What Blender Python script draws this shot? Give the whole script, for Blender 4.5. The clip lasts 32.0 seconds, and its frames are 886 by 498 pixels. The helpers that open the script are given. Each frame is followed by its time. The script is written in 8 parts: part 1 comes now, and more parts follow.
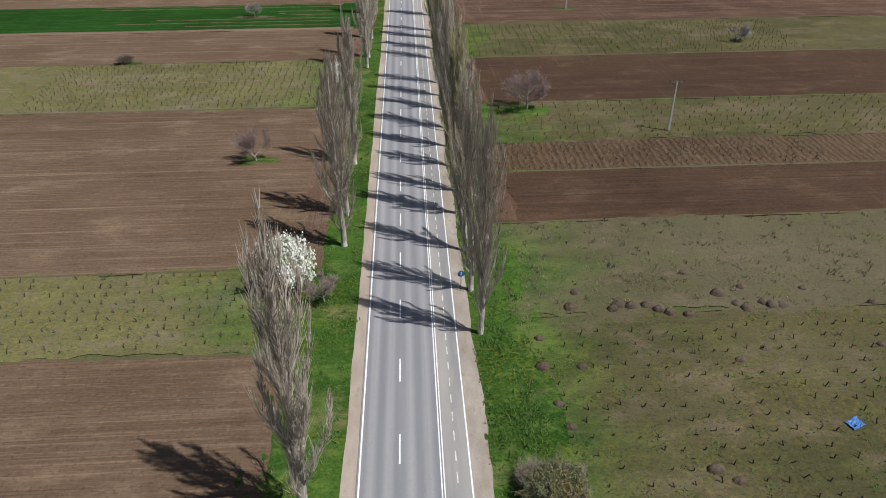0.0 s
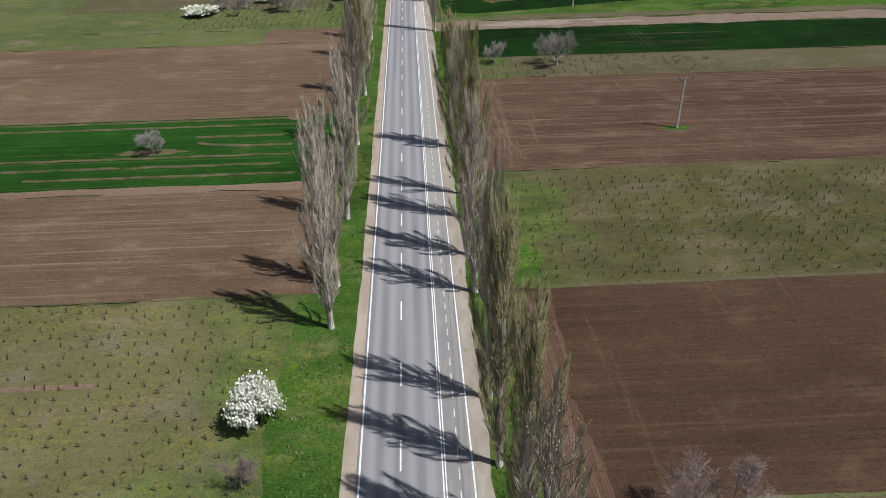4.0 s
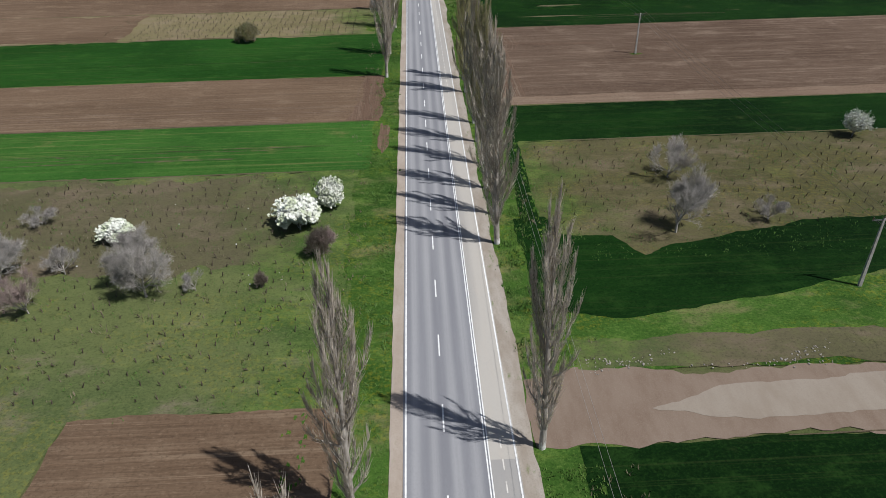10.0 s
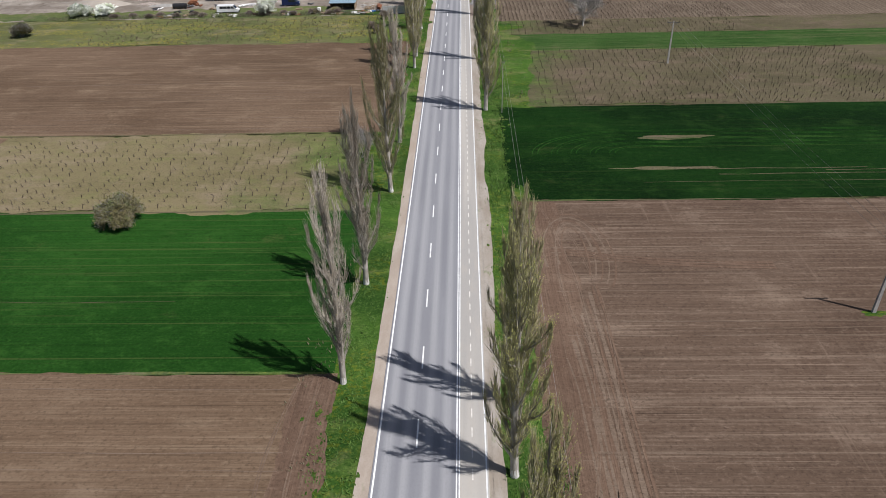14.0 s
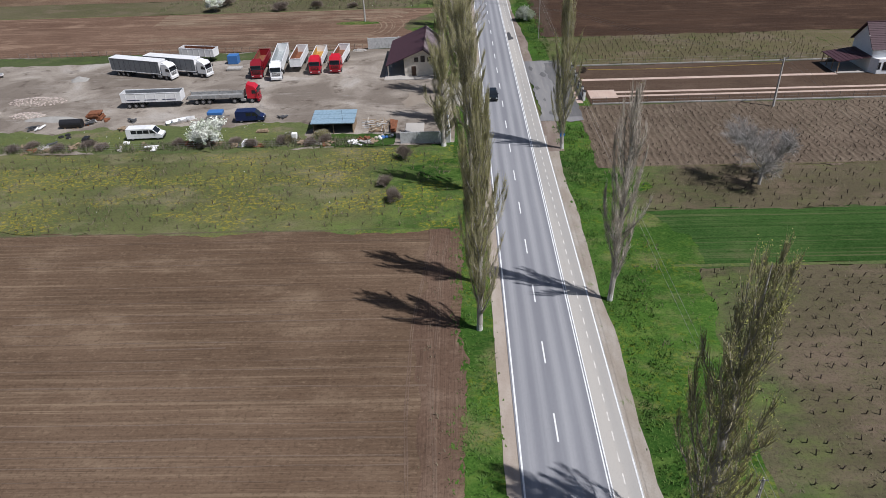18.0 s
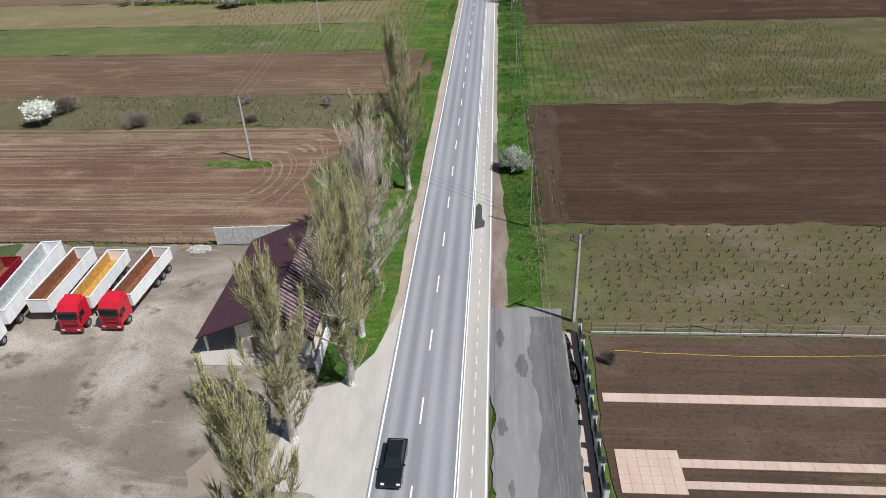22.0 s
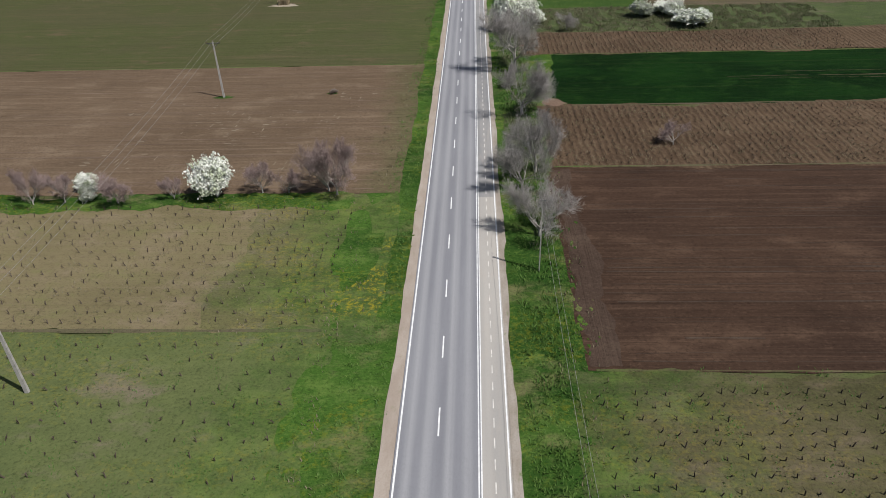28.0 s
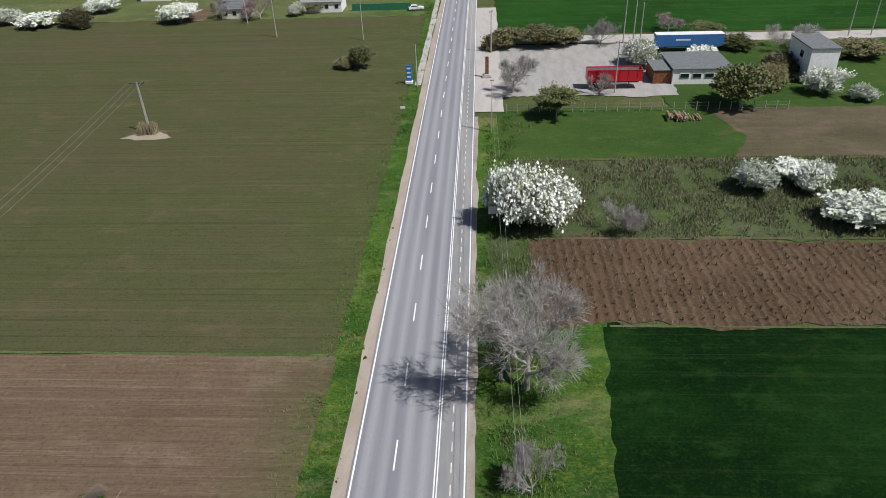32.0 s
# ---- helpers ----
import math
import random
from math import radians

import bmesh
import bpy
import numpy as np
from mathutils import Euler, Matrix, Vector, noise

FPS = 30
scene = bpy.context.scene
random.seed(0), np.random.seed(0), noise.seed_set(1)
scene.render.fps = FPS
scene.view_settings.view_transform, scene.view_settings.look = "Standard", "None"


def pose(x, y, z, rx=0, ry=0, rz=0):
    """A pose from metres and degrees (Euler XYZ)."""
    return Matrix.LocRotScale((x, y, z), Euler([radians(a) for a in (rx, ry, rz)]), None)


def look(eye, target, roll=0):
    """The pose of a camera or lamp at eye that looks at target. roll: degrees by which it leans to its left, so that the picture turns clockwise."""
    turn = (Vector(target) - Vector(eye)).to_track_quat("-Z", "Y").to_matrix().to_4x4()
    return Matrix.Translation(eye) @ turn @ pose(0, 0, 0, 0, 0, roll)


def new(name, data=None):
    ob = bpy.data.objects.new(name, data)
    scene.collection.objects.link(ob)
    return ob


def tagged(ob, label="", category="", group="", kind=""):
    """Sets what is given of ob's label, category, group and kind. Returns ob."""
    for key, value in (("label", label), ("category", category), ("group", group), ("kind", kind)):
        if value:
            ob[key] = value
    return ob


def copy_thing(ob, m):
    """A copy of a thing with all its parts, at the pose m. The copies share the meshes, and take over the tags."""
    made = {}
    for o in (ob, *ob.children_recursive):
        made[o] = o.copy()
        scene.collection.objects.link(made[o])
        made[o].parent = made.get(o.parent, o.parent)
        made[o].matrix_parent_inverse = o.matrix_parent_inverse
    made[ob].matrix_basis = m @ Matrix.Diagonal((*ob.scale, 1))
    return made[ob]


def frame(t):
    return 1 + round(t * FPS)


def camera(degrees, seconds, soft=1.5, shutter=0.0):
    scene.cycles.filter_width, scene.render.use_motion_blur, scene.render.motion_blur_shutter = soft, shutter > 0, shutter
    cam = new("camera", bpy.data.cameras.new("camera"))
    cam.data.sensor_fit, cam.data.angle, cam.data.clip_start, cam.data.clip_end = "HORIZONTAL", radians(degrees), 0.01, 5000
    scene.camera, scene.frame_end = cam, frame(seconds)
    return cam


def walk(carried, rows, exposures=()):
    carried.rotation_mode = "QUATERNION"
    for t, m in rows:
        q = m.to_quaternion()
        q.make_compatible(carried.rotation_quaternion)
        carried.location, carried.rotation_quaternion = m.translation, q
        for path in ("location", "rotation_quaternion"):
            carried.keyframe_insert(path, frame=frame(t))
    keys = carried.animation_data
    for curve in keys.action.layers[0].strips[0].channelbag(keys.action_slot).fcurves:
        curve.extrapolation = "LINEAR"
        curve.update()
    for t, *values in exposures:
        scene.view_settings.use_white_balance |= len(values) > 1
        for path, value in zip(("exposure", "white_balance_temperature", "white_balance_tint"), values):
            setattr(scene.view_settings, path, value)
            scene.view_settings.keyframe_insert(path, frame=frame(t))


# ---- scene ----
cam = camera(66.0, 32.0, soft=0.9)
# seconds, eye, yaw, pitch, roll (degrees)
PATH = [
    (0, (2.06, -1.52, 48.35), -2.68, -32.33, -0.46),
    (0.5, (2.77, 10.36, 48.06), -2.51, -32.28, -0.62),
    (1, (3.11, 22.00, 48.22), -2.54, -32.42, -0.59),
    (1.5, (2.76, 33.81, 48.19), -2.76, -32.52, 0.24),
    (2, (1.64, 45.61, 48.01), -3.01, -32.54, 0.77),
    (2.5, (0.54, 57.49, 47.86), -2.99, -32.44, 0.42),
    (3, (0.61, 69.68, 47.27), -2.68, -32.22, -0.39),
    (3.5, (1.24, 81.86, 46.97), -2.46, -32.12, -0.96),
    (5.5, (5.41, 128.86, 48.00), -1.62, -32.41, -0.75),
    (6, (3.91, 140.53, 47.93), -1.92, -32.41, -0.04),
    (6.5, (2.25, 152.22, 48.19), -1.83, -32.50, -0.30),
    (7, (1.05, 164.02, 48.19), -1.72, -32.56, -0.85),
    (7.5, (0.01, 175.99, 48.31), -1.89, -32.80, -1.07),
    (8, (-0.39, 187.94, 48.11), -1.85, -32.80, -1.23),
    (8.5, (-0.62, 199.97, 48.12), -1.89, -32.69, -1.16),
    (9, (-0.86, 211.20, 48.13), -1.99, -32.66, -0.87),
    (9.5, (-1.14, 223.09, 48.04), -1.99, -32.62, -0.77),
    (10, (-1.05, 235.24, 47.76), -1.78, -32.37, -1.38),
    (10.5, (-0.98, 247.23, 47.49), -1.91, -32.13, -1.40),
    (11, (-0.31, 259.39, 47.48), -1.81, -32.12, -1.70),
    (11.5, (0.31, 271.65, 47.80), -1.78, -32.27, -2.02),
    (12, (1.44, 283.47, 47.99), -1.68, -32.48, -2.34),
    (12.5, (2.76, 295.18, 47.91), -1.55, -32.55, -2.37),
    (13, (3.70, 307.18, 47.99), -1.15, -32.54, -2.37),
    (13.5, (4.61, 319.05, 47.93), 1.79, -32.36, -2.39),
    (15.5, (1.10, 365.95, 47.86), 1.55, -32.47, -0.17),
    (16, (-2.61, 377.43, 47.80), 1.30, -32.45, 0.13),
    (16.5, (-6.02, 388.96, 47.93), 1.41, -32.45, -0.19),
    (17, (-8.53, 400.61, 47.77), 1.52, -32.30, -0.64),
    (17.5, (-9.22, 412.24, 48.04), 1.67, -32.51, -1.43),
    (18, (-8.22, 424.04, 48.05), 2.02, -32.44, -2.19),
    (18.5, (-5.79, 435.43, 48.06), 1.94, -32.01, -2.39),
    (19, (-2.70, 446.62, 48.27), 2.08, -32.22, -2.45),
    (19.5, (-0.56, 457.76, 48.41), 1.89, -32.31, -2.36),
    (20, (1.42, 469.37, 48.38), 1.86, -32.39, -2.41),
    (20.5, (2.72, 481.23, 47.68), 2.77, -32.09, -2.37),
    (21, (4.07, 493.30, 47.05), 5.11, -31.89, -2.28),
    (21.5, (5.78, 504.77, 46.85), 5.16, -31.84, -2.53),
    (22, (6.97, 515.84, 47.48), 5.26, -32.11, -2.53),
    (22.5, (7.75, 527.95, 47.40), 5.49, -32.36, -2.53),
    (23, (6.66, 539.69, 46.75), 5.49, -32.42, -1.99),
    (23.5, (3.88, 550.87, 46.85), 4.71, -32.62, -1.12),
    (24, (0.78, 562.67, 46.39), 3.97, -32.56, -0.78),
    (24.5, (-2.59, 574.20, 46.33), 3.19, -32.51, -1.12),
    (25, (-3.96, 585.36, 46.27), 3.47, -32.13, -1.53),
    (25.5, (-5.35, 596.18, 45.29), 2.48, -31.26, -1.40),
    (27.5, (2.72, 641.73, 46.92), 3.29, -32.26, -2.32),
    (28, (3.41, 653.60, 46.73), 3.22, -32.33, -2.05),
    (28.5, (3.66, 665.68, 46.69), 3.26, -32.30, -1.97),
    (29, (3.66, 677.48, 47.12), 3.08, -32.34, -1.74),
    (29.5, (4.04, 689.92, 47.10), 3.19, -32.23, -1.86),
    (30, (4.45, 702.29, 46.97), 3.17, -32.07, -1.72),
    (30.5, (5.31, 714.02, 47.08), 3.34, -32.01, -1.84),
    (31, (5.95, 725.92, 47.20), 3.41, -31.94, -1.91),
    (31.5, (6.67, 737.68, 47.23), 3.52, -31.87, -2.05),
    (32, (7.66, 750.11, 47.86), 3.81, -32.14, -2.09),
]


def aim(yaw, pitch):
    """The way the camera looks, from degrees."""
    a, b = radians(yaw), radians(pitch)
    return Vector((-math.sin(a) * math.cos(b), math.cos(a) * math.cos(b), math.sin(b)))


walk(cam, [(t, look(eye, Vector(eye) + 10 * aim(yaw, pitch), roll)) for t, eye, yaw, pitch, roll in PATH],
     exposures=[(0, 0.0, 6350, 11), (1, 0.0, 6350, 11), (2, 0.38, 6350, 11), (3, 0.1, 6350, 11), (6, -0.08, 6250, 10), (9, -0.08, 6200, 10), (12, 0.0, 6250, 11), (13, 0.1, 6280, 12), (16, 0.0, 6100, 13),
                (18, -0.03, 6050, 13), (19, -0.08, 6100, 12), (20, -0.12, 6150, 11), (21, -0.2, 6150, 10), (22, 0.18, 6150, 10), (23, 0.42, 6180, 10), (24, 0.08, 6300, 10), (25, -0.1, 6350, 10), (28, -0.1, 6350, 11), (32, -0.02, 6200, 11)])

# ---- sky and sun ----
SUN_WAY = Vector((0.482, -0.25, 0.848)).normalized()
world = bpy.data.worlds.new("sky")
scene.world = world
world.use_nodes = True
wn = world.node_tree
sky = wn.nodes.new("ShaderNodeTexSky")
sky.sky_type, sky.sun_disc = "NISHITA", False
sky.sun_elevation = math.asin(SUN_WAY.z)
sky.sun_rotation = math.atan2(SUN_WAY.x, SUN_WAY.y)
sky.dust_density = 1.5
wn.nodes["Background"].inputs["Strength"].default_value = 0.055
wn.links.new(sky.outputs[0], wn.nodes["Background"].inputs["Color"])
sun_data = bpy.data.lights.new("sun", "SUN")
sun_data.energy, sun_data.angle, sun_data.color = 4.9, radians(0.55), (1.0, 0.965, 0.925)
sun = new("sun", sun_data)
sun.matrix_world = look((0, 0, 200), Vector((0, 0, 200)) - SUN_WAY)
scene.view_settings.exposure = 0.0


# ---- materials ----
class Nodes:
    """A short way to write node materials."""

    def __init__(self, name, rough=0.9, metal=0.0, spec=0.3):
        self.m = bpy.data.materials.new(name)
        self.m.use_nodes = True
        self.t = self.m.node_tree
        self.b = self.t.nodes["Principled BSDF"]
        self.b.inputs["Roughness"].default_value = rough
        self.b.inputs["Metallic"].default_value = metal
        self.b.inputs["Specular IOR Level"].default_value = spec
        self.place = self.t.nodes.new("ShaderNodeNewGeometry").outputs["Position"]

    def put(self, socket, value):
        if isinstance(value, bpy.types.NodeSocket):
            self.t.links.new(value, socket)
        else:
            socket.default_value = value

    def noise(self, scale=(1, 1, 1), detail=4.0, rough=0.55, at=None, warp=0.0):
        mp = self.t.nodes.new("ShaderNodeMapping")
        mp.inputs["Scale"].default_value = scale
        self.put(mp.inputs["Vector"], at or self.place)
        n = self.t.nodes.new("ShaderNodeTexNoise")
        n.inputs["Scale"].default_value, n.inputs["Detail"].default_value = 1.0, detail
        n.inputs["Roughness"].default_value, n.inputs["Distortion"].default_value = rough, warp
        self.put(n.inputs["Vector"], mp.outputs[0])
        return n.outputs["Fac"]

    def ramp(self, fac, low, high):
        n = self.t.nodes.new("ShaderNodeMapRange")
        n.interpolation_type = "SMOOTHSTEP"
        self.put(n.inputs["Value"], fac)
        n.inputs["From Min"].default_value, n.inputs["From Max"].default_value = low, high
        return n.outputs["Result"]

    def math(self, op, a, b=0.0):
        n = self.t.nodes.new("ShaderNodeMath")
        n.operation = op
        self.put(n.inputs[0], a)
        self.put(n.inputs[1], b)
        return n.outputs[0]

    def axis(self, k):
        n = self.t.nodes.new("ShaderNodeSeparateXYZ")
        self.put(n.inputs[0], self.place)
        return n.outputs[k]

    def mix(self, fac, a, b, kind="MIX"):
        n = self.t.nodes.new("ShaderNodeMix")
        n.data_type, n.blend_type = "RGBA", kind
        self.put(n.inputs[0], fac)
        self.put(n.inputs[6], a)
        self.put(n.inputs[7], b)
        return n.outputs[2]

    def random(self):
        return self.t.nodes.new("ShaderNodeObjectInfo").outputs["Random"]

    def island(self):
        return self.t.nodes.new("ShaderNodeNewGeometry").outputs["Random Per Island"]

    def color(self, value):
        self.put(self.b.inputs["Base Color"], value)
        return self

    def bump(self, height, strength=0.4, dist=0.05):
        n = self.t.nodes.new("ShaderNodeBump")
        n.inputs["Strength"].default_value, n.inputs["Distance"].default_value = strength, dist
        self.put(n.inputs["Height"], height)
        self.put(self.b.inputs["Normal"], n.outputs[0])
        return self


def soil(name, dark, mid, light, streak=0.5, furrow=0.9, along=0, tracks=0.0, rows=0.0, lush=0.0):
    """Ploughed or harrowed earth; along 0: worked across the road's line, 1: with it; rows: metres between planted rows."""
    n = Nodes(name, 0.95, 0, 0.08)

    def s(a, b):
        return (a, b, 1) if along == 0 else (b, a, 1)

    big = n.noise((0.02, 0.035, 1), 4, 0.6)
    blot = n.noise((0.09, 0.16, 1), 6, 0.68)
    lines = n.noise(s(0.018, furrow * 1.3), 5, 0.7, warp=0.08)
    drill = n.noise(s(0.06, furrow * 3.6), 4, 0.65)
    fine = n.noise((0.7, 1.9, 2), 6, 0.74)
    clod = n.noise((2.2, 2.4, 2), 5, 0.75)
    crisp = n.noise(s(0.005, furrow * 1.9), 4, 0.75)
    some = n.noise((0.02, 0.12, 1), 4, 0.65)
    low = tuple(v * 0.5 for v in dark[:3]) + (1,)
    c = n.mix(n.ramp(big, 0.36, 0.62), dark, mid)
    c = n.mix(n.math("MULTIPLY", n.ramp(blot, 0.5, 0.72), 0.55), c, light)
    c = n.mix(n.math("MULTIPLY", n.ramp(blot, 0.46, 0.3), 0.35), c, low)
    c = n.mix(n.math("MULTIPLY", n.ramp(lines, 0.52, 0.68), 0.6 * streak), c, light)
    c = n.mix(n.math("MULTIPLY", n.ramp(lines, 0.46, 0.3), 0.45 * streak), c, low)
    c = n.mix(n.math("MULTIPLY", n.ramp(drill, 0.55, 0.7), 0.3 * streak), c, light)
    c = n.mix(n.math("MULTIPLY", n.ramp(drill, 0.44, 0.3), 0.25), c, low)
    c = n.mix(n.math("MULTIPLY", n.ramp(fine, 0.55, 0.68), 0.3 * streak + 0.14), c, light)
    c = n.mix(n.math("MULTIPLY", n.ramp(clod, 0.55, 0.66), 0.28), c, light)
    c = n.mix(n.math("MULTIPLY", n.ramp(crisp, 0.55, 0.62), n.math("MULTIPLY", n.ramp(some, 0.45, 0.68), 0.75 * streak + 0.2)), c, light)
    c = n.mix(n.math("MULTIPLY", n.ramp(crisp, 0.44, 0.36), n.math("MULTIPLY", n.ramp(some, 0.6, 0.35), 0.4)), c, low)
    c = n.mix(n.math("MULTIPLY", n.ramp(clod, 0.47, 0.37), 0.45), c, low)
    if tracks:
        wheel_marks = n.noise((0.7, 0.03, 1), 5, 0.7, warp=0.4)
        c = n.mix(n.math("MULTIPLY", n.ramp(wheel_marks, 0.6, 0.7), tracks), c, light)
    h = n.math("ADD", n.math("MULTIPLY", lines, 2.0), n.math("ADD", n.math("ADD", fine, drill), clod))
    if rows:
        sway = n.math("MULTIPLY", n.math("SUBTRACT", n.noise((0.3, 0.5, 1), 5, 0.65), 0.5), rows * 1.9)
        ridge = n.math("SINE", n.math("MULTIPLY", n.math("ADD", n.axis(0), sway), 2 * math.pi / rows))
        patchy = n.ramp(n.noise((0.5, 0.35, 1), 4, 0.7), 0.35, 0.62)
        c = n.mix(n.math("MULTIPLY", n.ramp(ridge, 0.1, 0.95), n.math("MULTIPLY", patchy, 0.34)), c, light)
        c = n.mix(n.math("MULTIPLY", n.ramp(ridge, -0.2, -0.95), n.math("MULTIPLY", patchy, 0.3)), c, low)
        h = n.math("ADD", h, n.math("MULTIPLY", ridge, 0.45))
    if lush:
        reach = n.math("ADD", n.math("ABSOLUTE", n.axis(0)), n.math("MULTIPLY", n.math("SUBTRACT", n.noise((0.12, 0.09, 1), 6, 0.68), 0.5), 18.0))
        c = n.mix(n.math("MULTIPLY", n.ramp(reach, 17.0, 7.5), lush), c, n.mix(n.ramp(fine, 0.42, 0.62), (0.05, 0.07, 0.024, 1), (0.085, 0.12, 0.036, 1)))
    return n.color(c).bump(h, 0.75, 0.14).m


def grass(name, dark, mid, light, bare=None, bare_amount=0.0, rows=0.0, yellow=0.0, lush=0.0):
    """Short crop or meadow, mottled at field, tuft and blade size; lush: how far rank green grass creeps in from the road."""
    n = Nodes(name, 0.9, 0, 0.05)
    big = n.noise((0.028, 0.045, 1), 4, 0.62)
    mid_size = n.noise((0.16, 0.26, 1), 6, 0.68)
    tuft = n.noise((0.75, 1.0, 1), 6, 0.74)
    blade = n.noise((3.2, 3.8, 4), 4, 0.75)
    low = tuple(v * 0.45 for v in dark[:3]) + (1,)
    c = n.mix(n.ramp(big, 0.36, 0.62), dark, mid)
    c = n.mix(n.math("MULTIPLY", n.ramp(mid_size, 0.5, 0.7), 0.6), c, light)
    c = n.mix(n.math("MULTIPLY", n.ramp(mid_size, 0.46, 0.3), 0.5), c, dark)
    if bare_amount:
        patch = n.noise((0.085, 0.15, 1), 7, 0.72)
        c = n.mix(n.math("MULTIPLY", n.ramp(patch, 0.62 - bare_amount * 0.3, 0.82 - bare_amount * 0.3), 0.85), c, bare)
    if lush:
        reach = n.math("ADD", n.math("ABSOLUTE", n.axis(0)), n.math("MULTIPLY", n.math("SUBTRACT", n.noise((0.06, 0.07, 1), 6, 0.66), 0.5), 48.0))
        creep = n.math("MULTIPLY", n.ramp(reach, 28.0, 13.0), lush)
        c = n.mix(n.math("MULTIPLY", creep, n.math("ADD", n.math("MULTIPLY", n.ramp(tuft, 0.38, 0.6), 0.35), 0.65)), c, n.mix(n.ramp(mid_size, 0.4, 0.65), (0.035, 0.082, 0.014, 1), (0.1, 0.16, 0.033, 1)))
    c = n.mix(n.math("MULTIPLY", n.ramp(tuft, 0.52, 0.7), 0.5), c, light)
    c = n.mix(n.math("MULTIPLY", n.ramp(tuft, 0.45, 0.3), 0.45), c, low)
    if rows:
        line = n.noise((0.015, 1.1, 1), 4, 0.65)
        crisp = n.noise((0.006, 1.5, 1), 4, 0.75)
        c = n.mix(n.math("MULTIPLY", n.ramp(crisp, 0.57, 0.64), rows * 0.8), c, bare or light)
        c = n.mix(n.math("MULTIPLY", n.ramp(crisp, 0.45, 0.36), rows * 0.8), c, low)
        seam = n.noise((0.05, 3.0, 1), 4, 0.65)
        c = n.mix(n.math("MULTIPLY", n.ramp(line, 0.58, 0.72), rows), c, bare or light)
        c = n.mix(n.math("MULTIPLY", n.ramp(seam, 0.56, 0.7), rows * 0.5), c, light)
        c = n.mix(n.math("MULTIPLY", n.ramp(seam, 0.44, 0.3), rows * 0.6), c, low)
    if yellow:
        spot_mask = n.math("MULTIPLY", n.ramp(n.noise((1.5, 1.7, 1), 4, 0.75), 0.48, 0.62), n.ramp(n.noise((0.06, 0.11, 1), 4, 0.65), 0.45, 0.57))
        c = n.mix(n.math("MULTIPLY", spot_mask, yellow), c, (0.42, 0.33, 0.02, 1))
    c = n.mix(n.math("MULTIPLY", n.ramp(blade, 0.53, 0.64), 0.32), c, light)
    c = n.mix(n.math("MULTIPLY", n.ramp(blade, 0.48, 0.37), 0.42), c, low)
    return n.color(c).bump(n.math("ADD", n.math("MULTIPLY", tuft, 1.5), blade), 0.7, 0.14).m


def plain(name, c, rough=0.6, metal=0.0, vary=0.15, spec=0.4, scale=2.0):
    """Paint, plastic, concrete or wood with faint dirt at two scales."""
    n = Nodes(name, rough, metal, spec)
    dirt = n.noise((scale, scale, scale), 5, 0.65)
    grain = n.noise((scale * 9, scale * 9, scale * 4), 3, 0.6)
    d = tuple(v * (1 - vary * 1.8) for v in c[:3]) + (1,)
    k = n.mix(n.ramp(dirt, 0.4, 0.72), c, d)
    k = n.mix(n.math("MULTIPLY", n.ramp(grain, 0.5, 0.75), vary), k, tuple(v * 0.6 for v in c[:3]) + (1,))
    return n.color(k).bump(grain, 0.12, 0.01).m


def asphalt_material():
    n = Nodes("asphalt", 0.85, 0, 0.3)
    x = n.axis(0)
    wear = None
    for track in (-2.55, -0.95, 1.0, 2.65):
        d = n.math("ABSOLUTE", n.math("SUBTRACT", x, track))
        k = n.ramp(d, 0.7, 0.05)
        wear = k if wear is None else n.math("MAXIMUM", wear, k)
    blotch = n.noise((0.5, 0.03, 1), 5, 0.6)
    fine = n.noise((11, 11, 11), 3, 0.7)
    long = n.noise((3.0, 0.02, 1), 4, 0.6)
    c = n.mix(n.ramp(blotch, 0.35, 0.7), (0.19, 0.192, 0.207, 1), (0.235, 0.237, 0.25, 1))
    c = n.mix(n.math("MULTIPLY", wear, n.math("ADD", n.math("MULTIPLY", long, 0.9), 0.1)), c, (0.345, 0.345, 0.348, 1))
    c = n.mix(n.math("MULTIPLY", n.ramp(fine, 0.45, 0.7), 0.3), c, (0.12, 0.12, 0.125, 1))
    return n.color(c).bump(fine, 0.25, 0.01).m


def lane_material(name, a, b, dusty):
    """The narrow lane beside the carriageway: paler, dusty, patched."""
    n = Nodes(name, 0.88, 0, 0.25)
    patch = n.noise((0.25, 0.012, 1), 3, 0.5)
    dust = n.noise((1.5, 0.25, 1), 6, 0.65)
    fine = n.noise((11, 11, 11), 3, 0.7)
    c = n.mix(n.ramp(patch, 0.42, 0.58), a, b)
    c = n.mix(n.math("MULTIPLY", n.ramp(dust, 0.45, 0.75), dusty), c, (0.43, 0.38, 0.32, 1))
    c = n.mix(n.math("MULTIPLY", n.ramp(fine, 0.5, 0.75), 0.3), c, (0.16, 0.155, 0.15, 1))
    return n.color(c).bump(fine, 0.25, 0.01).m


def gravel_material(name, a, b, c2, green=0.0):
    n = Nodes(name, 0.95, 0, 0.15)
    big = n.noise((0.5, 0.16, 1), 5, 0.65)
    fine = n.noise((7, 7, 7), 5, 0.75)
    c = n.mix(n.ramp(big, 0.35, 0.68), a, b)
    c = n.mix(n.math("MULTIPLY", n.ramp(fine, 0.45, 0.75), 0.55), c, c2)
    if green:
        g = n.noise((0.9, 0.4, 1), 5, 0.7)
        c = n.mix(n.math("MULTIPLY", n.ramp(g, 0.58, 0.7), green), c, (0.12, 0.16, 0.05, 1))
    return n.color(c).bump(fine, 0.6, 0.04).m


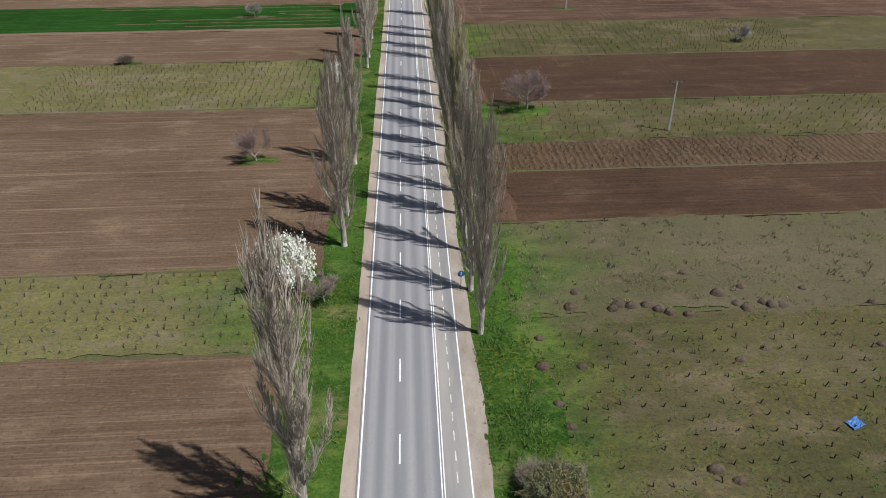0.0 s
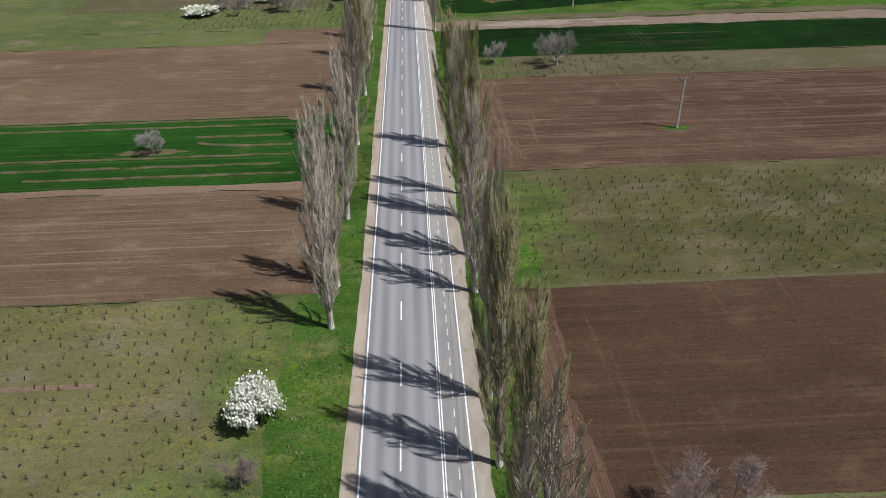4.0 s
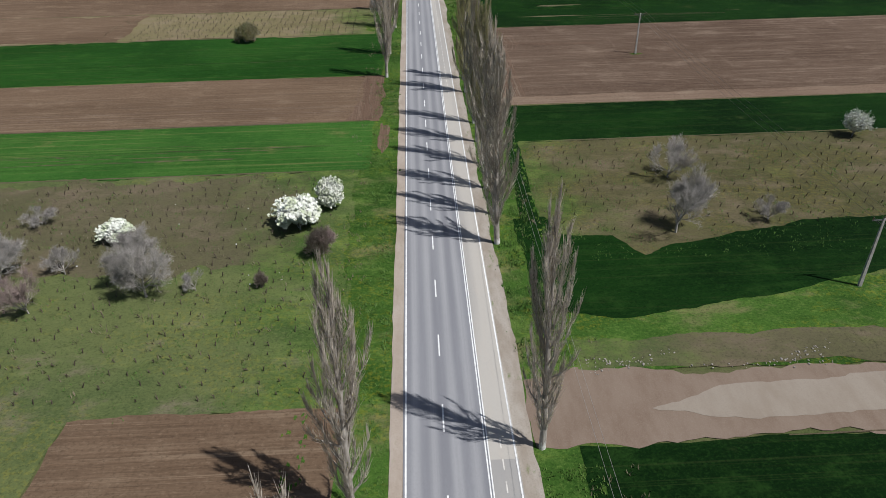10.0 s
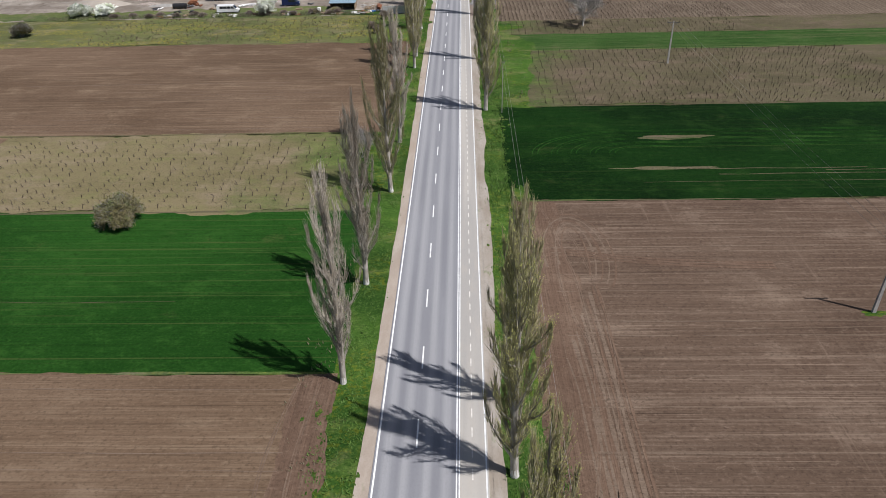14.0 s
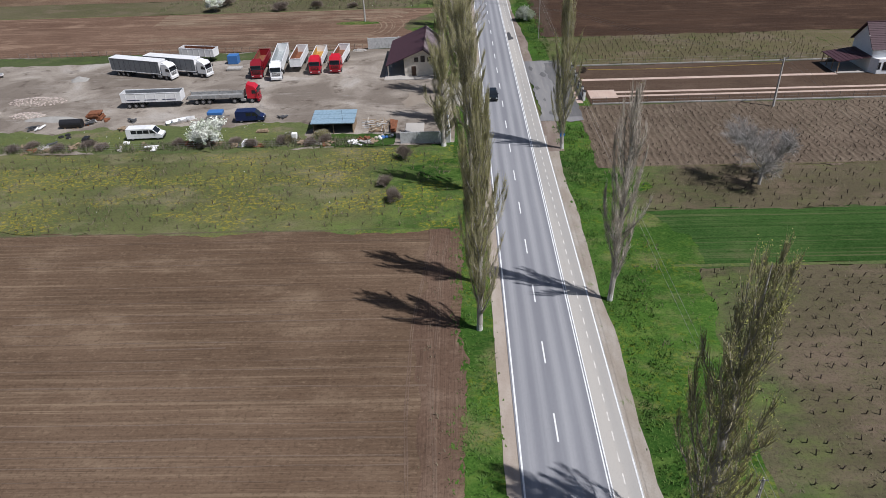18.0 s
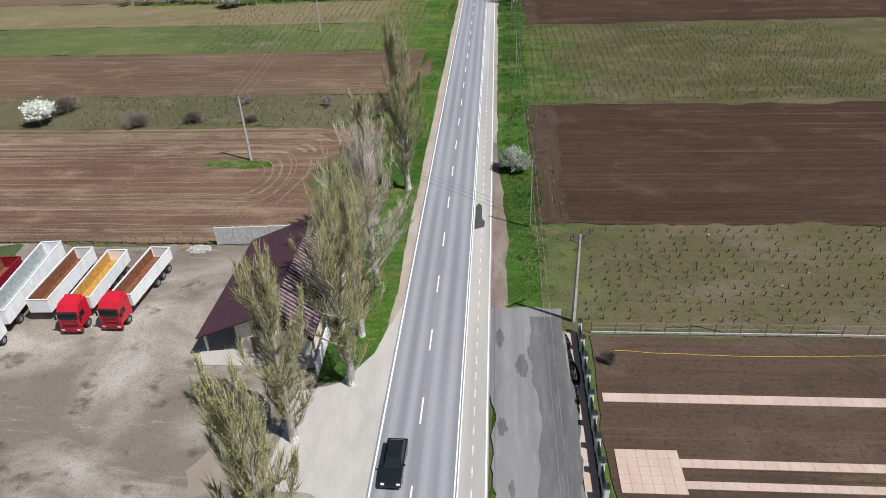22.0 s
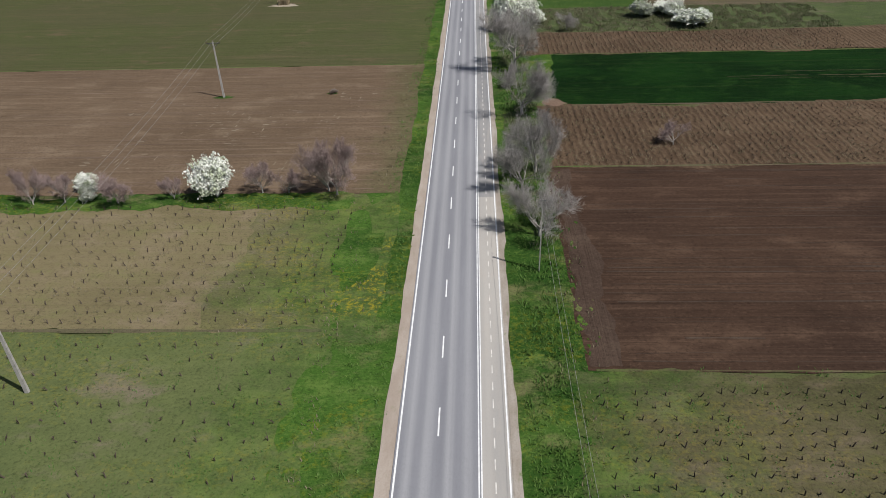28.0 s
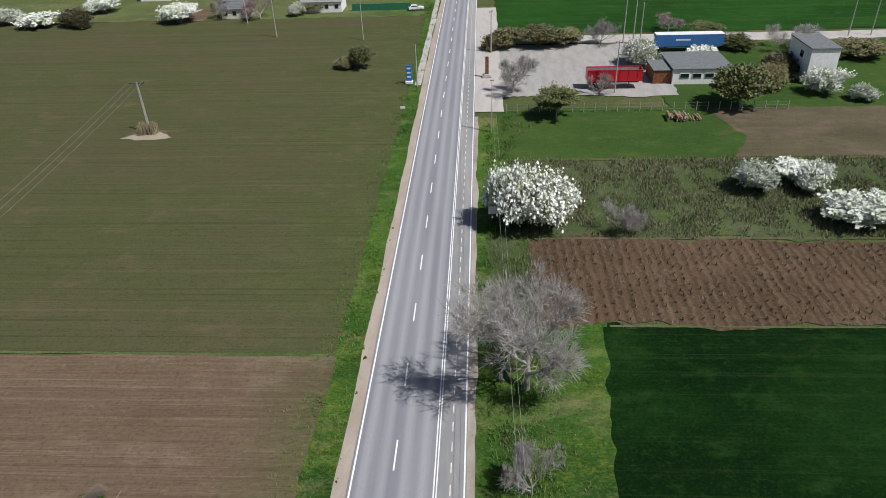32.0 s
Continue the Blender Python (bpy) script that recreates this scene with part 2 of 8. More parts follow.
def yard_material():
    """Rolled gravel with oil-dark areas, pale dust and wheel-worn sweeps."""
    n = Nodes("yard_gravel", 0.93, 0, 0.2)
    wide = n.noise((0.07, 0.09, 1), 4, 0.6, warp=0.6)
    spots = n.noise((0.28, 0.33, 1), 5, 0.65)
    sweep = n.noise((0.12, 0.5, 1), 5, 0.7, warp=1.2)
    fine = n.noise((5, 5, 5), 5, 0.78)
    c = n.mix(n.ramp(wide, 0.38, 0.62), (0.17, 0.142, 0.115, 1), (0.3, 0.262, 0.218, 1))
    c = n.mix(n.math("MULTIPLY", n.ramp(spots, 0.55, 0.68), 0.8), c, (0.09, 0.068, 0.052, 1))
    c = n.mix(n.math("MULTIPLY", n.ramp(wide, 0.56, 0.7), 0.6), c, (0.42, 0.39, 0.35, 1))
    c = n.mix(n.math("MULTIPLY", n.ramp(sweep, 0.56, 0.68), 0.45), c, (0.36, 0.33, 0.29, 1))
    c = n.mix(n.math("MULTIPLY", n.ramp(fine, 0.5, 0.38), 0.5), c, (0.09, 0.075, 0.06, 1))
    return n.color(c).bump(fine, 0.6, 0.05).m


def bark_material(name, a, b):
    n = Nodes(name, 0.9, 0, 0.2)
    g = n.noise((4, 4, 0.8), 5, 0.65)
    c = n.mix(n.ramp(g, 0.35, 0.68), a, b)
    return n.color(c).bump(g, 0.6, 0.03).m


def leaf_material(name, a, b, c3=None, rough=0.7):
    n = Nodes(name, rough, 0, 0.25)
    c = n.mix(n.island(), a, b)
    if c3:
        c = n.mix(n.ramp(n.noise((0.6, 0.6, 0.5), 3), 0.45, 0.65), c, c3)
    return n.color(c).m


M = {}
M["asphalt"] = asphalt_material()
M["lane"] = lane_material("side_lane_asphalt", (0.22, 0.22, 0.22, 1), (0.3, 0.29, 0.275, 1), 0.3)
M["lane_pale"] = lane_material("pale_side_lane", (0.33, 0.315, 0.29, 1), (0.41, 0.385, 0.345, 1), 0.3)
M["paint"] = plain("road_paint", (0.78, 0.78, 0.76, 1), 0.6, 0, 0.12, 0.3, 1.2)
M["paint_worn"] = plain("worn_road_paint", (0.66, 0.63, 0.58, 1), 0.7, 0, 0.25, 0.3, 1.2)
M["tar_bay"] = lane_material("bay_asphalt", (0.15, 0.148, 0.15, 1), (0.21, 0.205, 0.2, 1), 0.2)
M["tar_dark"] = lane_material("dark_bay_asphalt", (0.08925, 0.08755, 0.08925, 1), (0.1232, 0.1207, 0.119, 1), 0.15)
M["lane_spot"] = plain("dark_lane_spot", (0.07, 0.068, 0.07, 1), 0.7, 0, 0.3)
M["sand"] = gravel_material("sandy_shoulder", (0.32, 0.265, 0.215, 1), (0.39, 0.335, 0.28, 1), (0.24, 0.195, 0.15, 1), 0.25)
M["gravel"] = gravel_material("gravel_shoulder", (0.27, 0.23, 0.185, 1), (0.36, 0.325, 0.28, 1), (0.18, 0.15, 0.12, 1), 0.75)
M["track"] = gravel_material("dirt_track", (0.195, 0.1482, 0.1131, 1), (0.1638, 0.1186, 0.08736, 1), (0.234, 0.1911, 0.1521, 1))
M["pebble_grey"] = plain("grey_rubble", (0.34, 0.31, 0.27, 1), 0.9, 0, 0.3)
M["bare_earth"] = gravel_material("bare_earth", (0.17, 0.13, 0.105, 1), (0.25, 0.205, 0.17, 1), (0.12, 0.09, 0.075, 1), 0.5)
M["mud"] = gravel_material("dried_mud", (0.265, 0.228, 0.185, 1), (0.235, 0.196, 0.155, 1), (0.21, 0.172, 0.135, 1))
M["yard"] = yard_material()
M["yard_pale"] = gravel_material("pale_gravel", (0.33, 0.3168, 0.2904, 1), (0.264, 0.2541, 0.231, 1), (0.3828, 0.3696, 0.3432, 1))
M["brown"] = soil("brown_soil", (0.1104, 0.07217, 0.04586, 1), (0.1421, 0.09511, 0.06252, 1), (0.2473, 0.1804, 0.12, 1), 0.85)
M["brown_east"] = soil("umber_soil", (0.05809, 0.03471, 0.02256, 1), (0.07382, 0.04539, 0.02883, 1), (0.1367, 0.09008, 0.05765, 1), 0.4, 0.9, 0, 0.35)
M["brown_red"] = soil("red_brown_soil", (0.07, 0.041, 0.0275, 1), (0.1, 0.06, 0.041, 1), (0.2, 0.134, 0.095, 1), 0.95, 0.9, 0, 0.4)
M["turned_red"] = soil("red_headland", (0.09, 0.053, 0.036, 1), (0.112, 0.067, 0.046, 1), (0.19, 0.125, 0.088, 1), 0.6, 0.8, 1)
M["brown_smooth"] = soil("harrowed_soil", (0.122, 0.0805, 0.051, 1), (0.149, 0.1, 0.0645, 1), (0.245, 0.18, 0.122, 1), 0.75, 1.0)
M["brown_soft"] = soil("greening_soil", (0.118, 0.0815, 0.051, 1), (0.144, 0.1005, 0.0645, 1), (0.24, 0.18, 0.122, 1), 0.6, 1.0, lush=0.4)
M["brown_pale"] = soil("pale_soil", (0.09021, 0.05881, 0.04047, 1), (0.1129, 0.07643, 0.05368, 1), (0.2438, 0.1812, 0.1339, 1), 0.95, 1.0, 0, 0.3)
M["brown_dark"] = soil("dark_soil", (0.04347, 0.02575, 0.01747, 1), (0.05796, 0.0341, 0.02218, 1), (0.126, 0.07888, 0.05152, 1), 0.6)
M["stubble"] = soil("stubble_soil", (0.1131, 0.06823, 0.04613, 1), (0.148, 0.09302, 0.06361, 1), (0.3132, 0.217, 0.151, 1), 0.9, 0.45)
M["vine_brown"] = soil("vineyard_soil", (0.0748, 0.04884, 0.02992, 1), (0.09944, 0.06644, 0.04092, 1), (0.1628, 0.1153, 0.07304, 1), 0.5, 0.55, 1, rows=1.15)
M["vine_grey"] = soil("grey_vineyard_soil", (0.104, 0.078, 0.056, 1), (0.136, 0.103, 0.074, 1), (0.2, 0.158, 0.116, 1), 0.5, 0.55, 1, rows=1.15)
M["headland"] = soil("headland_soil", (0.1606, 0.1084, 0.0774, 1), (0.1913, 0.1355, 0.09675, 1), (0.2601, 0.2013, 0.1471, 1), 0.4)
M["dark_green"] = grass("dark_wheat", (0.0026, 0.0135, 0.0022, 1), (0.006, 0.027, 0.0038, 1), (0.017, 0.048, 0.0085, 1), (0.042, 0.058, 0.018, 1), 0.1, 0.25)
M["green"] = grass("young_wheat", (0.02691, 0.08653, 0.01426, 1), (0.04037, 0.1128, 0.01901, 1), (0.06728, 0.1509, 0.0297, 1), (0.2018, 0.1769, 0.07128, 1), 0.12, 0.5)
M["sprout"] = grass("sprouting_crop", (0.078, 0.078, 0.036, 1), (0.07, 0.08, 0.03, 1), (0.098, 0.09, 0.045, 1), (0.135, 0.098, 0.06, 1), 0.25, 0.5, lush=0.15)
M["vine_green"] = grass("grassed_vineyard", (0.06412, 0.06145, 0.0285, 1), (0.09618, 0.08549, 0.04364, 1), (0.1051, 0.1113, 0.03918, 1), (0.147, 0.1157, 0.07836, 1), 0.5, 0.15, 0.1, lush=0.85)
M["vine_yellow"] = grass("yellowed_vineyard", (0.105, 0.101, 0.046, 1), (0.14, 0.131, 0.06, 1), (0.17, 0.166, 0.062, 1), (0.185, 0.15, 0.112, 1), 0.5, 0.15, 0.18, lush=0.85)
M["vine_tan"] = grass("tan_vineyard", (0.1537, 0.1294, 0.06803, 1), (0.192, 0.1591, 0.08778, 1), (0.1646, 0.1646, 0.06584, 1), (0.2304, 0.1811, 0.1207, 1), 0.5, 0.2, lush=0.85)
M["meadow"] = grass("meadow_grass", (0.075, 0.1, 0.037, 1), (0.105, 0.125, 0.047, 1), (0.138, 0.16, 0.06, 1), (0.19, 0.152, 0.112, 1), 0.34, 0.0, 0.12, lush=0.8)
M["meadow_yellow"] = grass("flowering_meadow", (0.088, 0.095, 0.04, 1), (0.125, 0.13, 0.052, 1), (0.125, 0.152, 0.05, 1), (0.19, 0.165, 0.1, 1), 0.45, 0.0, 0.5, lush=0.9)
M["vine_mix"] = grass("weedy_vineyard", (0.08036, 0.06806, 0.041, 1), (0.1107, 0.09184, 0.05822, 1), (0.1025, 0.1066, 0.04264, 1), (0.1517, 0.1132, 0.082, 1), 0.5, 0.15, lush=0.85)
M["drill_line_dark"] = soil("brown_drill_lines", (0.05404, 0.03687, 0.02671, 1), (0.06676, 0.04705, 0.03433, 1), (0.1081, 0.07948, 0.0585, 1), 0.5, 0.9)
M["drill_line"] = soil("pale_drill_lines", (0.1386, 0.09781, 0.06929, 1), (0.163, 0.1182, 0.08557, 1), (0.2363, 0.1793, 0.1345, 1), 0.5, 0.9)
M["meadow_grey"] = grass("dry_meadow", (0.08861, 0.08359, 0.04434, 1), (0.1166, 0.1012, 0.06207, 1), (0.1119, 0.1144, 0.04878, 1), (0.1538, 0.1188, 0.0843, 1), 0.45, lush=0.85)
M["verge"] = grass("verge_grass", (0.02, 0.054, 0.009, 1), (0.05, 0.11, 0.0175, 1), (0.125, 0.188, 0.042, 1), (0.165, 0.155, 0.07, 1), 0.38, 0.0, 0.15)
M["lawn"] = grass("lush_grass", (0.03408, 0.07109, 0.01548, 1), (0.04923, 0.08725, 0.01937, 1), (0.07573, 0.1131, 0.02712, 1), (0.1136, 0.1034, 0.04647, 1), 0.15)
M["scrub"] = grass("scrub_grass", (0.05175, 0.0696, 0.0276, 1), (0.0782, 0.096, 0.0414, 1), (0.08625, 0.1224, 0.0345, 1), (0.1323, 0.12, 0.0759, 1), 0.35)
M["ground"] = grass("open_land", (0.068, 0.085, 0.02975, 1), (0.102, 0.102, 0.04675, 1), (0.102, 0.1275, 0.0425, 1), (0.153, 0.119, 0.0765, 1), 0.4)
M["blade"] = leaf_material("grass_blades", (0.0558, 0.1188, 0.0154, 1), (0.1054, 0.1716, 0.035, 1), (0.0744, 0.1386, 0.0245, 1))
M["dry_grass"] = leaf_material("dry_grass", (0.24, 0.19, 0.12, 1), (0.42, 0.35, 0.23, 1), (0.3, 0.25, 0.16, 1))
M["weed"] = leaf_material("dry_weeds", (0.14, 0.115, 0.075, 1), (0.2, 0.17, 0.11, 1), (0.1, 0.1, 0.05, 1))
M["vine_wood"] = bark_material("vine_wood", (0.062, 0.047, 0.037, 1), (0.12, 0.093, 0.073, 1))
M["poplar_bark"] = bark_material("poplar_bark", (0.264, 0.2365, 0.2035, 1), (0.484, 0.4455, 0.396, 1))
M["poplar_twig"] = leaf_material("poplar_twigs", (0.16, 0.135, 0.105, 1), (0.72, 0.64, 0.54, 1), (0.42, 0.365, 0.295, 1), 0.85)
M["twig_budding"] = leaf_material("budding_twigs", (0.13, 0.115, 0.06, 1), (0.52, 0.47, 0.3, 1), (0.32, 0.295, 0.15, 1), 0.85)
M["vine_fallow"] = grass("fallow_vineyard", (0.09408, 0.08114, 0.0441, 1), (0.1176, 0.09878, 0.05468, 1), (0.1035, 0.1103, 0.03704, 1), (0.1552, 0.1191, 0.08644, 1), 0.5, 0.15, lush=0.5)
M["garden_soil"] = soil("garden_soil", (0.068, 0.044, 0.03, 1), (0.088, 0.059, 0.041, 1), (0.135, 0.097, 0.07, 1), 0.3, 0.7)
M["bud"] = leaf_material("opening_buds", (0.2348, 0.242, 0.05738, 1), (0.3973, 0.3969, 0.1148, 1), (0.298, 0.2904, 0.1148, 1))
M["white_base"] = plain("limewash", (0.682, 0.66, 0.616, 1), 0.85, 0, 0.2)
M["bark"] = bark_material("fruit_bark", (0.24, 0.22, 0.195, 1), (0.46, 0.43, 0.39, 1))
M["twig"] = leaf_material("grey_twigs", (0.15, 0.138, 0.125, 1), (0.5, 0.47, 0.44, 1), (0.3, 0.28, 0.26, 1), 0.85)
M["twig_purple"] = leaf_material("reddish_twigs", (0.14, 0.1, 0.092, 1), (0.44, 0.34, 0.315, 1), (0.27, 0.205, 0.19, 1), 0.85)
M["twig_dark"] = leaf_material("dark_twigs", (0.1, 0.078, 0.062, 1), (0.32, 0.265, 0.22, 1), (0.19, 0.155, 0.125, 1), 0.85)
M["brush"] = leaf_material("brushwood", (0.1, 0.125, 0.05, 1), (0.24, 0.225, 0.14, 1), (0.13, 0.165, 0.062, 1), 0.85)
M["green_deep"] = grass("deep_green_wheat", (0.0105, 0.045, 0.006, 1), (0.0168, 0.065, 0.009, 1), (0.0315, 0.09375, 0.015, 1), (0.0945, 0.1063, 0.035, 1), 0.08, 0.45)
M["green_rows"] = grass("wheat_in_rows", (0.024, 0.06, 0.012, 1), (0.04, 0.085, 0.02, 1), (0.075, 0.115, 0.036, 1), (0.115, 0.115, 0.055, 1), 0.2, 0.8)
M["turned_dark"] = soil("dark_headland", (0.0578, 0.03808, 0.02788, 1), (0.0714, 0.0476, 0.03468, 1), (0.1156, 0.08296, 0.05984, 1), 0.5, 0.8, 1)
M["herb"] = leaf_material("verge_herbs", (0.03825, 0.0935, 0.01235, 1), (0.085, 0.1573, 0.0285, 1), (0.05525, 0.1105, 0.019, 1))
M["straw"] = soil("pale_straw_rows", (0.1472, 0.1012, 0.069, 1), (0.2024, 0.1472, 0.1012, 1), (0.368, 0.2944, 0.207, 1), 0.9, 0.6)
M["straw_ground"] = gravel_material("straw_litter", (0.27, 0.23, 0.17, 1), (0.33, 0.285, 0.215, 1), (0.19, 0.16, 0.11, 1))
M["rut"] = soil("wheel_ruts", (0.136, 0.092, 0.0664, 1), (0.16, 0.112, 0.08, 1), (0.224, 0.168, 0.124, 1), 0.5, 0.9, 1)
M["turned"] = soil("headland_earth", (0.1105, 0.0697, 0.048, 1), (0.136, 0.08856, 0.0616, 1), (0.2125, 0.1517, 0.108, 1), 0.6, 0.8, 1)
M["blossom"] = leaf_material("white_blossom", (0.7, 0.72, 0.64, 1), (0.82, 0.83, 0.76, 1), (0.5, 0.55, 0.38, 1))
M["leaf"] = leaf_material("fresh_leaves", (0.07, 0.085, 0.024, 1), (0.16, 0.17, 0.05, 1), (0.1, 0.12, 0.034, 1))
M["leaf_brown"] = leaf_material("brownish_hedge", (0.12, 0.108, 0.045, 1), (0.21, 0.18, 0.075, 1), (0.12, 0.14, 0.05, 1))
M["concrete"] = plain("concrete", (0.42, 0.4, 0.37, 1), 0.85, 0, 0.2)
M["pole_wood"] = plain("weathered_wood", (0.23, 0.19, 0.155, 1), 0.9, 0, 0.3)
M["steel"] = plain("dull_steel", (0.13, 0.13, 0.135, 1), 0.55, 0.6, 0.2)
M["wire"] = plain("cable", (0.27, 0.26, 0.25, 1), 0.5, 0.2, 0.1)
M["ceramic"] = plain("insulator", (0.1, 0.055, 0.04, 1), 0.3, 0, 0.1, 0.6)


# ---- mesh helpers ----
class Geo:
    """Collects points and faces of one mesh."""

    def __init__(self):
        self.v, self.f = [], []

    def add(self, verts, faces):
        o = len(self.v)
        self.v += [tuple(p) for p in verts]
        self.f += [tuple(o + i for i in f) for f in faces]
        return self

    def tube(self, p, q, r0, r1, n=6, caps=False):
        p, q = Vector(p), Vector(q)
        d = (q - p).normalized()
        a = d.orthogonal().normalized()
        b = d.cross(a)
        ring = [(math.cos(2 * math.pi * i / n), math.sin(2 * math.pi * i / n)) for i in range(n)]
        vs = [p + r0 * (c * a + s * b) for c, s in ring] + [q + r1 * (c * a + s * b) for c, s in ring]
        fs = [(i, (i + 1) % n, n + (i + 1) % n, n + i) for i in range(n)]
        if caps:
            fs += [tuple(range(n - 1, -1, -1)), tuple(range(n, 2 * n))]
        return self.add(vs, fs)

    def twig(self, p, q, r):
        """A thin three-sided spike."""
        p, q = Vector(p), Vector(q)
        d = (q - p).normalized()
        a = d.orthogonal().normalized() * r
        b = d.cross(a)
        return self.add([p + a, p - 0.5 * a + 0.87 * b, p - 0.5 * a - 0.87 * b, q], [(0, 1, 3), (1, 2, 3), (2, 0, 3)])

    def box(self, c, s, bevel=0.02, turn=0.0):
        """A box with chamfered edges: middle c, size s."""
        hx, hy, hz = (max(v / 2, 0.002) for v in s)
        k = min(bevel, hx * 0.45, hy * 0.45, hz * 0.45)
        vs, idx = [], {}
        for sx in (-1, 1):
            for sy in (-1, 1):
                for sz in (-1, 1):
                    for ax in range(3):
                        p = [sx * (hx - k), sy * (hy - k), sz * (hz - k)]
                        p[ax] = (sx * hx, sy * hy, sz * hz)[ax]
                        idx[sx, sy, sz, ax] = len(vs)
                        vs.append(p)
        fs = []
        for ax in range(3):
            u, w = (ax + 1) % 3, (ax + 2) % 3
            for s_ in (-1, 1):
                q = []
                for a, b in ((-1, -1), (1, -1), (1, 1), (-1, 1)):
                    key = [0, 0, 0]
                    key[ax], key[u], key[w] = s_, a, b
                    q.append(idx[(*key, ax)])
                fs.append(q if s_ > 0 else q[::-1])
            for a in (-1, 1):
                for b in (-1, 1):
                    k0, k1 = [0, 0, 0], [0, 0, 0]
                    k0[u], k0[w], k1[u], k1[w] = a, b, a, b
                    k0[ax], k1[ax] = -1, 1
                    q = [idx[(*k0, u)], idx[(*k1, u)], idx[(*k1, w)], idx[(*k0, w)]]
                    fs.append(q[::-1] if a * b > 0 else q)
        for sx in (-1, 1):
            for sy in (-1, 1):
                for sz in (-1, 1):
                    q = [idx[sx, sy, sz, 0], idx[sx, sy, sz, 1], idx[sx, sy, sz, 2]]
                    fs.append(q if sx * sy * sz > 0 else q[::-1])
        ca, sa = math.cos(turn), math.sin(turn)
        vs = [(c[0] + ca * x - sa * y, c[1] + sa * x + ca * y, c[2] + z) for x, y, z in vs]
        return self.add(vs, fs)

    def mesh(self, name, smooth=False):
        me = bpy.data.meshes.new(name)
        me.from_pydata(self.v, [], self.f)
        if smooth:
            me.shade_smooth()
        return me


# the plan below is written in units of 1.158 m along the road and 1 m across it
ALONG = 1.158
PLAN = Matrix.Diagonal((1, ALONG, 1, 1))


def part(name, geo, material, parent=None, label="", smooth=False):
    """Links a Geo as one mesh object under a thing or a part."""
    me = geo.mesh(name, smooth)
    me.materials.append(material)
    ob = new(name, me)
    if parent is not None:
        ob.parent = parent
    else:
        ob.matrix_basis = PLAN
    return tagged(ob, label)


def thing(name, label, category, group="", kind=""):
    ob = new(name)
    ob.empty_display_size = 0.3
    ob.matrix_basis = PLAN
    return tagged(ob, label, category, group, kind)


def sheet(name, x0, x1, y0, y1, z, material, label, category, rough=0.5, step=2.0, seed=0, kind="structure"):
    """A ground strip with ragged edges, a little proud of what lies under it."""
    rnd = random.Random(seed * 77 + int(y0 * 3) + int(x0))
    off = rnd.uniform(0, 900)
    step = min(step, 0.9)

    def wob(a, b):
        return rough * (noise.noise((a * 0.09, b, off)) * 1.9 + noise.noise((a * 0.35, b, off + 9)) * 0.8 + noise.noise((a * 1.1, b, off + 18)) * 0.45)

    def run(a, b):
        """Steps along an edge, short near the road and longer far from it."""
        out, v = [a], a
        while v < b - 0.2:
            v += step if abs(v) < 100 or b - a < 120 or min(abs(x0), abs(x1)) > 0 and max(abs(x0), abs(x1)) < 101 else step * 3
            out.append(min(v, b))
        return out

    xs, ys = run(x0, x1), run(y0, y1)
    g = Geo()
    fade = 3.0
    for x in xs[:-1]:
        g.v.append((x, y0 + wob(x, 30.0) * min(1, (x - x0) / fade, (x1 - x) / fade), z))
    for y in ys[:-1]:
        g.v.append((x1 + wob(y, 3.7) * min(1, (y - y0) / fade, (y1 - y) / fade), y, z))
    for x in reversed(xs[1:]):
        g.v.append((x, y1 + wob(x, 60.0) * min(1, (x - x0) / fade, (x1 - x) / fade), z))
    for y in reversed(ys[1:]):
        g.v.append((x0 + wob(y, 9.1) * min(1, (y - y0) / fade, (y1 - y) / fade), y, z))
    g.f = [tuple(range(len(g.v)))]
    return tagged(part(name, g, material), label, category, "", kind)


land = Geo()
for j in range(41):
    for i in range(41):
        land.v.append((-2400 + 120 * i, -1900 + 120 * j, -0.06))
land.f = [(j * 41 + i, j * 41 + i + 1, j * 41 + i + 42, j * 41 + i + 41) for j in range(40) for i in range(40)]
tagged(part("ground", land, M["ground"]), "open grassy farmland reaching the horizon", "ground", "", "structure")

FAR = 190
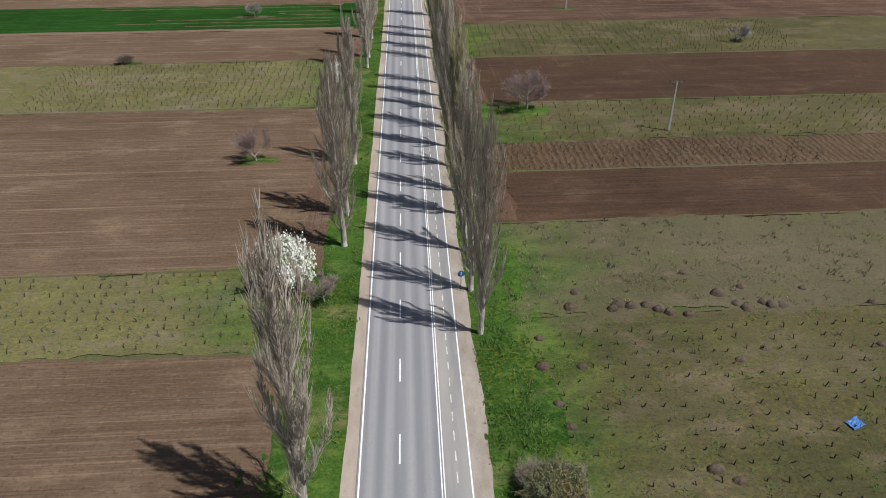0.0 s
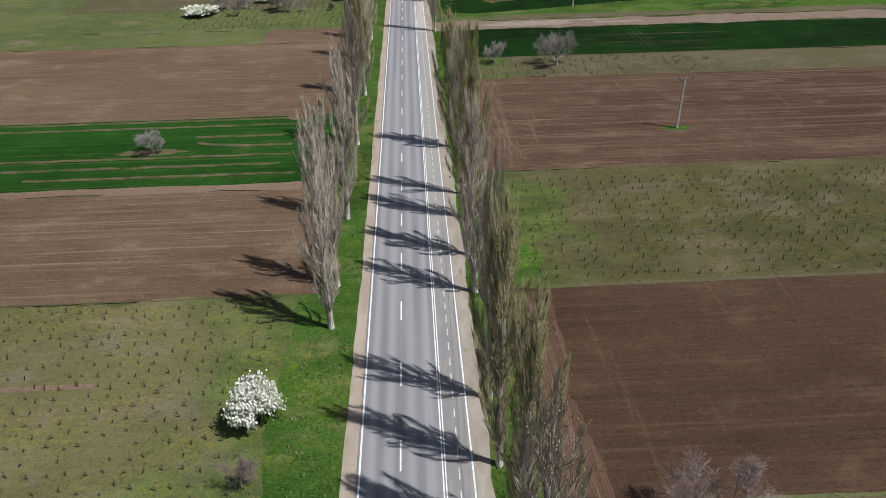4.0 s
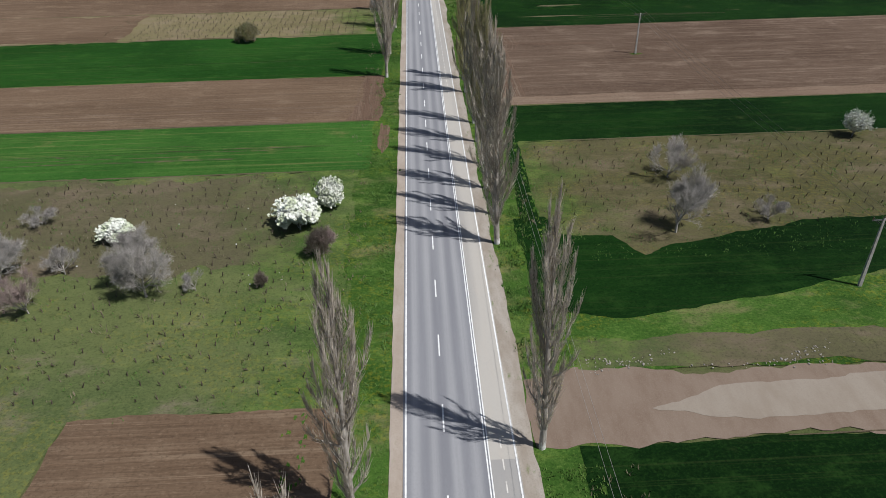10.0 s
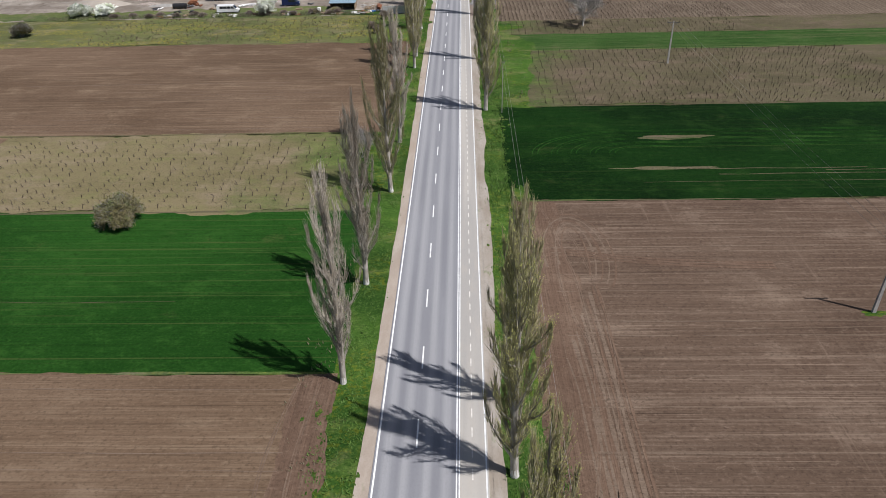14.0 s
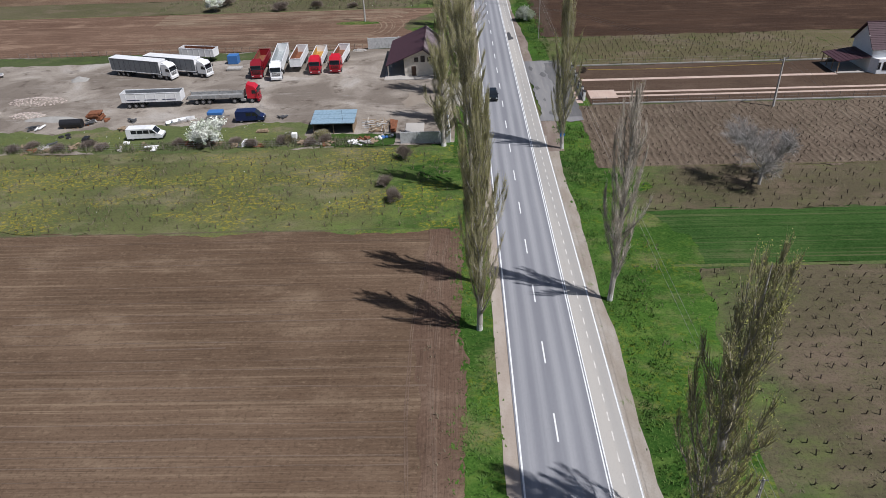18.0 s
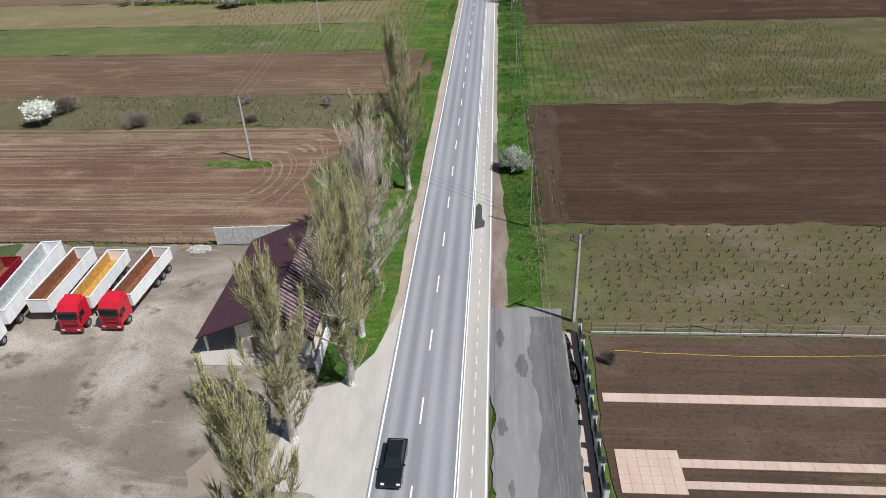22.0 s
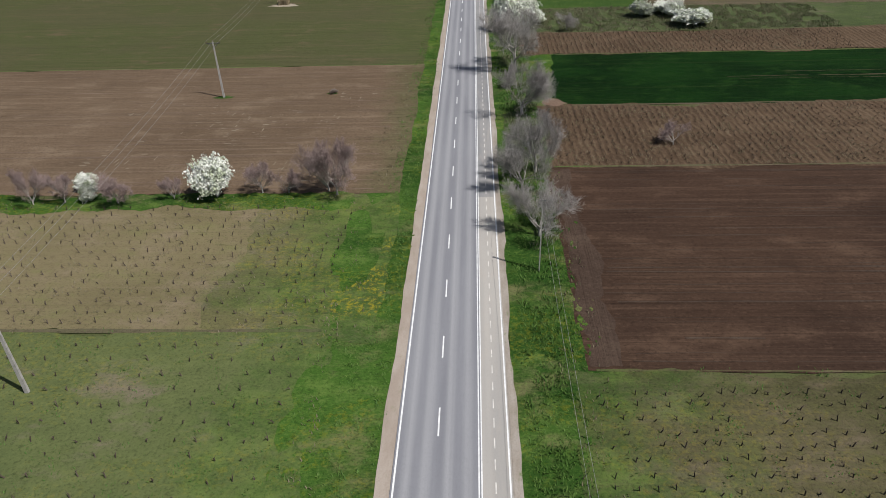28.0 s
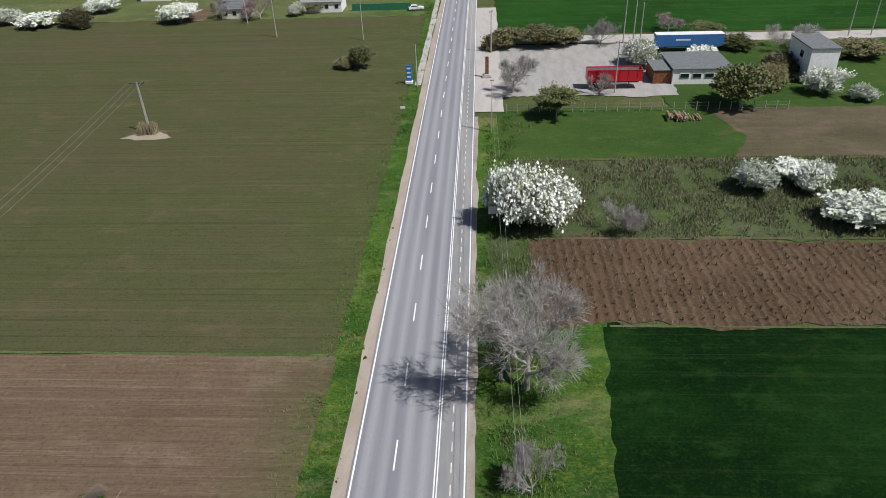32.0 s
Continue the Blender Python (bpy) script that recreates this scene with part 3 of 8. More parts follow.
# side, name, material, label, y from, y to, edge beside the road
STRIPS = [
    (1, "vineyard", "vine_green", "green vineyard ground with thin grass", -60, 51.5, 14),
    (1, "meadow", "meadow_grey", "dry grey-green fallow meadow with shrubs", 51.5, 70, 13),
    (1, "ploughed_field", "brown_east", "ploughed brown field with fine furrows", 70, 84, 12.5),
    (1, "vineyard", "vine_brown", "dark earth vineyard between ploughed fields", 84, 94, 14),
    (1, "vineyard", "vine_green", "green vineyard ground with thin grass", 94, 111, 14),
    (1, "ploughed_field", "brown_east", "ploughed brown field with fine furrows", 111, 137.5, 12.5),
    (1, "vineyard", "vine_green", "green vineyard ground with thin grass", 137.5, 165, 14),
    (1, "ploughed_field", "brown_red", "reddish harrowed brown field with wheel marks", 165, 204, 10.2),
    (1, "meadow", "meadow_grey", "narrow strip of weedy grass", 204, 217, 12),
    (1, "wheat_field", "dark_green", "dark green young wheat field", 217, 239, 12),
    (1, "vineyard", "vine_green", "green vineyard ground with thin grass", 264.4, 297, 15),
    (1, "wheat_field", "dark_green", "dark green young wheat field", 297, 312, 14),
    (1, "ploughed_field", "brown_pale", "pale brown harrowed field", 312, 362, 11.6),
] + [
    (1, "wheat_field", "dark_green", "dark green young wheat field", 362, 395, 11.2),
    (1, "vineyard", "vine_mix", "weedy brown-green vineyard ground", 395, 427, 17),
    (1, "wheat_field", "green_rows", "narrow green wheat strip with pale drill lines", 427, 439.2, 13.5),
    (1, "vineyard", "vine_mix", "tan-green vineyard ground with thin grass", 439.2, 451.3, 15),
    (1, "vineyard", "vine_grey", "tilled grey-brown vineyard in rows", 451.3, 475, 13.5),
    (1, "garden_plot", "garden_soil", "dark tilled garden plot inside a fence", 475.6, 495.6, 17),
    (1, "vineyard", "vine_fallow", "grey-green vineyard ground with bare soil", 496.2, 516, 11.8),
    (1, "ploughed_field", "brown_dark", "dark brown ploughed field", 516, 556, 12.5),
    (1, "vineyard", "vine_green", "green vineyard ground with thin grass", 556, 608.5, 13),
    (1, "ploughed_field", "brown_dark", "dark brown ploughed field", 608.5, 648.5, 14.5),
    (1, "vineyard", "vine_brown", "tilled brown vineyard", 648.5, 671.5, 15),
    (1, "wheat_field", "dark_green", "dark green young wheat field", 671.5, 699.5, 21),
    (1, "vineyard", "vine_brown", "tilled brown vineyard", 699.5, 715.5, 13.5),
    (1, "scrub_land", "scrub", "rough scrub of dry weeds and grass", 715.5, 737, 11),
    (1, "lawn", "lawn", "lush green grass plot", 737, 757, 10.5),
] + [
    (-1, "ploughed_field", "brown", "ploughed brown field with fine furrows", -60, 47.5, 11.5),
    (-1, "vineyard", "vine_yellow", "yellow-green vineyard ground", 47.5, 61.5, 14.5),
    (-1, "ploughed_field", "brown", "ploughed brown field with fine furrows", 61.5, 111, 10),
    (-1, "vineyard", "vine_yellow", "yellow-green vineyard ground", 111, 138, 12),
    (-1, "ploughed_field", "brown", "ploughed brown field with fine furrows", 138, 162, 9.5),
    (-1, "wheat_field", "green_deep", "deep green wheat field with pale drill lines", 164, 188.5, 9.5),
    (-1, "ploughed_field", "brown_smooth", "smooth harrowed brown field", 188.5, 232.3, 9.5),
    (-1, "meadow", "meadow", "green meadow with weeds and low vines", 244, 289.5, 11),
    (-1, "wheat_field", "green", "fresh green wheat field with pale drill lines", 289.5, 307.5, 9.5),
    (-1, "ploughed_field", "brown_smooth", "smooth harrowed brown field", 307.5, 330.5, 8.6),
    (-1, "wheat_field", "green_deep", "deep green young wheat field", 330.5, 360, 9),
    (-1, "vineyard", "vine_tan", "tan vineyard ground", 360, 385, 12),
    (-1, "ploughed_field", "brown", "reddish-brown field with straight pale furrows", 385, 436, 8.6),
    (-1, "meadow", "meadow_yellow", "green meadow with patches of yellow flowers", 436, 460, 8),
    (-1, "stubble_field", "stubble", "brown field with pale straw streaks", 511.5, 547, 12),
    (-1, "scrub_vineyard", "meadow_grey", "neglected grey-green vineyard with shrubs", 547, 562.5, 12),
    (-1, "ploughed_field", "brown", "ploughed brown field with fine furrows", 562.5, 589.7, 10.5),
    (-1, "vineyard", "meadow", "green vineyard ground with lush grass", 589.7, 613.7, 12),
    (-1, "vineyard", "vine_tan", "tan vineyard ground", 613.7, 641, 12.5),
    (-1, "ploughed_field", "brown_soft", "smooth harrowed brown field greening towards the road", 641.5, 695, 7.7),
    (-1, "sprouting_field", "sprout", "brown-green field of sprouting crop", 695, 823, 7.9),
]
for n, (side, name, mat, label, y0, y1, edge) in enumerate(STRIPS):
    a, b = (edge, FAR) if side > 0 else (-FAR, -edge)
    soft = 0.8 if name in ("vineyard", "meadow", "scrub_land", "scrub_vineyard") else 0.35
    sheet(name, a, b, y0, y1, 0.05 + 0.004 * (n % 2), M[mat], label, "field", soft, 1.4, n)
sheet("meadow", -FAR, -35.6, 232.3, 244.2, 0.052, M["meadow"], "green meadow with weeds and low vines", "field", 0.4, 2.0, 90)
sheet("ploughed_field", -35.6, -9.5, 232.3, 244.2, 0.055, M["brown_smooth"], "smooth harrowed brown field corner", "field", 0.4, 2.0, 91)
sheet("field_margin", -FAR, -13, 162, 164, 0.051, M["headland"], "pale bare strip between fields", "field margin", 0.3, 1.0, 92)
sheet("field_margin", 15.5, FAR, 312, 316.2, 0.062, M["headland"], "pale bare strip between fields", "field margin", 0.3, 1.0, 93)
sheet("dirt_track", 8.2, FAR, 239, 246.5, 0.058, M["track"], "wide earth farm track joining the road", "track", 0.7, 1.5, 94)
sheet("rubble_bank", 14, FAR, 247.5, 251.5, 0.062, M["meadow_grey"], "low weedy bank beside the track", "bank", 0.6, 1.0, 95)
rubble = Geo()
rnd = random.Random(5)
for k in range(700):
    x, y = rnd.uniform(15, 80), 248.0 + rnd.gauss(0, 0.7)
    if noise.noise((x * 0.15, y * 0.4, 2)) < 0.0:
        continue
    w = rnd.uniform(0.05, 0.2)
    rubble.box((x, y, 0.07 + w * 0.2), (w, w * rnd.uniform(0.5, 1), w * 0.6), 0.04, rnd.uniform(0, 3))
tagged(part("rubble_stones", rubble, M["pebble_grey"]), "scattered pale rubble stones on a weedy bank", "rubble", "", "stuff")


def shape(name, corners, z, material, label, category, rough=0.4, seed=0, kind="structure"):
    """A ground area of free outline with ragged edges."""
    g = Geo()
    for k, (xa, ya) in enumerate(corners):
        xb, yb = corners[(k + 1) % len(corners)]
        far = math.hypot(xb - xa, yb - ya)
        n = max(2, int(far / (0.7 if abs(xa) < 100 else 2.5)))
        ux, uy = (yb - ya) / far, -(xb - xa) / far
        for i in range(n):
            u = i / n
            x, y = xa + (xb - xa) * u, ya + (yb - ya) * u
            w = rough * (noise.noise((x * 0.16, y * 0.16, seed)) * 1.6 + noise.noise((x * 0.6, y * 0.6, seed + 5)) * 0.7 + noise.noise((x * 1.7, y * 1.7, seed + 9)) * 0.35) * min(1, 4 * u, 4 * (1 - u) + 0.2)
            g.v.append((x + ux * w, y + uy * w, z))
    g.f = [tuple(range(len(g.v)))]
    return tagged(part(name, g, material), label, category, "", kind)


sheet("bank", 12.5, FAR, 246.8, 273, 0.042, M["verge"], "uneven grassy bank between track and wheat", "bank", 0.5, 0.9, 301)
shape("wheat_field", [(11.6, 255.6), (21, 254.3), (40, 257.2), (64.5, 263), (100, 266), (FAR, 266.5), (FAR, 272.4), (70, 271.8), (51, 271.5), (38, 268.4), (31, 267.2), (27, 265.2), (24, 269.6), (16.8, 270.3), (15.8, 274.5), (11.4, 274.2)],
      0.061, M["dark_green"], "dark green young wheat field with a curved edge", "field", 0.45, 302)
shape("wheat_strip", [(12.4, 273.6), (15.0, 273.8), (15.4, 285), (15.6, 297.4), (13.4, 297.4), (13.0, 285)], 0.0615, M["dark_green"], "narrow tongue of dark wheat beside the verge", "field", 0.3, 312)
sheet("grass_strip", -110, -14.5, 637.4, 641.4, 0.067, M["verge"], "bright grass under the hedge between two fields", "grass", 0.8, 0.7, 303)
shape("grass_strip", [(-13.8, 613), (-12, 626), (-12.5, 637), (-8, 642), (-7.2, 636), (-7.4, 612)], 0.068, M["meadow_yellow"], "lush grass wedge between vineyard and road", "grass", 0.7, 304)
shape("scrub_strip", [(-13.2, 545), (-15.5, 541.5), (-18.4, 538.4), (-21.8, 535), (-22.6, 530), (-20.5, 524), (-17, 515), (-10.5, 514), (-10.2, 545)], 0.0675, M["vine_mix"], "weedy unploughed ground at the end of the stubble", "scrub", 0.9, 314)
shape("grass_strip", [(-18.5, 519), (-21, 527), (-15, 530), (-14.5, 538), (-11, 541), (-9.5, 530), (-10, 516), (-15, 513.5)], 0.0685, M["verge"], "lush weeds at the end of the stubble", "grass", 1.0, 305)
shape("grass_strip", [(13, 428), (12.5, 440), (17.5, 439), (22, 433), (20.5, 426), (19, 409), (16.5, 398), (13, 396)], 0.069, M["verge"], "rank grass between verge and vineyard", "grass", 1.0, 306)
shape("bare_strip", [(-8.8, 308), (-8.3, 329.5), (-11.5, 329.8), (-12.5, 318), (-15, 308.3)], 0.0695, M["turned"], "smooth turned earth on the field's rounded end", "field margin", 0.5, 307)

shape("scrub_strip", [(8.6, 645), (8.4, 668), (11, 671), (15, 664), (15.2, 650), (12, 644)], 0.07, M["scrub"], "olive scrub under roadside trees", "scrub", 0.8, 309)
shape("scrub_strip", [(8.6, 694), (8.4, 716), (14, 717), (13.5, 701), (11, 693)], 0.07, M["scrub"], "olive scrub under roadside trees", "scrub", 0.8, 310)


def patch(name, x, y, rx, ry, material, label, z=0.08, seed=0):
    """A rough oval of other ground."""
    g = Geo()
    g.v.append((x, y, z))
    n = 28
    for k in range(n):
        a = 2 * math.pi * k / n
        w = 0.82 + 0.5 * noise.noise((math.cos(a) * 1.7 + x, math.sin(a) * 1.7 + y, seed)) + 0.12 * noise.noise((a * 4, x, y))
        g.v.append((x + math.cos(a) * rx * w, y + math.sin(a) * ry * w, z - 0.02))
    g.f = [(0, k + 1, (k + 1) % n + 1) for k in range(n)]
    return tagged(part(name, g, material), label, "ground patch", "", "structure")


GREEN_PATCHES = [
    (-24, 90, 5.2, 1.8), (48.9, 178, 3.2, 1.1), (-36.2, 533.4, 7.6, 2.0), (49.9, 258, 6.5, 1.8), (25, 107, 5.5, 3.0), (49.9, 338.6, 1.6, 0.6),
    (-47.3, 678, 2.5, 0.9), (-25.4, 679.2, 1.2, 0.6), (-64, 138.6, 5, 1.4), (13, 364, 1.3, 2.5), (-17.5, 527, 2.6, 2.0), (-14, 519, 2.2, 4), (15, 106, 4, 4.5), (15, 143, 3.5, 4),
    (14, 60, 2.2, 6), (14.2, 40, 2.2, 7), (-11.5, 366, 4.5, 5), (-10, 452, 9, 5), (15, 446, 5, 3), (15.5, 404, 3, 6), (16, 420, 2.6, 5), (-11.5, 628, 3.5, 9), (-11, 604, 4, 8),
]
for k, (x, y, rx, ry) in enumerate(GREEN_PATCHES):
    patch("grass_patch", x, y, rx, ry, M["verge"], "patch of bright green grass in the field", 0.075 + 0.001 * k, k)
for k, (x, y, rx, ry) in enumerate([(-41.9, 175.4, 7, 1.2), (-54.3, 748.7, 4.4, 1.5), (-20, 780, 4, 1.2), (41, 381.5, 8, 1.0), (36, 371, 9, 0.5)]):
    patch("dry_patch", x, y, rx, ry, M["meadow_grey"], "dry pale patch in the crop", 0.077 + 0.001 * k, k + 50)
for k, (x, y, rx, ry) in enumerate([(58, 243.0, 8, 0.9), (52, 245.3, 9, 0.5)]):
    patch("mud_patch", x, y, rx, ry, M["mud"], "pale dried mud on the track", 0.082 + 0.002 * k, k + 30)
shape("mud_patch", [(19.8, 242.5), (28.8, 244.9), (45, 245.6), (46.5, 242.3), (41.6, 241.2), (27.2, 241.2)], 0.081, M["mud"], "wide pale dried puddle on the track", "ground patch", 0.5, 311)
patch("bare_strip", -7.7, 300.5, 1.4, 6.5, M["turned"], "bare earth strip on the verge", 0.09, 71)
shape("straw_ring", [(-58.8, 746.2), (-57.5, 747.5), (-55.2, 748.9), (-53, 749), (-50.8, 748), (-49.2, 746.6), (-52, 745.7), (-55.5, 745.5)], 0.0875, M["straw_ground"], "pale straw-strewn ground round a pole foot", "straw", 0.5, 73)
patch("bare_strip", -9.2, 577, 1.3, 9, M["brown"], "bare earth strip on the verge", 0.09, 72)


# headlands, turned along the road where the plough swings round
for k, (x0, x1, y0, y1) in enumerate([
        (12.8, 16.5, 70.5, 83.5), (12.6, 17.5, 111.5, 137), (13.2, 19.5, 165.5, 203.5), (13.2, 17.5, 316.5, 361.5), (12.8, 17, 516.5, 555.5),
        (14.7, 18, 609, 648), (-14, -10.2, 62, 110.5), (-12.5, -9.7, 138.5, 161.5), (-13.5, -9.7, 189, 232), (-12, -8.8, 308, 330),
        (-13, -8.8, 385.5, 435.5), (-14.5, -10.7, 563, 589)]):
    sheet("headland", x0, x1, y0, y1, 0.066 + 0.001 * (k % 4), M["turned_dark" if x0 > 0 and y0 > 500 else "turned_red" if x0 > 0 and y0 < 300 else "turned"], "strip of earth turned along the road", "field margin", 1.0, 0.8, 140 + k)


def ribbon(g, pts, width, rnd, z):
    """A worn wheel line that breaks up and changes width along a path."""
    run = []
    for k in range(len(pts) - 1):
        p, q = Vector(pts[k]), Vector(pts[k + 1])
        d = (q - p).normalized()
        w = width * (0.7 + 0.7 * noise.noise((p.x * 0.35, p.y * 0.35, z * 90)) + 0.25 * rnd.random())
        if w < width * 0.3:
            run = []
            continue
        s = Vector((-d.y, d.x)) * w / 2
        b = len(g.v)
        g.v += [(p.x + s.x, p.y + s.y, z), (p.x - s.x, p.y - s.y, z)]
        if run:
            g.f.append((run[0], run[1], b + 1, b))
        run = [b, b + 1]


straw = Geo()
rnd = random.Random(61)
for k in range(13):
    x1, ya, yb = -16.5 - 1.3 * k + rnd.uniform(-1.6, 1.6), 546.2 - 1.1 * k + rnd.uniform(-0.7, 0.7), 513.5 + 1.0 * k + rnd.uniform(-0.9, 0.9)
    r = (ya - yb) / 2
    pts = [(-95 + 0.8 * s, ya + 0.5 * noise.noise((s * 0.05, k * 7.3, 0))) for s in range(int((x1 - r * 0.6 + 95) / 0.8))]
    pts += [(x1 - r * 0.6 + math.sin(a / 30 * math.pi) * r * 0.6, (ya + yb) / 2 + math.cos(a / 30 * math.pi) * r) for a in range(31)]
    pts += [(x1 - r * 0.6 - 0.8 * s, yb + 0.5 * noise.noise((s * 0.05, k, 3))) for s in range(int((x1 - r * 0.6 + 95) / 0.8))]
    pts = [p for p in pts if p[0] < -22 - 0.25 * abs(p[1] - 535) or p[1] > 540]
    ribbon(straw, [p for p in pts if p[1] <= 536.5], rnd.choice((0.15, 0.3, 0.5)), rnd, 0.0585 + 0.0005 * k)
    ribbon(straw, [p for p in pts if p[1] > 536.5], rnd.choice((0.4, 0.7, 1.1)), rnd, 0.0585 + 0.0005 * k)
tagged(part("straw_rows", straw, M["straw"]), "pale curved rows of straw left on the stubble", "straw rows", "", "stuff")
ruts = Geo()
# x at the road end, y from, y to, sideways swing
RUTS = [(14.2, 112, 137, 1.5), (16.0, 112, 137, -1.2), (15.2, 166, 203, 2.2), (17.4, 166, 203, 1.4), (19.6, 170, 203, -2.5), (15.0, 317, 361, 3.0), (16.9, 317, 361, 3.2),
        (18.8, 330, 361, -3.0), (-11.2, 64, 110, -1.0),
        (-13.0, 64, 110, -1.6), (-11.4, 190, 231, -1.5), (-13.2, 190, 231, -2.2), (-10.2, 309, 330, -0.8), (-12.2, 309, 330, -1.4), (-10.4, 387, 435, -1.2), (-12.2, 387, 435, -2.0),
        (-11.9, 564, 589, -0.8), (-13.8, 564, 589, -1.2)]
for k, (x, ya, yb, swing) in enumerate(RUTS):
    n = int((yb - ya) / 0.7)
    for off in (0, 0.24):
        pts = [(x + off + swing * math.sin(math.pi * s / n) + 0.25 * noise.noise((s * 0.08, k, 0)), ya + (yb - ya) * s / n) for s in range(n + 1)]
        ribbon(ruts, pts, 0.14, rnd, 0.074 + 0.0004 * k)
ridges, furrows = Geo(), Geo()
for k in range(11):
    x = 15.6 + 0.46 * k
    top = 333 + 1.25 * k
    n = int((top - 316.2) / 0.6)
    pts = [(x - 1.6 * max(0, s / n - 0.55) ** 2 * (11 - k) / 5 + 0.1 * noise.noise((s * 0.1, k, 0)), 316.2 + (top - 316.2) * s / n) for s in range(n + 1)]
    ribbon(furrows if k % 3 == 1 or k == 9 else ridges, pts, (0.26, 0.3, 0.42)[k % 3], rnd, 0.0755 + 0.0003 * k)
for k in range(5):
    r = 1.4 + 0.75 * k
    pts = [(18.6 + math.cos(a / 20 * math.pi) * r * 1.1, 349.5 + math.sin(a / 20 * math.pi) * (r + 4.5)) for a in range(-5, 24)]
    ribbon(ridges if k % 2 else furrows, pts, 0.28, rnd, 0.079 + 0.0003 * k)
for k in range(3):
    pts = [(17.5 + 0.9 * s, 350.5 - 0.5 * k - 3.5 * (1 - math.exp(-s / 14)) + 0.15 * noise.noise((s * 0.2, k, 3))) for s in range(30)]
    ribbon(furrows, pts, 0.35, rnd, 0.0805 + 0.0003 * k)
tagged(part("headland_ridges", ridges, M["drill_line"]), "pale ridges where the harrow turned along the road", "ridges", "", "stuff")
tagged(part("headland_furrows", furrows, M["turned"]), "dark furrows where the harrow turned along the road", "furrows", "", "stuff")
pale, bright, swirl = Geo(), Geo(), Geo()
for x0, x1, y0, y1, count in ((32, 85, 218.5, 232, 15), (26, 85, 237, 240, 3), (55, 100, 682, 690, 6), (30, 95, 365, 371.5, 6), (-80, -20, 340, 342.5, 2), (-90, -14, 294, 304, 9)):
    for k in range(count):
        a, b = sorted((rnd.uniform(x0, x1), rnd.uniform(x0, x1)))
        y = rnd.uniform(y0, y1)
        n = max(3, int((b - a) / 0.9))
        ribbon(pale, [(a + (b - a) * s / n, y + 0.25 * noise.noise((s * 0.1, k, y))) for s in range(n + 1)], rnd.choice((0.07, 0.11, 0.17)), rnd, 0.0745)
for k, (y, near, far, hook) in enumerate(((187.6, -21.5, -90, 0), (185.0, -19.2, -90, 0), (180.6, -21, -37, 0), (176.9, -19, -36, 0.9), (173.4, -18, -70, 0), (170.2, -20, -80, 0), (167.0, -17, -60, 0))):
    for off in (-0.32, 0.28, 0.0):
        n = int((near - far) / 0.35)
        pts = [(near + (far - near) * u / n, y + off + hook * max(0, u / n - 0.45) ** 2 * 6 + 0.25 * noise.noise((u * 0.08, k, 1)) + rnd.uniform(-0.05, 0.05)) for u in range(n + 1)]
        ribbon(bright if off else swirl, pts, 0.15 if off else 0.26, rnd, 0.0745 + 0.0001 * k + 0.0004 * (off == 0))
shape("bare_strip", [(-21.9, 189.2), (-21.4, 187.2), (-20.2, 186.4), (-18.0, 186.5), (-17.6, 188.4), (-17.2, 189.4)], 0.0765, M["brown_smooth"], "bare earth notch at the edge of the wheat", "field margin", 0.35, 313)
trace = Geo()
for k in range(420):
    x, y = rnd.uniform(-64, -17), 645 + 34 * rnd.random() ** 1.3
    if noise.noise((x * 0.12, y * 0.1, 8)) < 0.02:
        continue
    far = rnd.uniform(0.4, 1.8)
    d = Vector((1, 0.03)) if k % 3 else Vector((0.12, 1))
    ribbon(trace, [tuple(Vector((x, y)) + d * far * u / 4) for u in range(5)], rnd.choice((0.05, 0.08, 0.12)), rnd, 0.0745)
tagged(part("straw_traces", trace, M["straw_ground"]), "faint pale straw traces on smooth brown earth", "straw traces", "", "stuff")
for k in range(9):
    x, y, r = 16.5 + rnd.uniform(0, 6), rnd.uniform(170, 200), rnd.uniform(3, 9)
    a0 = rnd.uniform(1.2, 3.4)
    for off in (0, 1.9):
        pts = [(x + r * 0.6 + math.cos(a0 + a * 0.08) * (r + off), y + math.sin(a0 + a * 0.08) * (r + off)) for a in range(22)]
        ribbon(swirl, [p for p in pts if p[0] > 14 and 166 < p[1] < 203], 0.2, rnd, 0.0785 + 0.0003 * k)
tagged(part("gappy_rows", bright, M["vine_yellow"]), "pale gappy drill rows across the wheat", "drill lines", "", "stuff")
tagged(part("wheel_swirls", swirl, M["rut"]), "pale curved tractor marks on red-brown earth", "wheel marks", "", "stuff")
tagged(part("thin_crop_lines", pale, M["vine_mix"]), "pale gappy drill lines in the wheat", "drill lines", "", "stuff")
lines, dark_lines = Geo(), Geo()
for k, row in enumerate(STRIPS):
    if not row[2].startswith("brown") or row[1] != "ploughed_field" or row[4] < 0 and row[0] > 0:
        continue
    rnd = random.Random(700 + k)
    y = max(row[4], 0) + 1.2
    while y < row[5] - 0.8:
        lo, hi = row[6] + rnd.uniform(3.4, 5.5), rnd.uniform(60, 105)
        if rnd.random() < 0.3:
            lo, hi = sorted((rnd.uniform(row[6] + 3, 90), rnd.uniform(row[6] + 3, 90)))
        n = max(2, int((hi - lo) / 1.3))
        tilt = rnd.uniform(-0.25, 0.25)
        pts = [(row[0] * (lo + (hi - lo) * s / n), y + tilt * s / n + 0.12 * noise.noise((s * 0.2, y, 0))) for s in range(n + 1)]
        ribbon(dark_lines if row[2] in ("brown_dark", "brown_east") else lines, pts, rnd.choice((0.07, 0.13, 0.22)), rnd, 0.0725)
        y += rnd.uniform(0.4, 2.6)
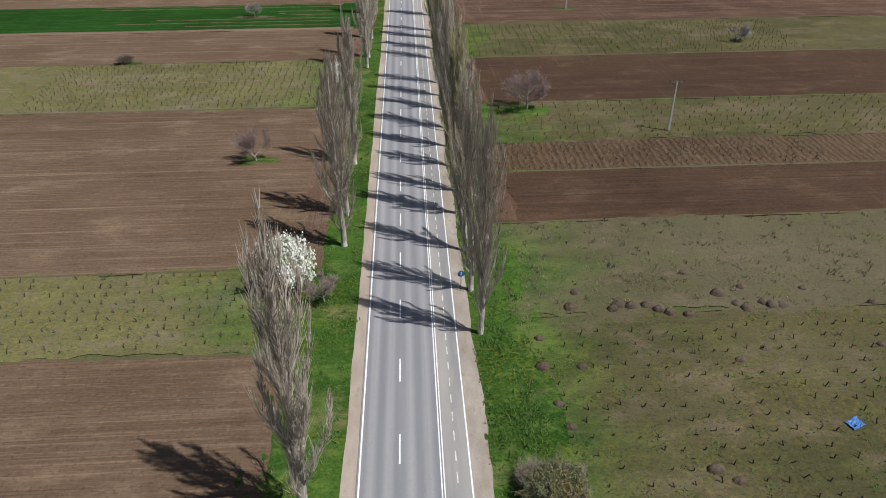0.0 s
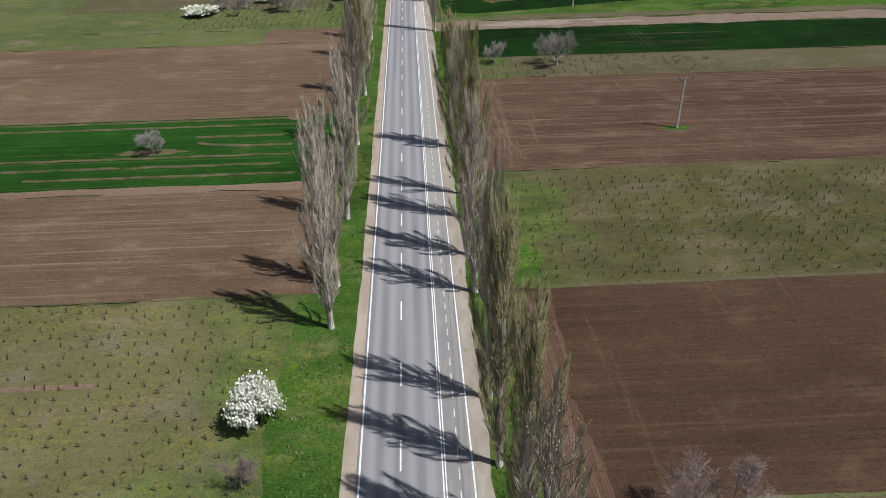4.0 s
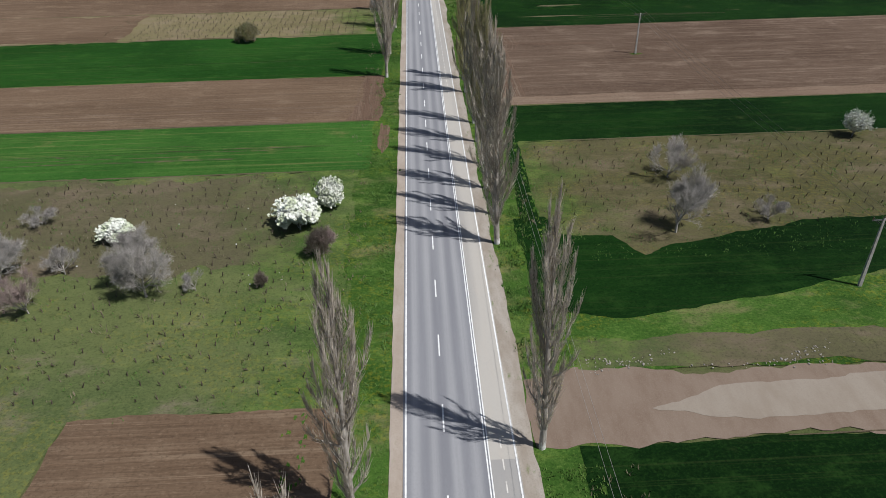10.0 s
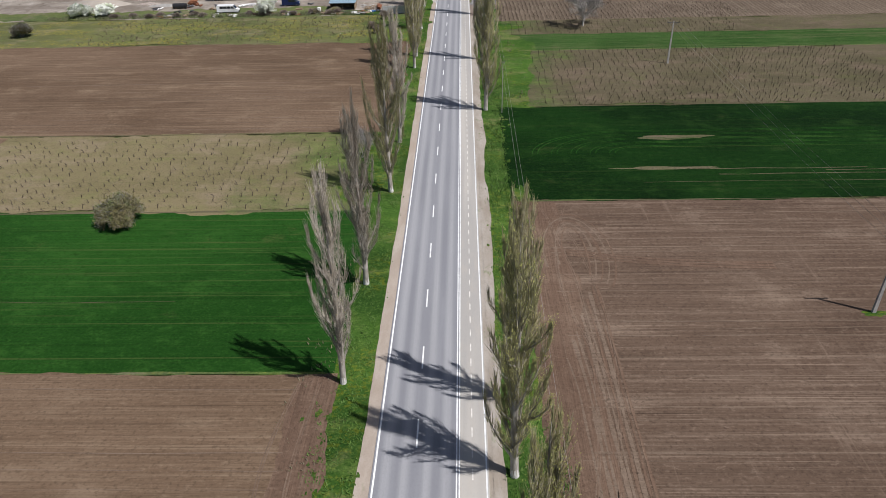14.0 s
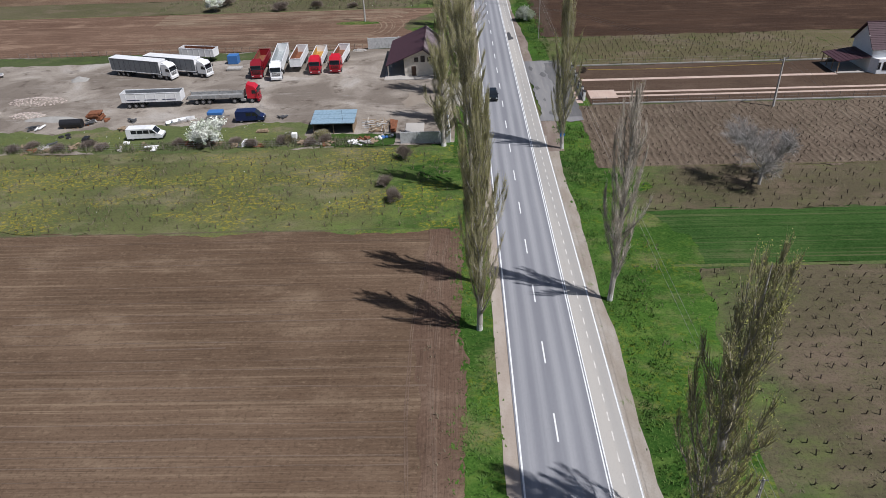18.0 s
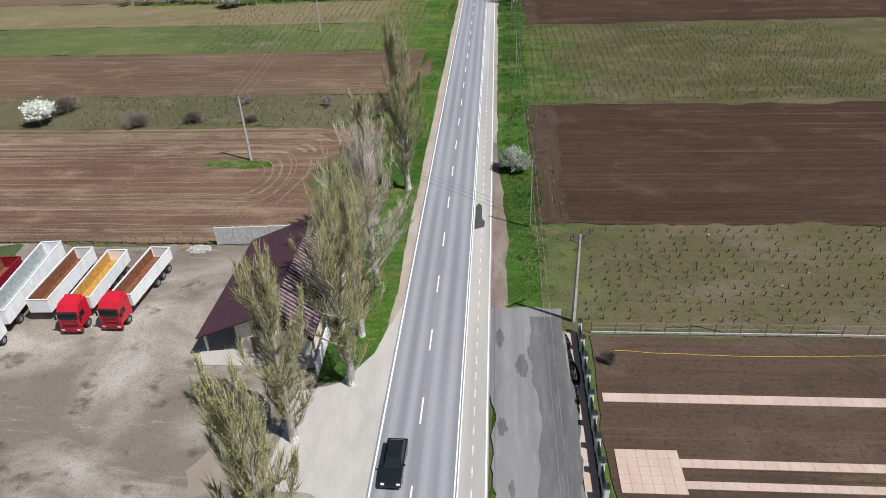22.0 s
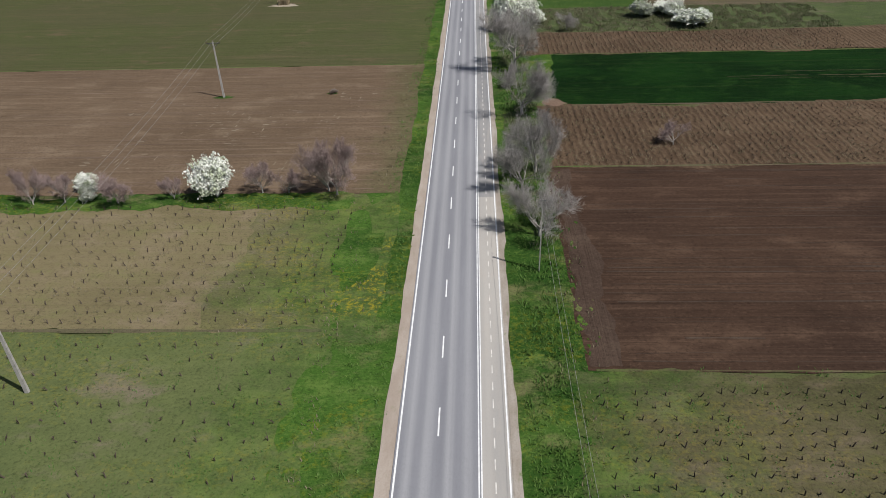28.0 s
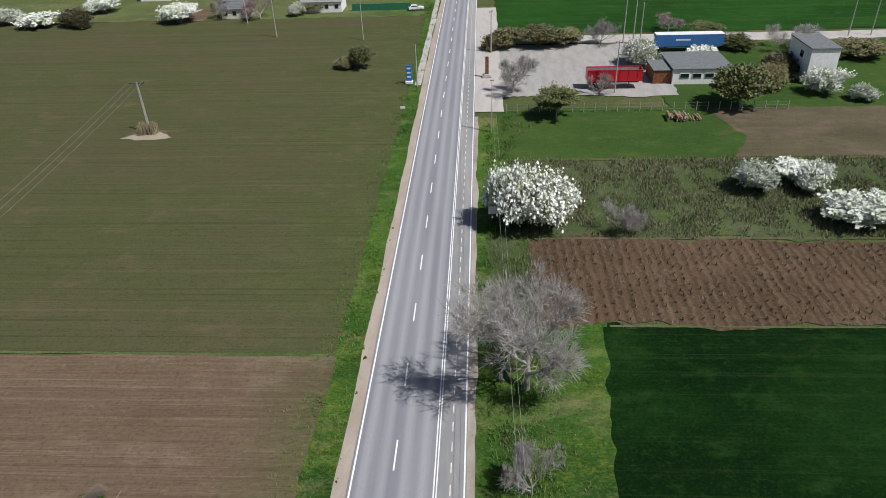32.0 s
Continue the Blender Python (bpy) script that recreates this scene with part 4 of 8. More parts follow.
tagged(part("drill_lines", lines, M["drill_line"]), "thin pale drill lines across the ploughed fields", "drill lines", "", "stuff")
tagged(part("drill_lines", dark_lines, M["drill_line_dark"]), "thin brown drill lines across dark ploughed fields", "drill lines", "", "stuff")
arcs = Geo()
for k in range(5):
    for off in (0, 0.9):
        r = 4.5 + 3.2 * k + off
        pts = [(34 - math.cos(a / 24 * math.pi / 2) * r, 376 + math.sin(a / 24 * math.pi / 2) * r * 0.45) for a in range(25)] + [(34 + 1.5 * s, 376 + r * 0.45) for s in range(1, 30)]
        ribbon(arcs, pts, 0.14, rnd, 0.0735)
tagged(part("tramlines", arcs, M["green_deep"]), "curved pale wheel lines through the wheat", "wheel marks", "", "stuff")
tagged(part("wheel_ruts", ruts, M["rut"]), "pale pairs of tractor wheel marks on bare earth", "wheel marks", "", "stuff")

# balks: thin weedy lines left between neighbouring fields
for side in (1, -1):
    rows = [row for row in STRIPS if row[0] == side]
    for k, (a, b) in enumerate(zip(rows, rows[1:])):
        if abs(a[5] - b[4]) > 0.3 or (side > 0 and 450 < a[5] < 520 and a[5] > 480):
            continue
        x0 = max(a[6], b[6]) + 0.8
        mat = M[("meadow_grey", "vine_fallow", "meadow_grey", "vine_mix", "meadow")[k % 5]]
        lo, hi = (x0, FAR) if side > 0 else (-FAR, -x0)
        sheet("field_balk", lo, hi, a[5] - 0.12, a[5] + 0.14 + 0.1 * (k % 3), 0.071, mat, "thin weedy line between two fields", "field margin", 0.1, 0.8, 180 + k)
sheet("ploughed_field", -FAR, -79, 360.5, 384.5, 0.068, M["brown_smooth"], "ploughed brown corner beside the vineyard", "field", 0.9, 1.5, 179)
sheet("meadow", -100, -19, 265, 288.8, 0.064, M["meadow_grey"], "dry grey part of a meadow with old vines", "field", 1.9, 1.0, 177)
sheet("field_margin", -80, -30.5, 125.5, 126.1, 0.07, M["headland"], "pale bare line across the vineyard", "field margin", 0.12, 0.8, 178)
# ragged grass along the field ends and the shoulders
ragged = Geo()
rnd = random.Random(62)
for k in range(5500):
    left = k % 2
    y = rnd.uniform(20, 750)
    edge = next((row[6] for row in STRIPS if row[0] == (-1 if left else 1) and row[4] <= y <= row[5]), 13)
    inner = rnd.random() < 0.12
    x = (-1 if left else 1) * (rnd.uniform(4.6, 5.4) + (0 if left else 2.85) if inner else edge + rnd.expovariate(1.8) - 0.5)
    if (455 < y < 530 and left) or (237 < y < 252 and not left) or (466 < y < 528 and not left) or (668 < y < 701 and not left) or noise.noise((x * 0.1, y * 0.05, 4)) < -0.15:
        continue
    size = 0.08 + min(0.34, rnd.expovariate(8.0)) * (0.5 if inner else 0.3 if left and y > 640 else 1)
    b = len(ragged.v)
    ragged.v.append((x, y, 0.098))
    for s in range(9):
        a = 2 * math.pi * s / 9
        w = size * rnd.uniform(0.25, 1.35)
        ragged.v.append((x + math.cos(a) * w * 0.8, y + math.sin(a) * w * 1.3, 0.088))
    ragged.f += [(b, b + 1 + s, b + 1 + (s + 1) % 9) for s in range(9)]
tagged(part("grass_clumps", ragged, M["verge"]), "low clumps of grass creeping into the field ends", "grass", "", "stuff")
sheet("vineyard", -27, -12.3, 614.2, 640.6, 0.062, M["vine_yellow"], "yellow-green strip of vineyard near the road", "field", 1.6, 1.0, 162)
sheet("verge", 12, 18.6, 393.5, 428, 0.046, M["verge"], "grass between the verge and the vineyard", "verge", 0.8, 1.5, 160)
sheet("verge", 12, 21.8, 671, 701, 0.046, M["verge"], "grass between the verge and the wheat", "verge", 0.8, 1.5, 161)
shape("wheat_field", [(21.6, 700), (20.2, 690), (18.2, 676), (19.5, 673), (22.4, 671.8), (23.5, 699.6)], 0.063, M["dark_green"], "lush corner of a young wheat field", "field", 0.6, 311)
shape("bare_strip", [(16.2, 672.4), (17.0, 675.2), (19.4, 674.6), (21.2, 672.6), (19.0, 671.2)], 0.066, M["headland"], "dry pale grass at the wheat corner", "field margin", 0.6, 312)

# ---- road ----
def band(name, x0, x1, y0, y1, z, mat, label, category, rough=0.0, step=3.0, thick=0.0, kind="structure", parent=None):
    """A long strip beside or on the road, with its own edges and a small thickness."""
    g = Geo()
    n = max(1, int((y1 - y0) / step))
    off = x0 * 3.1 + y0
    for j in range(n + 1):
        y = y0 + (y1 - y0) * j / n
        wa = rough * (noise.noise((y * 0.11, off, 1)) * 1.5 + noise.noise((y * 0.5, off, 2)) * 0.8)
        wb = rough * (noise.noise((y * 0.11, off, 5)) * 1.5 + noise.noise((y * 0.5, off, 6)) * 0.8)
        g.v += [(x0 + wa, y, z - thick), (x0 + wa + 0.02, y, z), (x1 + wb - 0.02, y, z), (x1 + wb, y, z - thick)]
    for j in range(n):
        for k in range(3):
            a = j * 4 + k
            g.f.append((a, a + 1, a + 5, a + 4)[::-1])
    return tagged(part(name, g, mat, parent), label, category, "", kind)


Y0, Y1 = -120, 1000
band("verge", -13.5, -4.4, Y0, Y1, 0.03, M["verge"], "bright green grass verge", "verge", 0.5, 3, 0.05)
band("verge", 6.8, 16.5, Y0, 754, 0.03, M["verge"], "bright green grass verge", "verge", 0.6, 3, 0.05)
band("shoulder", -5.0, -3.5, Y0, Y1, 0.075, M["sand"], "pale sandy road shoulder", "shoulder", 0.12, 1.0, 0.06)
band("shoulder", 6.0, 8.0, Y0, 468, 0.075, M["gravel"], "gravel road shoulder with weeds", "shoulder", 0.3, 1.5, 0.06)
shape("shoulder", [(6.0, 497), (6.0, 541), (6.9, 540), (7.5, 529), (8.4, 517), (8.3, 497)], 0.078, M["bare_earth"], "bare brown roadside shoulder", "shoulder", 0.3, 308)
band("shoulder", 6.0, 7.1, 526, 754, 0.075, M["gravel"], "narrow gravel road shoulder with weeds", "shoulder", 0.25, 1.5, 0.06)
road = band("road", -3.75, 3.85, Y0, Y1, 0.13, M["asphalt"], "grey asphalt two-lane road with worn wheel tracks", "road", 0.03, 3, 0.12)
band("side_lane", 3.85, 6.4, Y0, 238, 0.13, M["lane"], "grey narrow lane beside the carriageway", "road lane", 0.04, 3, 0.12)
band("side_lane", 3.85, 6.4, 238, 330, 0.13, M["lane_pale"], "pale narrow lane beside the carriageway", "road lane", 0.04, 3, 0.12)
band("side_lane", 3.85, 6.4, 330, 640, 0.13, M["lane_pale"], "pale narrow lane beside the carriageway", "road lane", 0.04, 3, 0.12)
band("side_lane", 3.85, 6.4, 640, Y1, 0.13, M["lane"], "grey narrow lane beside the carriageway", "road lane", 0.04, 3, 0.12)
Z_PAINT = 0.134
band("edge_line", -3.58, -3.42, Y0, Y1, Z_PAINT, M["paint"], "white solid edge line", "road marking")
band("double_line", 3.55, 3.67, Y0, Y1, Z_PAINT, M["paint"], "white solid line of a double line", "road marking")
band("double_line", 3.79, 3.9, Y0, Y1, Z_PAINT + 0.002, M["paint"], "white solid line of a double line", "road marking")
band("edge_line", 6.13, 6.27, Y0, Y1, Z_PAINT, M["paint"], "white solid edge line", "road marking")
DASH_Y = 34.0
dash = Geo().add([(-0.075, 0, 0), (0.075, 0, 0), (0.075, 3, 0), (-0.075, 3, 0)], [(0, 1, 2, 3)]).mesh("centre_dash")
dash.materials.append(M["paint"])
for k in range(-3, 96):
    ob = new("centre_dash", dash)
    ob.parent = road
    ob.location = (0, DASH_Y + 9 * k, Z_PAINT)
cycle = part("cycle_lane_marking", Geo().box((5.0, 30, Z_PAINT - 0.004), (0.1, 0.9, 0.01), 0.002), M["paint_worn"])
tagged(cycle, "short worn white dashes in the narrow lane", "road marking", "", "structure")
bit = Geo().add([(-0.055, 0, 0), (0.055, 0, 0), (0.055, 1, 0), (-0.055, 1, 0)], [(0, 1, 2, 3)]).mesh("lane_dash")
bit.materials.append(M["paint_worn"])
for k in range(300):
    y = 32 + 2.05 * k
    if 240 < y < 318:
        continue
    ob = new("lane_dash", bit)
    ob.parent = cycle
    ob.location = (5.0, y, Z_PAINT)
rest = Geo()
for k in range(300, 392):
    y = 32 + 2.05 * k
    rest.add([(4.945, y, Z_PAINT), (5.055, y, Z_PAINT), (5.055, y + 1, Z_PAINT), (4.945, y + 1, Z_PAINT)], [(0, 1, 2, 3)])
tagged(part("lane_dashes", rest, M["paint_worn"]), "short worn white dashes in the narrow lane", "road marking", "", "stuff")

# ---- places of trees and shrubs: x, y, height, radius ----
BARE_PURPLE_0 = [
    (24.6, 107.8, 8.6, 4.5),
    (-13.3, 114.4, 4.6, 1.4),
    (-24.1, 90.0, 6.4, 3.0),
    (-9.0, 55.2, 4.4, 2.0),
    (-14.3, 268.5, 4.2, 1.8),
    (-47.3, 259.2, 6.0, 2.5),
    (-44.2, 558.0, 1.7, 1.3),
    (-26.8, 556.1, 2.4, 1.6),
    (-15.1, 551.1, 4.6, 2.2),
    (-16.9, 641.1, 8.0, 3.2),
    (36.0, 655.4, 4.5, 2.3),
    (31.5, 764.4, 4.3, 2.8),
    (55.6, 803.8, 4.5, 3.6),
    (-57.1, 823.3, 6.5, 5.0),
]
HEDGE_TREES = [
    (-95.4, 640.2, 5.6, 2.8),
    (-85.8, 639.1, 5.9, 2.4),
    (-69.5, 636.3, 7.3, 2.4),
    (-61.9, 639.1, 6.2, 2.4),
    (-57.4, 639.7, 5.2, 2.1),
    (-49.2, 639.4, 5.6, 2.7),
    (-41.1, 640.3, 3.9, 1.7),
    (-28.3, 641.8, 5.5, 2.4),
    (-24.3, 641.7, 4.7, 2.1),
    (-18.4, 642.2, 9.1, 3.8),
    (-72.1, 635.2, 7.8, 1.9),
]
PLANTS_BARE_PURPLE = BARE_PURPLE_0 + HEDGE_TREES
SHRUB_0 = [
    (-64.4, 138.2, 2.6, 1.9),
    (-14.4, 267.8, 5.3, 1.7),
    (-20.9, 262.0, 2.8, 0.8),
    (-80.0, 554.9, 3.9, 2.9),
    (-18.3, 443.0, 2.9, 1.2),
    (-20.0, 447.3, 2.3, 1.1),
    (-17.7, 455.7, 2.9, 1.3),
    (18.4, 492.0, 1.6, 0.8),
    (-61.5, 548.6, 3.1, 2.5),
    (-50.9, 549.4, 2.8, 1.7),
    (-40.2, 549.7, 1.7, 1.5),
]
SHRUB_1 = [
    (11.5, 31.8, 2.6, 1.5),
    (-25.2, 679.1, 1.0, 0.9),
]
PLANTS_SHRUB = SHRUB_0 + SHRUB_1
BARE_0 = [
    (-42.0, 175.1, 4.5, 2.5),
    (84.7, 145.5, 4.8, 3.0),
    (34.8, 210.9, 8.3, 4.3),
    (21.0, 213.4, 5.4, 2.4),
    (32.6, 269.7, 10.6, 4.0),
    (46.3, 271.9, 3.6, 2.1),
    (85.5, 285.2, 4.4, 2.7),
    (-53.6, 264.9, 6.6, 3.7),
    (-55.2, 277.6, 2.6, 2.4),
    (-36.8, 263.1, 6.3, 3.6),
    (-46.4, 266.1, 4.1, 2.2),
    (36.7, 283.7, 6.5, 3.3),
    (-34.5, 261.2, 8.9, 3.5),
    (-28.9, 262.0, 3.0, 1.3),
    (-12.5, 375.7, 5.7, 1.9),
    (36.1, 445.5, 10.2, 5.5),
    (-11.1, 554.3, 8.1, 2.7),
    (11.8, 630.7, 8.0, 4.8),
    (12.1, 690.9, 14.5, 6.8),
    (26.7, 717.2, 5.4, 2.7),
]
BARE_1 = [
    (10.4, 642.4, 8.4, 4.4),
    (12.7, 647.0, 11.1, 4.5),
    (12.1, 668.3, 11.3, 5.6),
    (-112.9, 640.0, 4.9, 4.1),
    (-107.2, 639.8, 4.5, 3.4),
    (-100.9, 641.1, 4.1, 4.1),
    (-91.2, 640.0, 4.9, 3.0),
    (14.2, 765.1, 8.0, 4.3),
    (36.8, 793.9, 6.7, 4.1),
    (79.2, 789.1, 5.9, 5.9),
    (-69.5, 824.4, 5.8, 3.4),
    (11.8, 680.0, 6.5, 2.2),
]
PLANTS_BARE = BARE_0 + BARE_1
WHITE_0 = [
    (-13.7, 56.9, 8.9, 2.9),
    (-13.2, 119.8, 6.0, 2.3),
    (72.8, 294.6, 5.2, 1.8),
    (-18.3, 273.9, 4.9, 3.1),
    (-13.9, 279.1, 4.9, 2.2),
    (-58.7, 259.6, 3.3, 3.7),
    (-42.2, 272.9, 3.1, 2.3),
    (10.4, 531.0, 4.4, 2.4),
    (-81.5, 548.9, 5.6, 2.5),
    (-52.2, 462.5, 5.4, 2.9),
    (-108.8, 464.6, 4.4, 3.2),
    (-101.5, 463.9, 4.0, 2.4),
    (-75.7, 635.1, 7.2, 4.2),
    (-56.3, 643.9, 3.0, 1.6),
    (-34.9, 641.0, 7.2, 2.6),
    (-54.1, 640.6, 3.0, 1.5),
    (10.1, 718.5, 10.5, 3.5),
    (15.5, 719.2, 9.0, 4.3),
    (12.1, 720.6, 7.2, 3.6),
]
WHITE_1 = [
    (18.6, 722.7, 4.4, 2.4),
    (47.6, 727.7, 4.5, 2.6),
    (53.9, 729.3, 3.9, 3.0),
    (56.1, 726.1, 5.2, 2.8),
    (57.5, 719.1, 4.2, 3.6),
    (60.7, 719.1, 4.5, 3.0),
    (44.3, 779.8, 6.3, 4.7),
    (56.3, 781.0, 4.0, 2.8),
    (75.5, 762.6, 5.7, 3.6),
    (81.0, 759.6, 3.6, 2.4),
    (-80.4, 821.2, 6.0, 5.0),
    (-120.8, 819.9, 4.4, 5.1),
    (-134.2, 823.8, 5.2, 5.2),
    (-110.1, 834.0, 5.4, 4.5),
    (-46.8, 826.6, 4.1, 2.5),
]
PLANTS_WHITE = WHITE_0 + WHITE_1
BUSH_0 = [
    (13.0, 29.9, 4.2, 2.3),
    (-44.0, 357.0, 5.6, 2.6),
    (-115.5, 445.6, 4.3, 2.4),
    (-33.0, 463.8, 1.6, 1.5),
    (-38.3, 463.1, 1.7, 1.6),
]
PLANTS_BUSH = BUSH_0
LEAFY_0 = [
    (21.7, 752.7, 6.8, 4.2),
    (56.0, 756.6, 8.4, 4.8),
    (68.6, 789.7, 3.6, 4.6),
    (86.8, 782.9, 3.5, 4.4),
    (-19.4, 780.7, 5.6, 2.6),
    (64.5, 800.8, 3.8, 4.2),
]
PLANTS_LEAFY = LEAFY_0
LEAFY_BROWN_0 = [
    (64.3, 764.5, 6.2, 3.4),
    (14.2, 793.2, 5.0, 4.8),
    (21.9, 794.9, 5.0, 4.9),
    (28.8, 795.3, 4.1, 4.2),
    (71.8, 773.3, 4.9, 4.2),
    (92.6, 782.5, 4.5, 4.4),
    (-22.7, 780.9, 2.9, 2.6),
    (-109.4, 820.1, 5.5, 5.0),
    (-42.5, 829.9, 3.3, 3.4),
]
PLANTS_LEAFY_BROWN = LEAFY_BROWN_0

# ---- trees ----
def upright(rnd, lean):
    a = rnd.uniform(0, 2 * math.pi)
    return Vector((math.cos(a) * lean, math.sin(a) * lean, 1)).normalized()


def poplar(seed, height, budding, spread=1.0, dense=1.0):
    """An upswept poplar, bare or just budding, with a limewashed foot: a bundle of long limbs that turn up close to the trunk."""
    rnd = random.Random(seed)
    trunk, limbs, twigs, buds, foot = Geo(), Geo(), Geo(), Geo(), Geo()
    p, r = Vector((0, 0, -0.2)), 0.38
    steps = 9
    spine = [p]
    bend = Vector((rnd.uniform(-0.02, 0.02), rnd.uniform(-0.02, 0.02), 0))
    for k in range(steps):
        q = p + (Vector((rnd.uniform(-0.04, 0.04), rnd.uniform(-0.04, 0.04), 1)) + bend) * (height * 0.95 / steps)
        r1 = 0.38 * (1 - (k + 1) / steps) ** 0.85 + 0.02
        trunk.tube(p, q, r, r1, 8)
        p, r = q, r1
        spine.append(p)
    foot.tube((0, 0, -0.1), spine[0].lerp(spine[1], 0.42), 0.395, 0.36, 10)

    def along(z):
        u = min(max(z / (height * 0.95), 0), 0.999) * steps
        k = int(u)
        return spine[k].lerp(spine[k + 1], u - k)

    def girth(h):
        """How wide the crown stands at a share of the height."""
        if h < 0.38:
            return 0.75 + 1.75 * min(max((h - 0.07) / 0.31, 0), 1) ** 0.8
        return 2.5 * max(1 - (h - 0.38) / 0.66, 0) ** 0.72 + 0.12

    plumes = int(42 * spread ** 0.5)
    for n in range(plumes):
        h0 = 0.07 + 0.7 * (n / plumes) ** 1.05 + rnd.uniform(-0.02, 0.02)
        h1 = min(h0 + rnd.uniform(0.13, 0.34), rnd.uniform(0.9, 1.03))
        a = n * 2.4 + rnd.uniform(-0.7, 0.7)
        reach = girth((h0 + h1) / 2) * spread * (rnd.uniform(0.25, 1.0) if n % 3 else rnd.uniform(1.0, 1.35))
        quick = rnd.uniform(0.9, 2.8) / spread
        rr = (0.12 * (1 - h0) + 0.04) * (0.6 if spread > 1.5 else 1)
        q, way = along(h0 * height), [along(h0 * height)]
        last = 6
        for s in range(1, last + 1):
            u = s / last
            h = h0 + (h1 - h0) * u
            out = reach * (1 - math.exp(-quick * u)) / (1 - math.exp(-quick)) * (1 if h < 0.8 else 0.75)
            a += rnd.uniform(-0.14, 0.14)
            axis = along(h * height)
            e = Vector((axis.x + math.cos(a) * out, axis.y + math.sin(a) * out, h * height))
            r2 = rr * 0.74
            limbs.tube(q, e, rr, r2, 5 if s < 4 else 3)
            way.append(e)
            q, rr = e, r2
        stretch = (h1 - h0) * height
        full = rnd.uniform(0.6, 1.25) * dense
        for s in range(int(stretch * 22 * full)):
            u = min(rnd.random() ** 0.85, 0.999) * last
            k = int(u)
            b = way[k].lerp(way[k + 1], u - k)
            flow = (way[k + 1] - way[k]).normalized()
            turn = rnd.uniform(0, 6.28)
            puff = (0.35 + 0.65 * math.sin(math.pi * min(u / last + 0.12, 1))) * spread ** 0.5
            lean = rnd.uniform(0.1, 0.7) * puff
            d = (flow * 0.6 + Vector((math.cos(turn) * lean, math.sin(turn) * lean, 0.75))).normalized()
            b = b + Vector((math.cos(turn), math.sin(turn), 0)) * rnd.uniform(0, 0.3) * puff
            tip = b + d * rnd.uniform(0.5, 1.7)
            if tip.z > height * 1.05:
                continue
            twigs.twig(b, tip, rnd.uniform(0.015, 0.034) * (0.7 if spread > 1.5 else 1))
            for m in range(2 if budding < 0.5 else 4):
                if rnd.random() < budding:
                    c = b.lerp(tip, rnd.uniform(0.3, 1.05)) + Vector((rnd.uniform(-0.1, 0.1), rnd.uniform(-0.1, 0.1), 0))
                    w = rnd.uniform(0.04, 0.075)
                    x = Vector((rnd.uniform(-1, 1), rnd.uniform(-1, 1), rnd.uniform(-1, 1))).normalized() * w
                    v = x.orthogonal().normalized() * w * 0.7
                    buds.add([c - x, c + v, c + x], [(0, 1, 2)])
    t = thing("poplar_tree", "", "tree")
    part("trunk", trunk, M["poplar_bark"], t, smooth=True)
    part("whitewash", foot, M["white_base"], t, "limewashed trunk foot", smooth=True)
    part("branchwork", limbs, M["poplar_bark"], t)
    part("crown", twigs, M["twig_budding" if budding > 0.3 else "poplar_twig"], t)
    if buds.f:
        part("foliage", buds, M["bud"], t, "yellow-green opening buds")
    return t


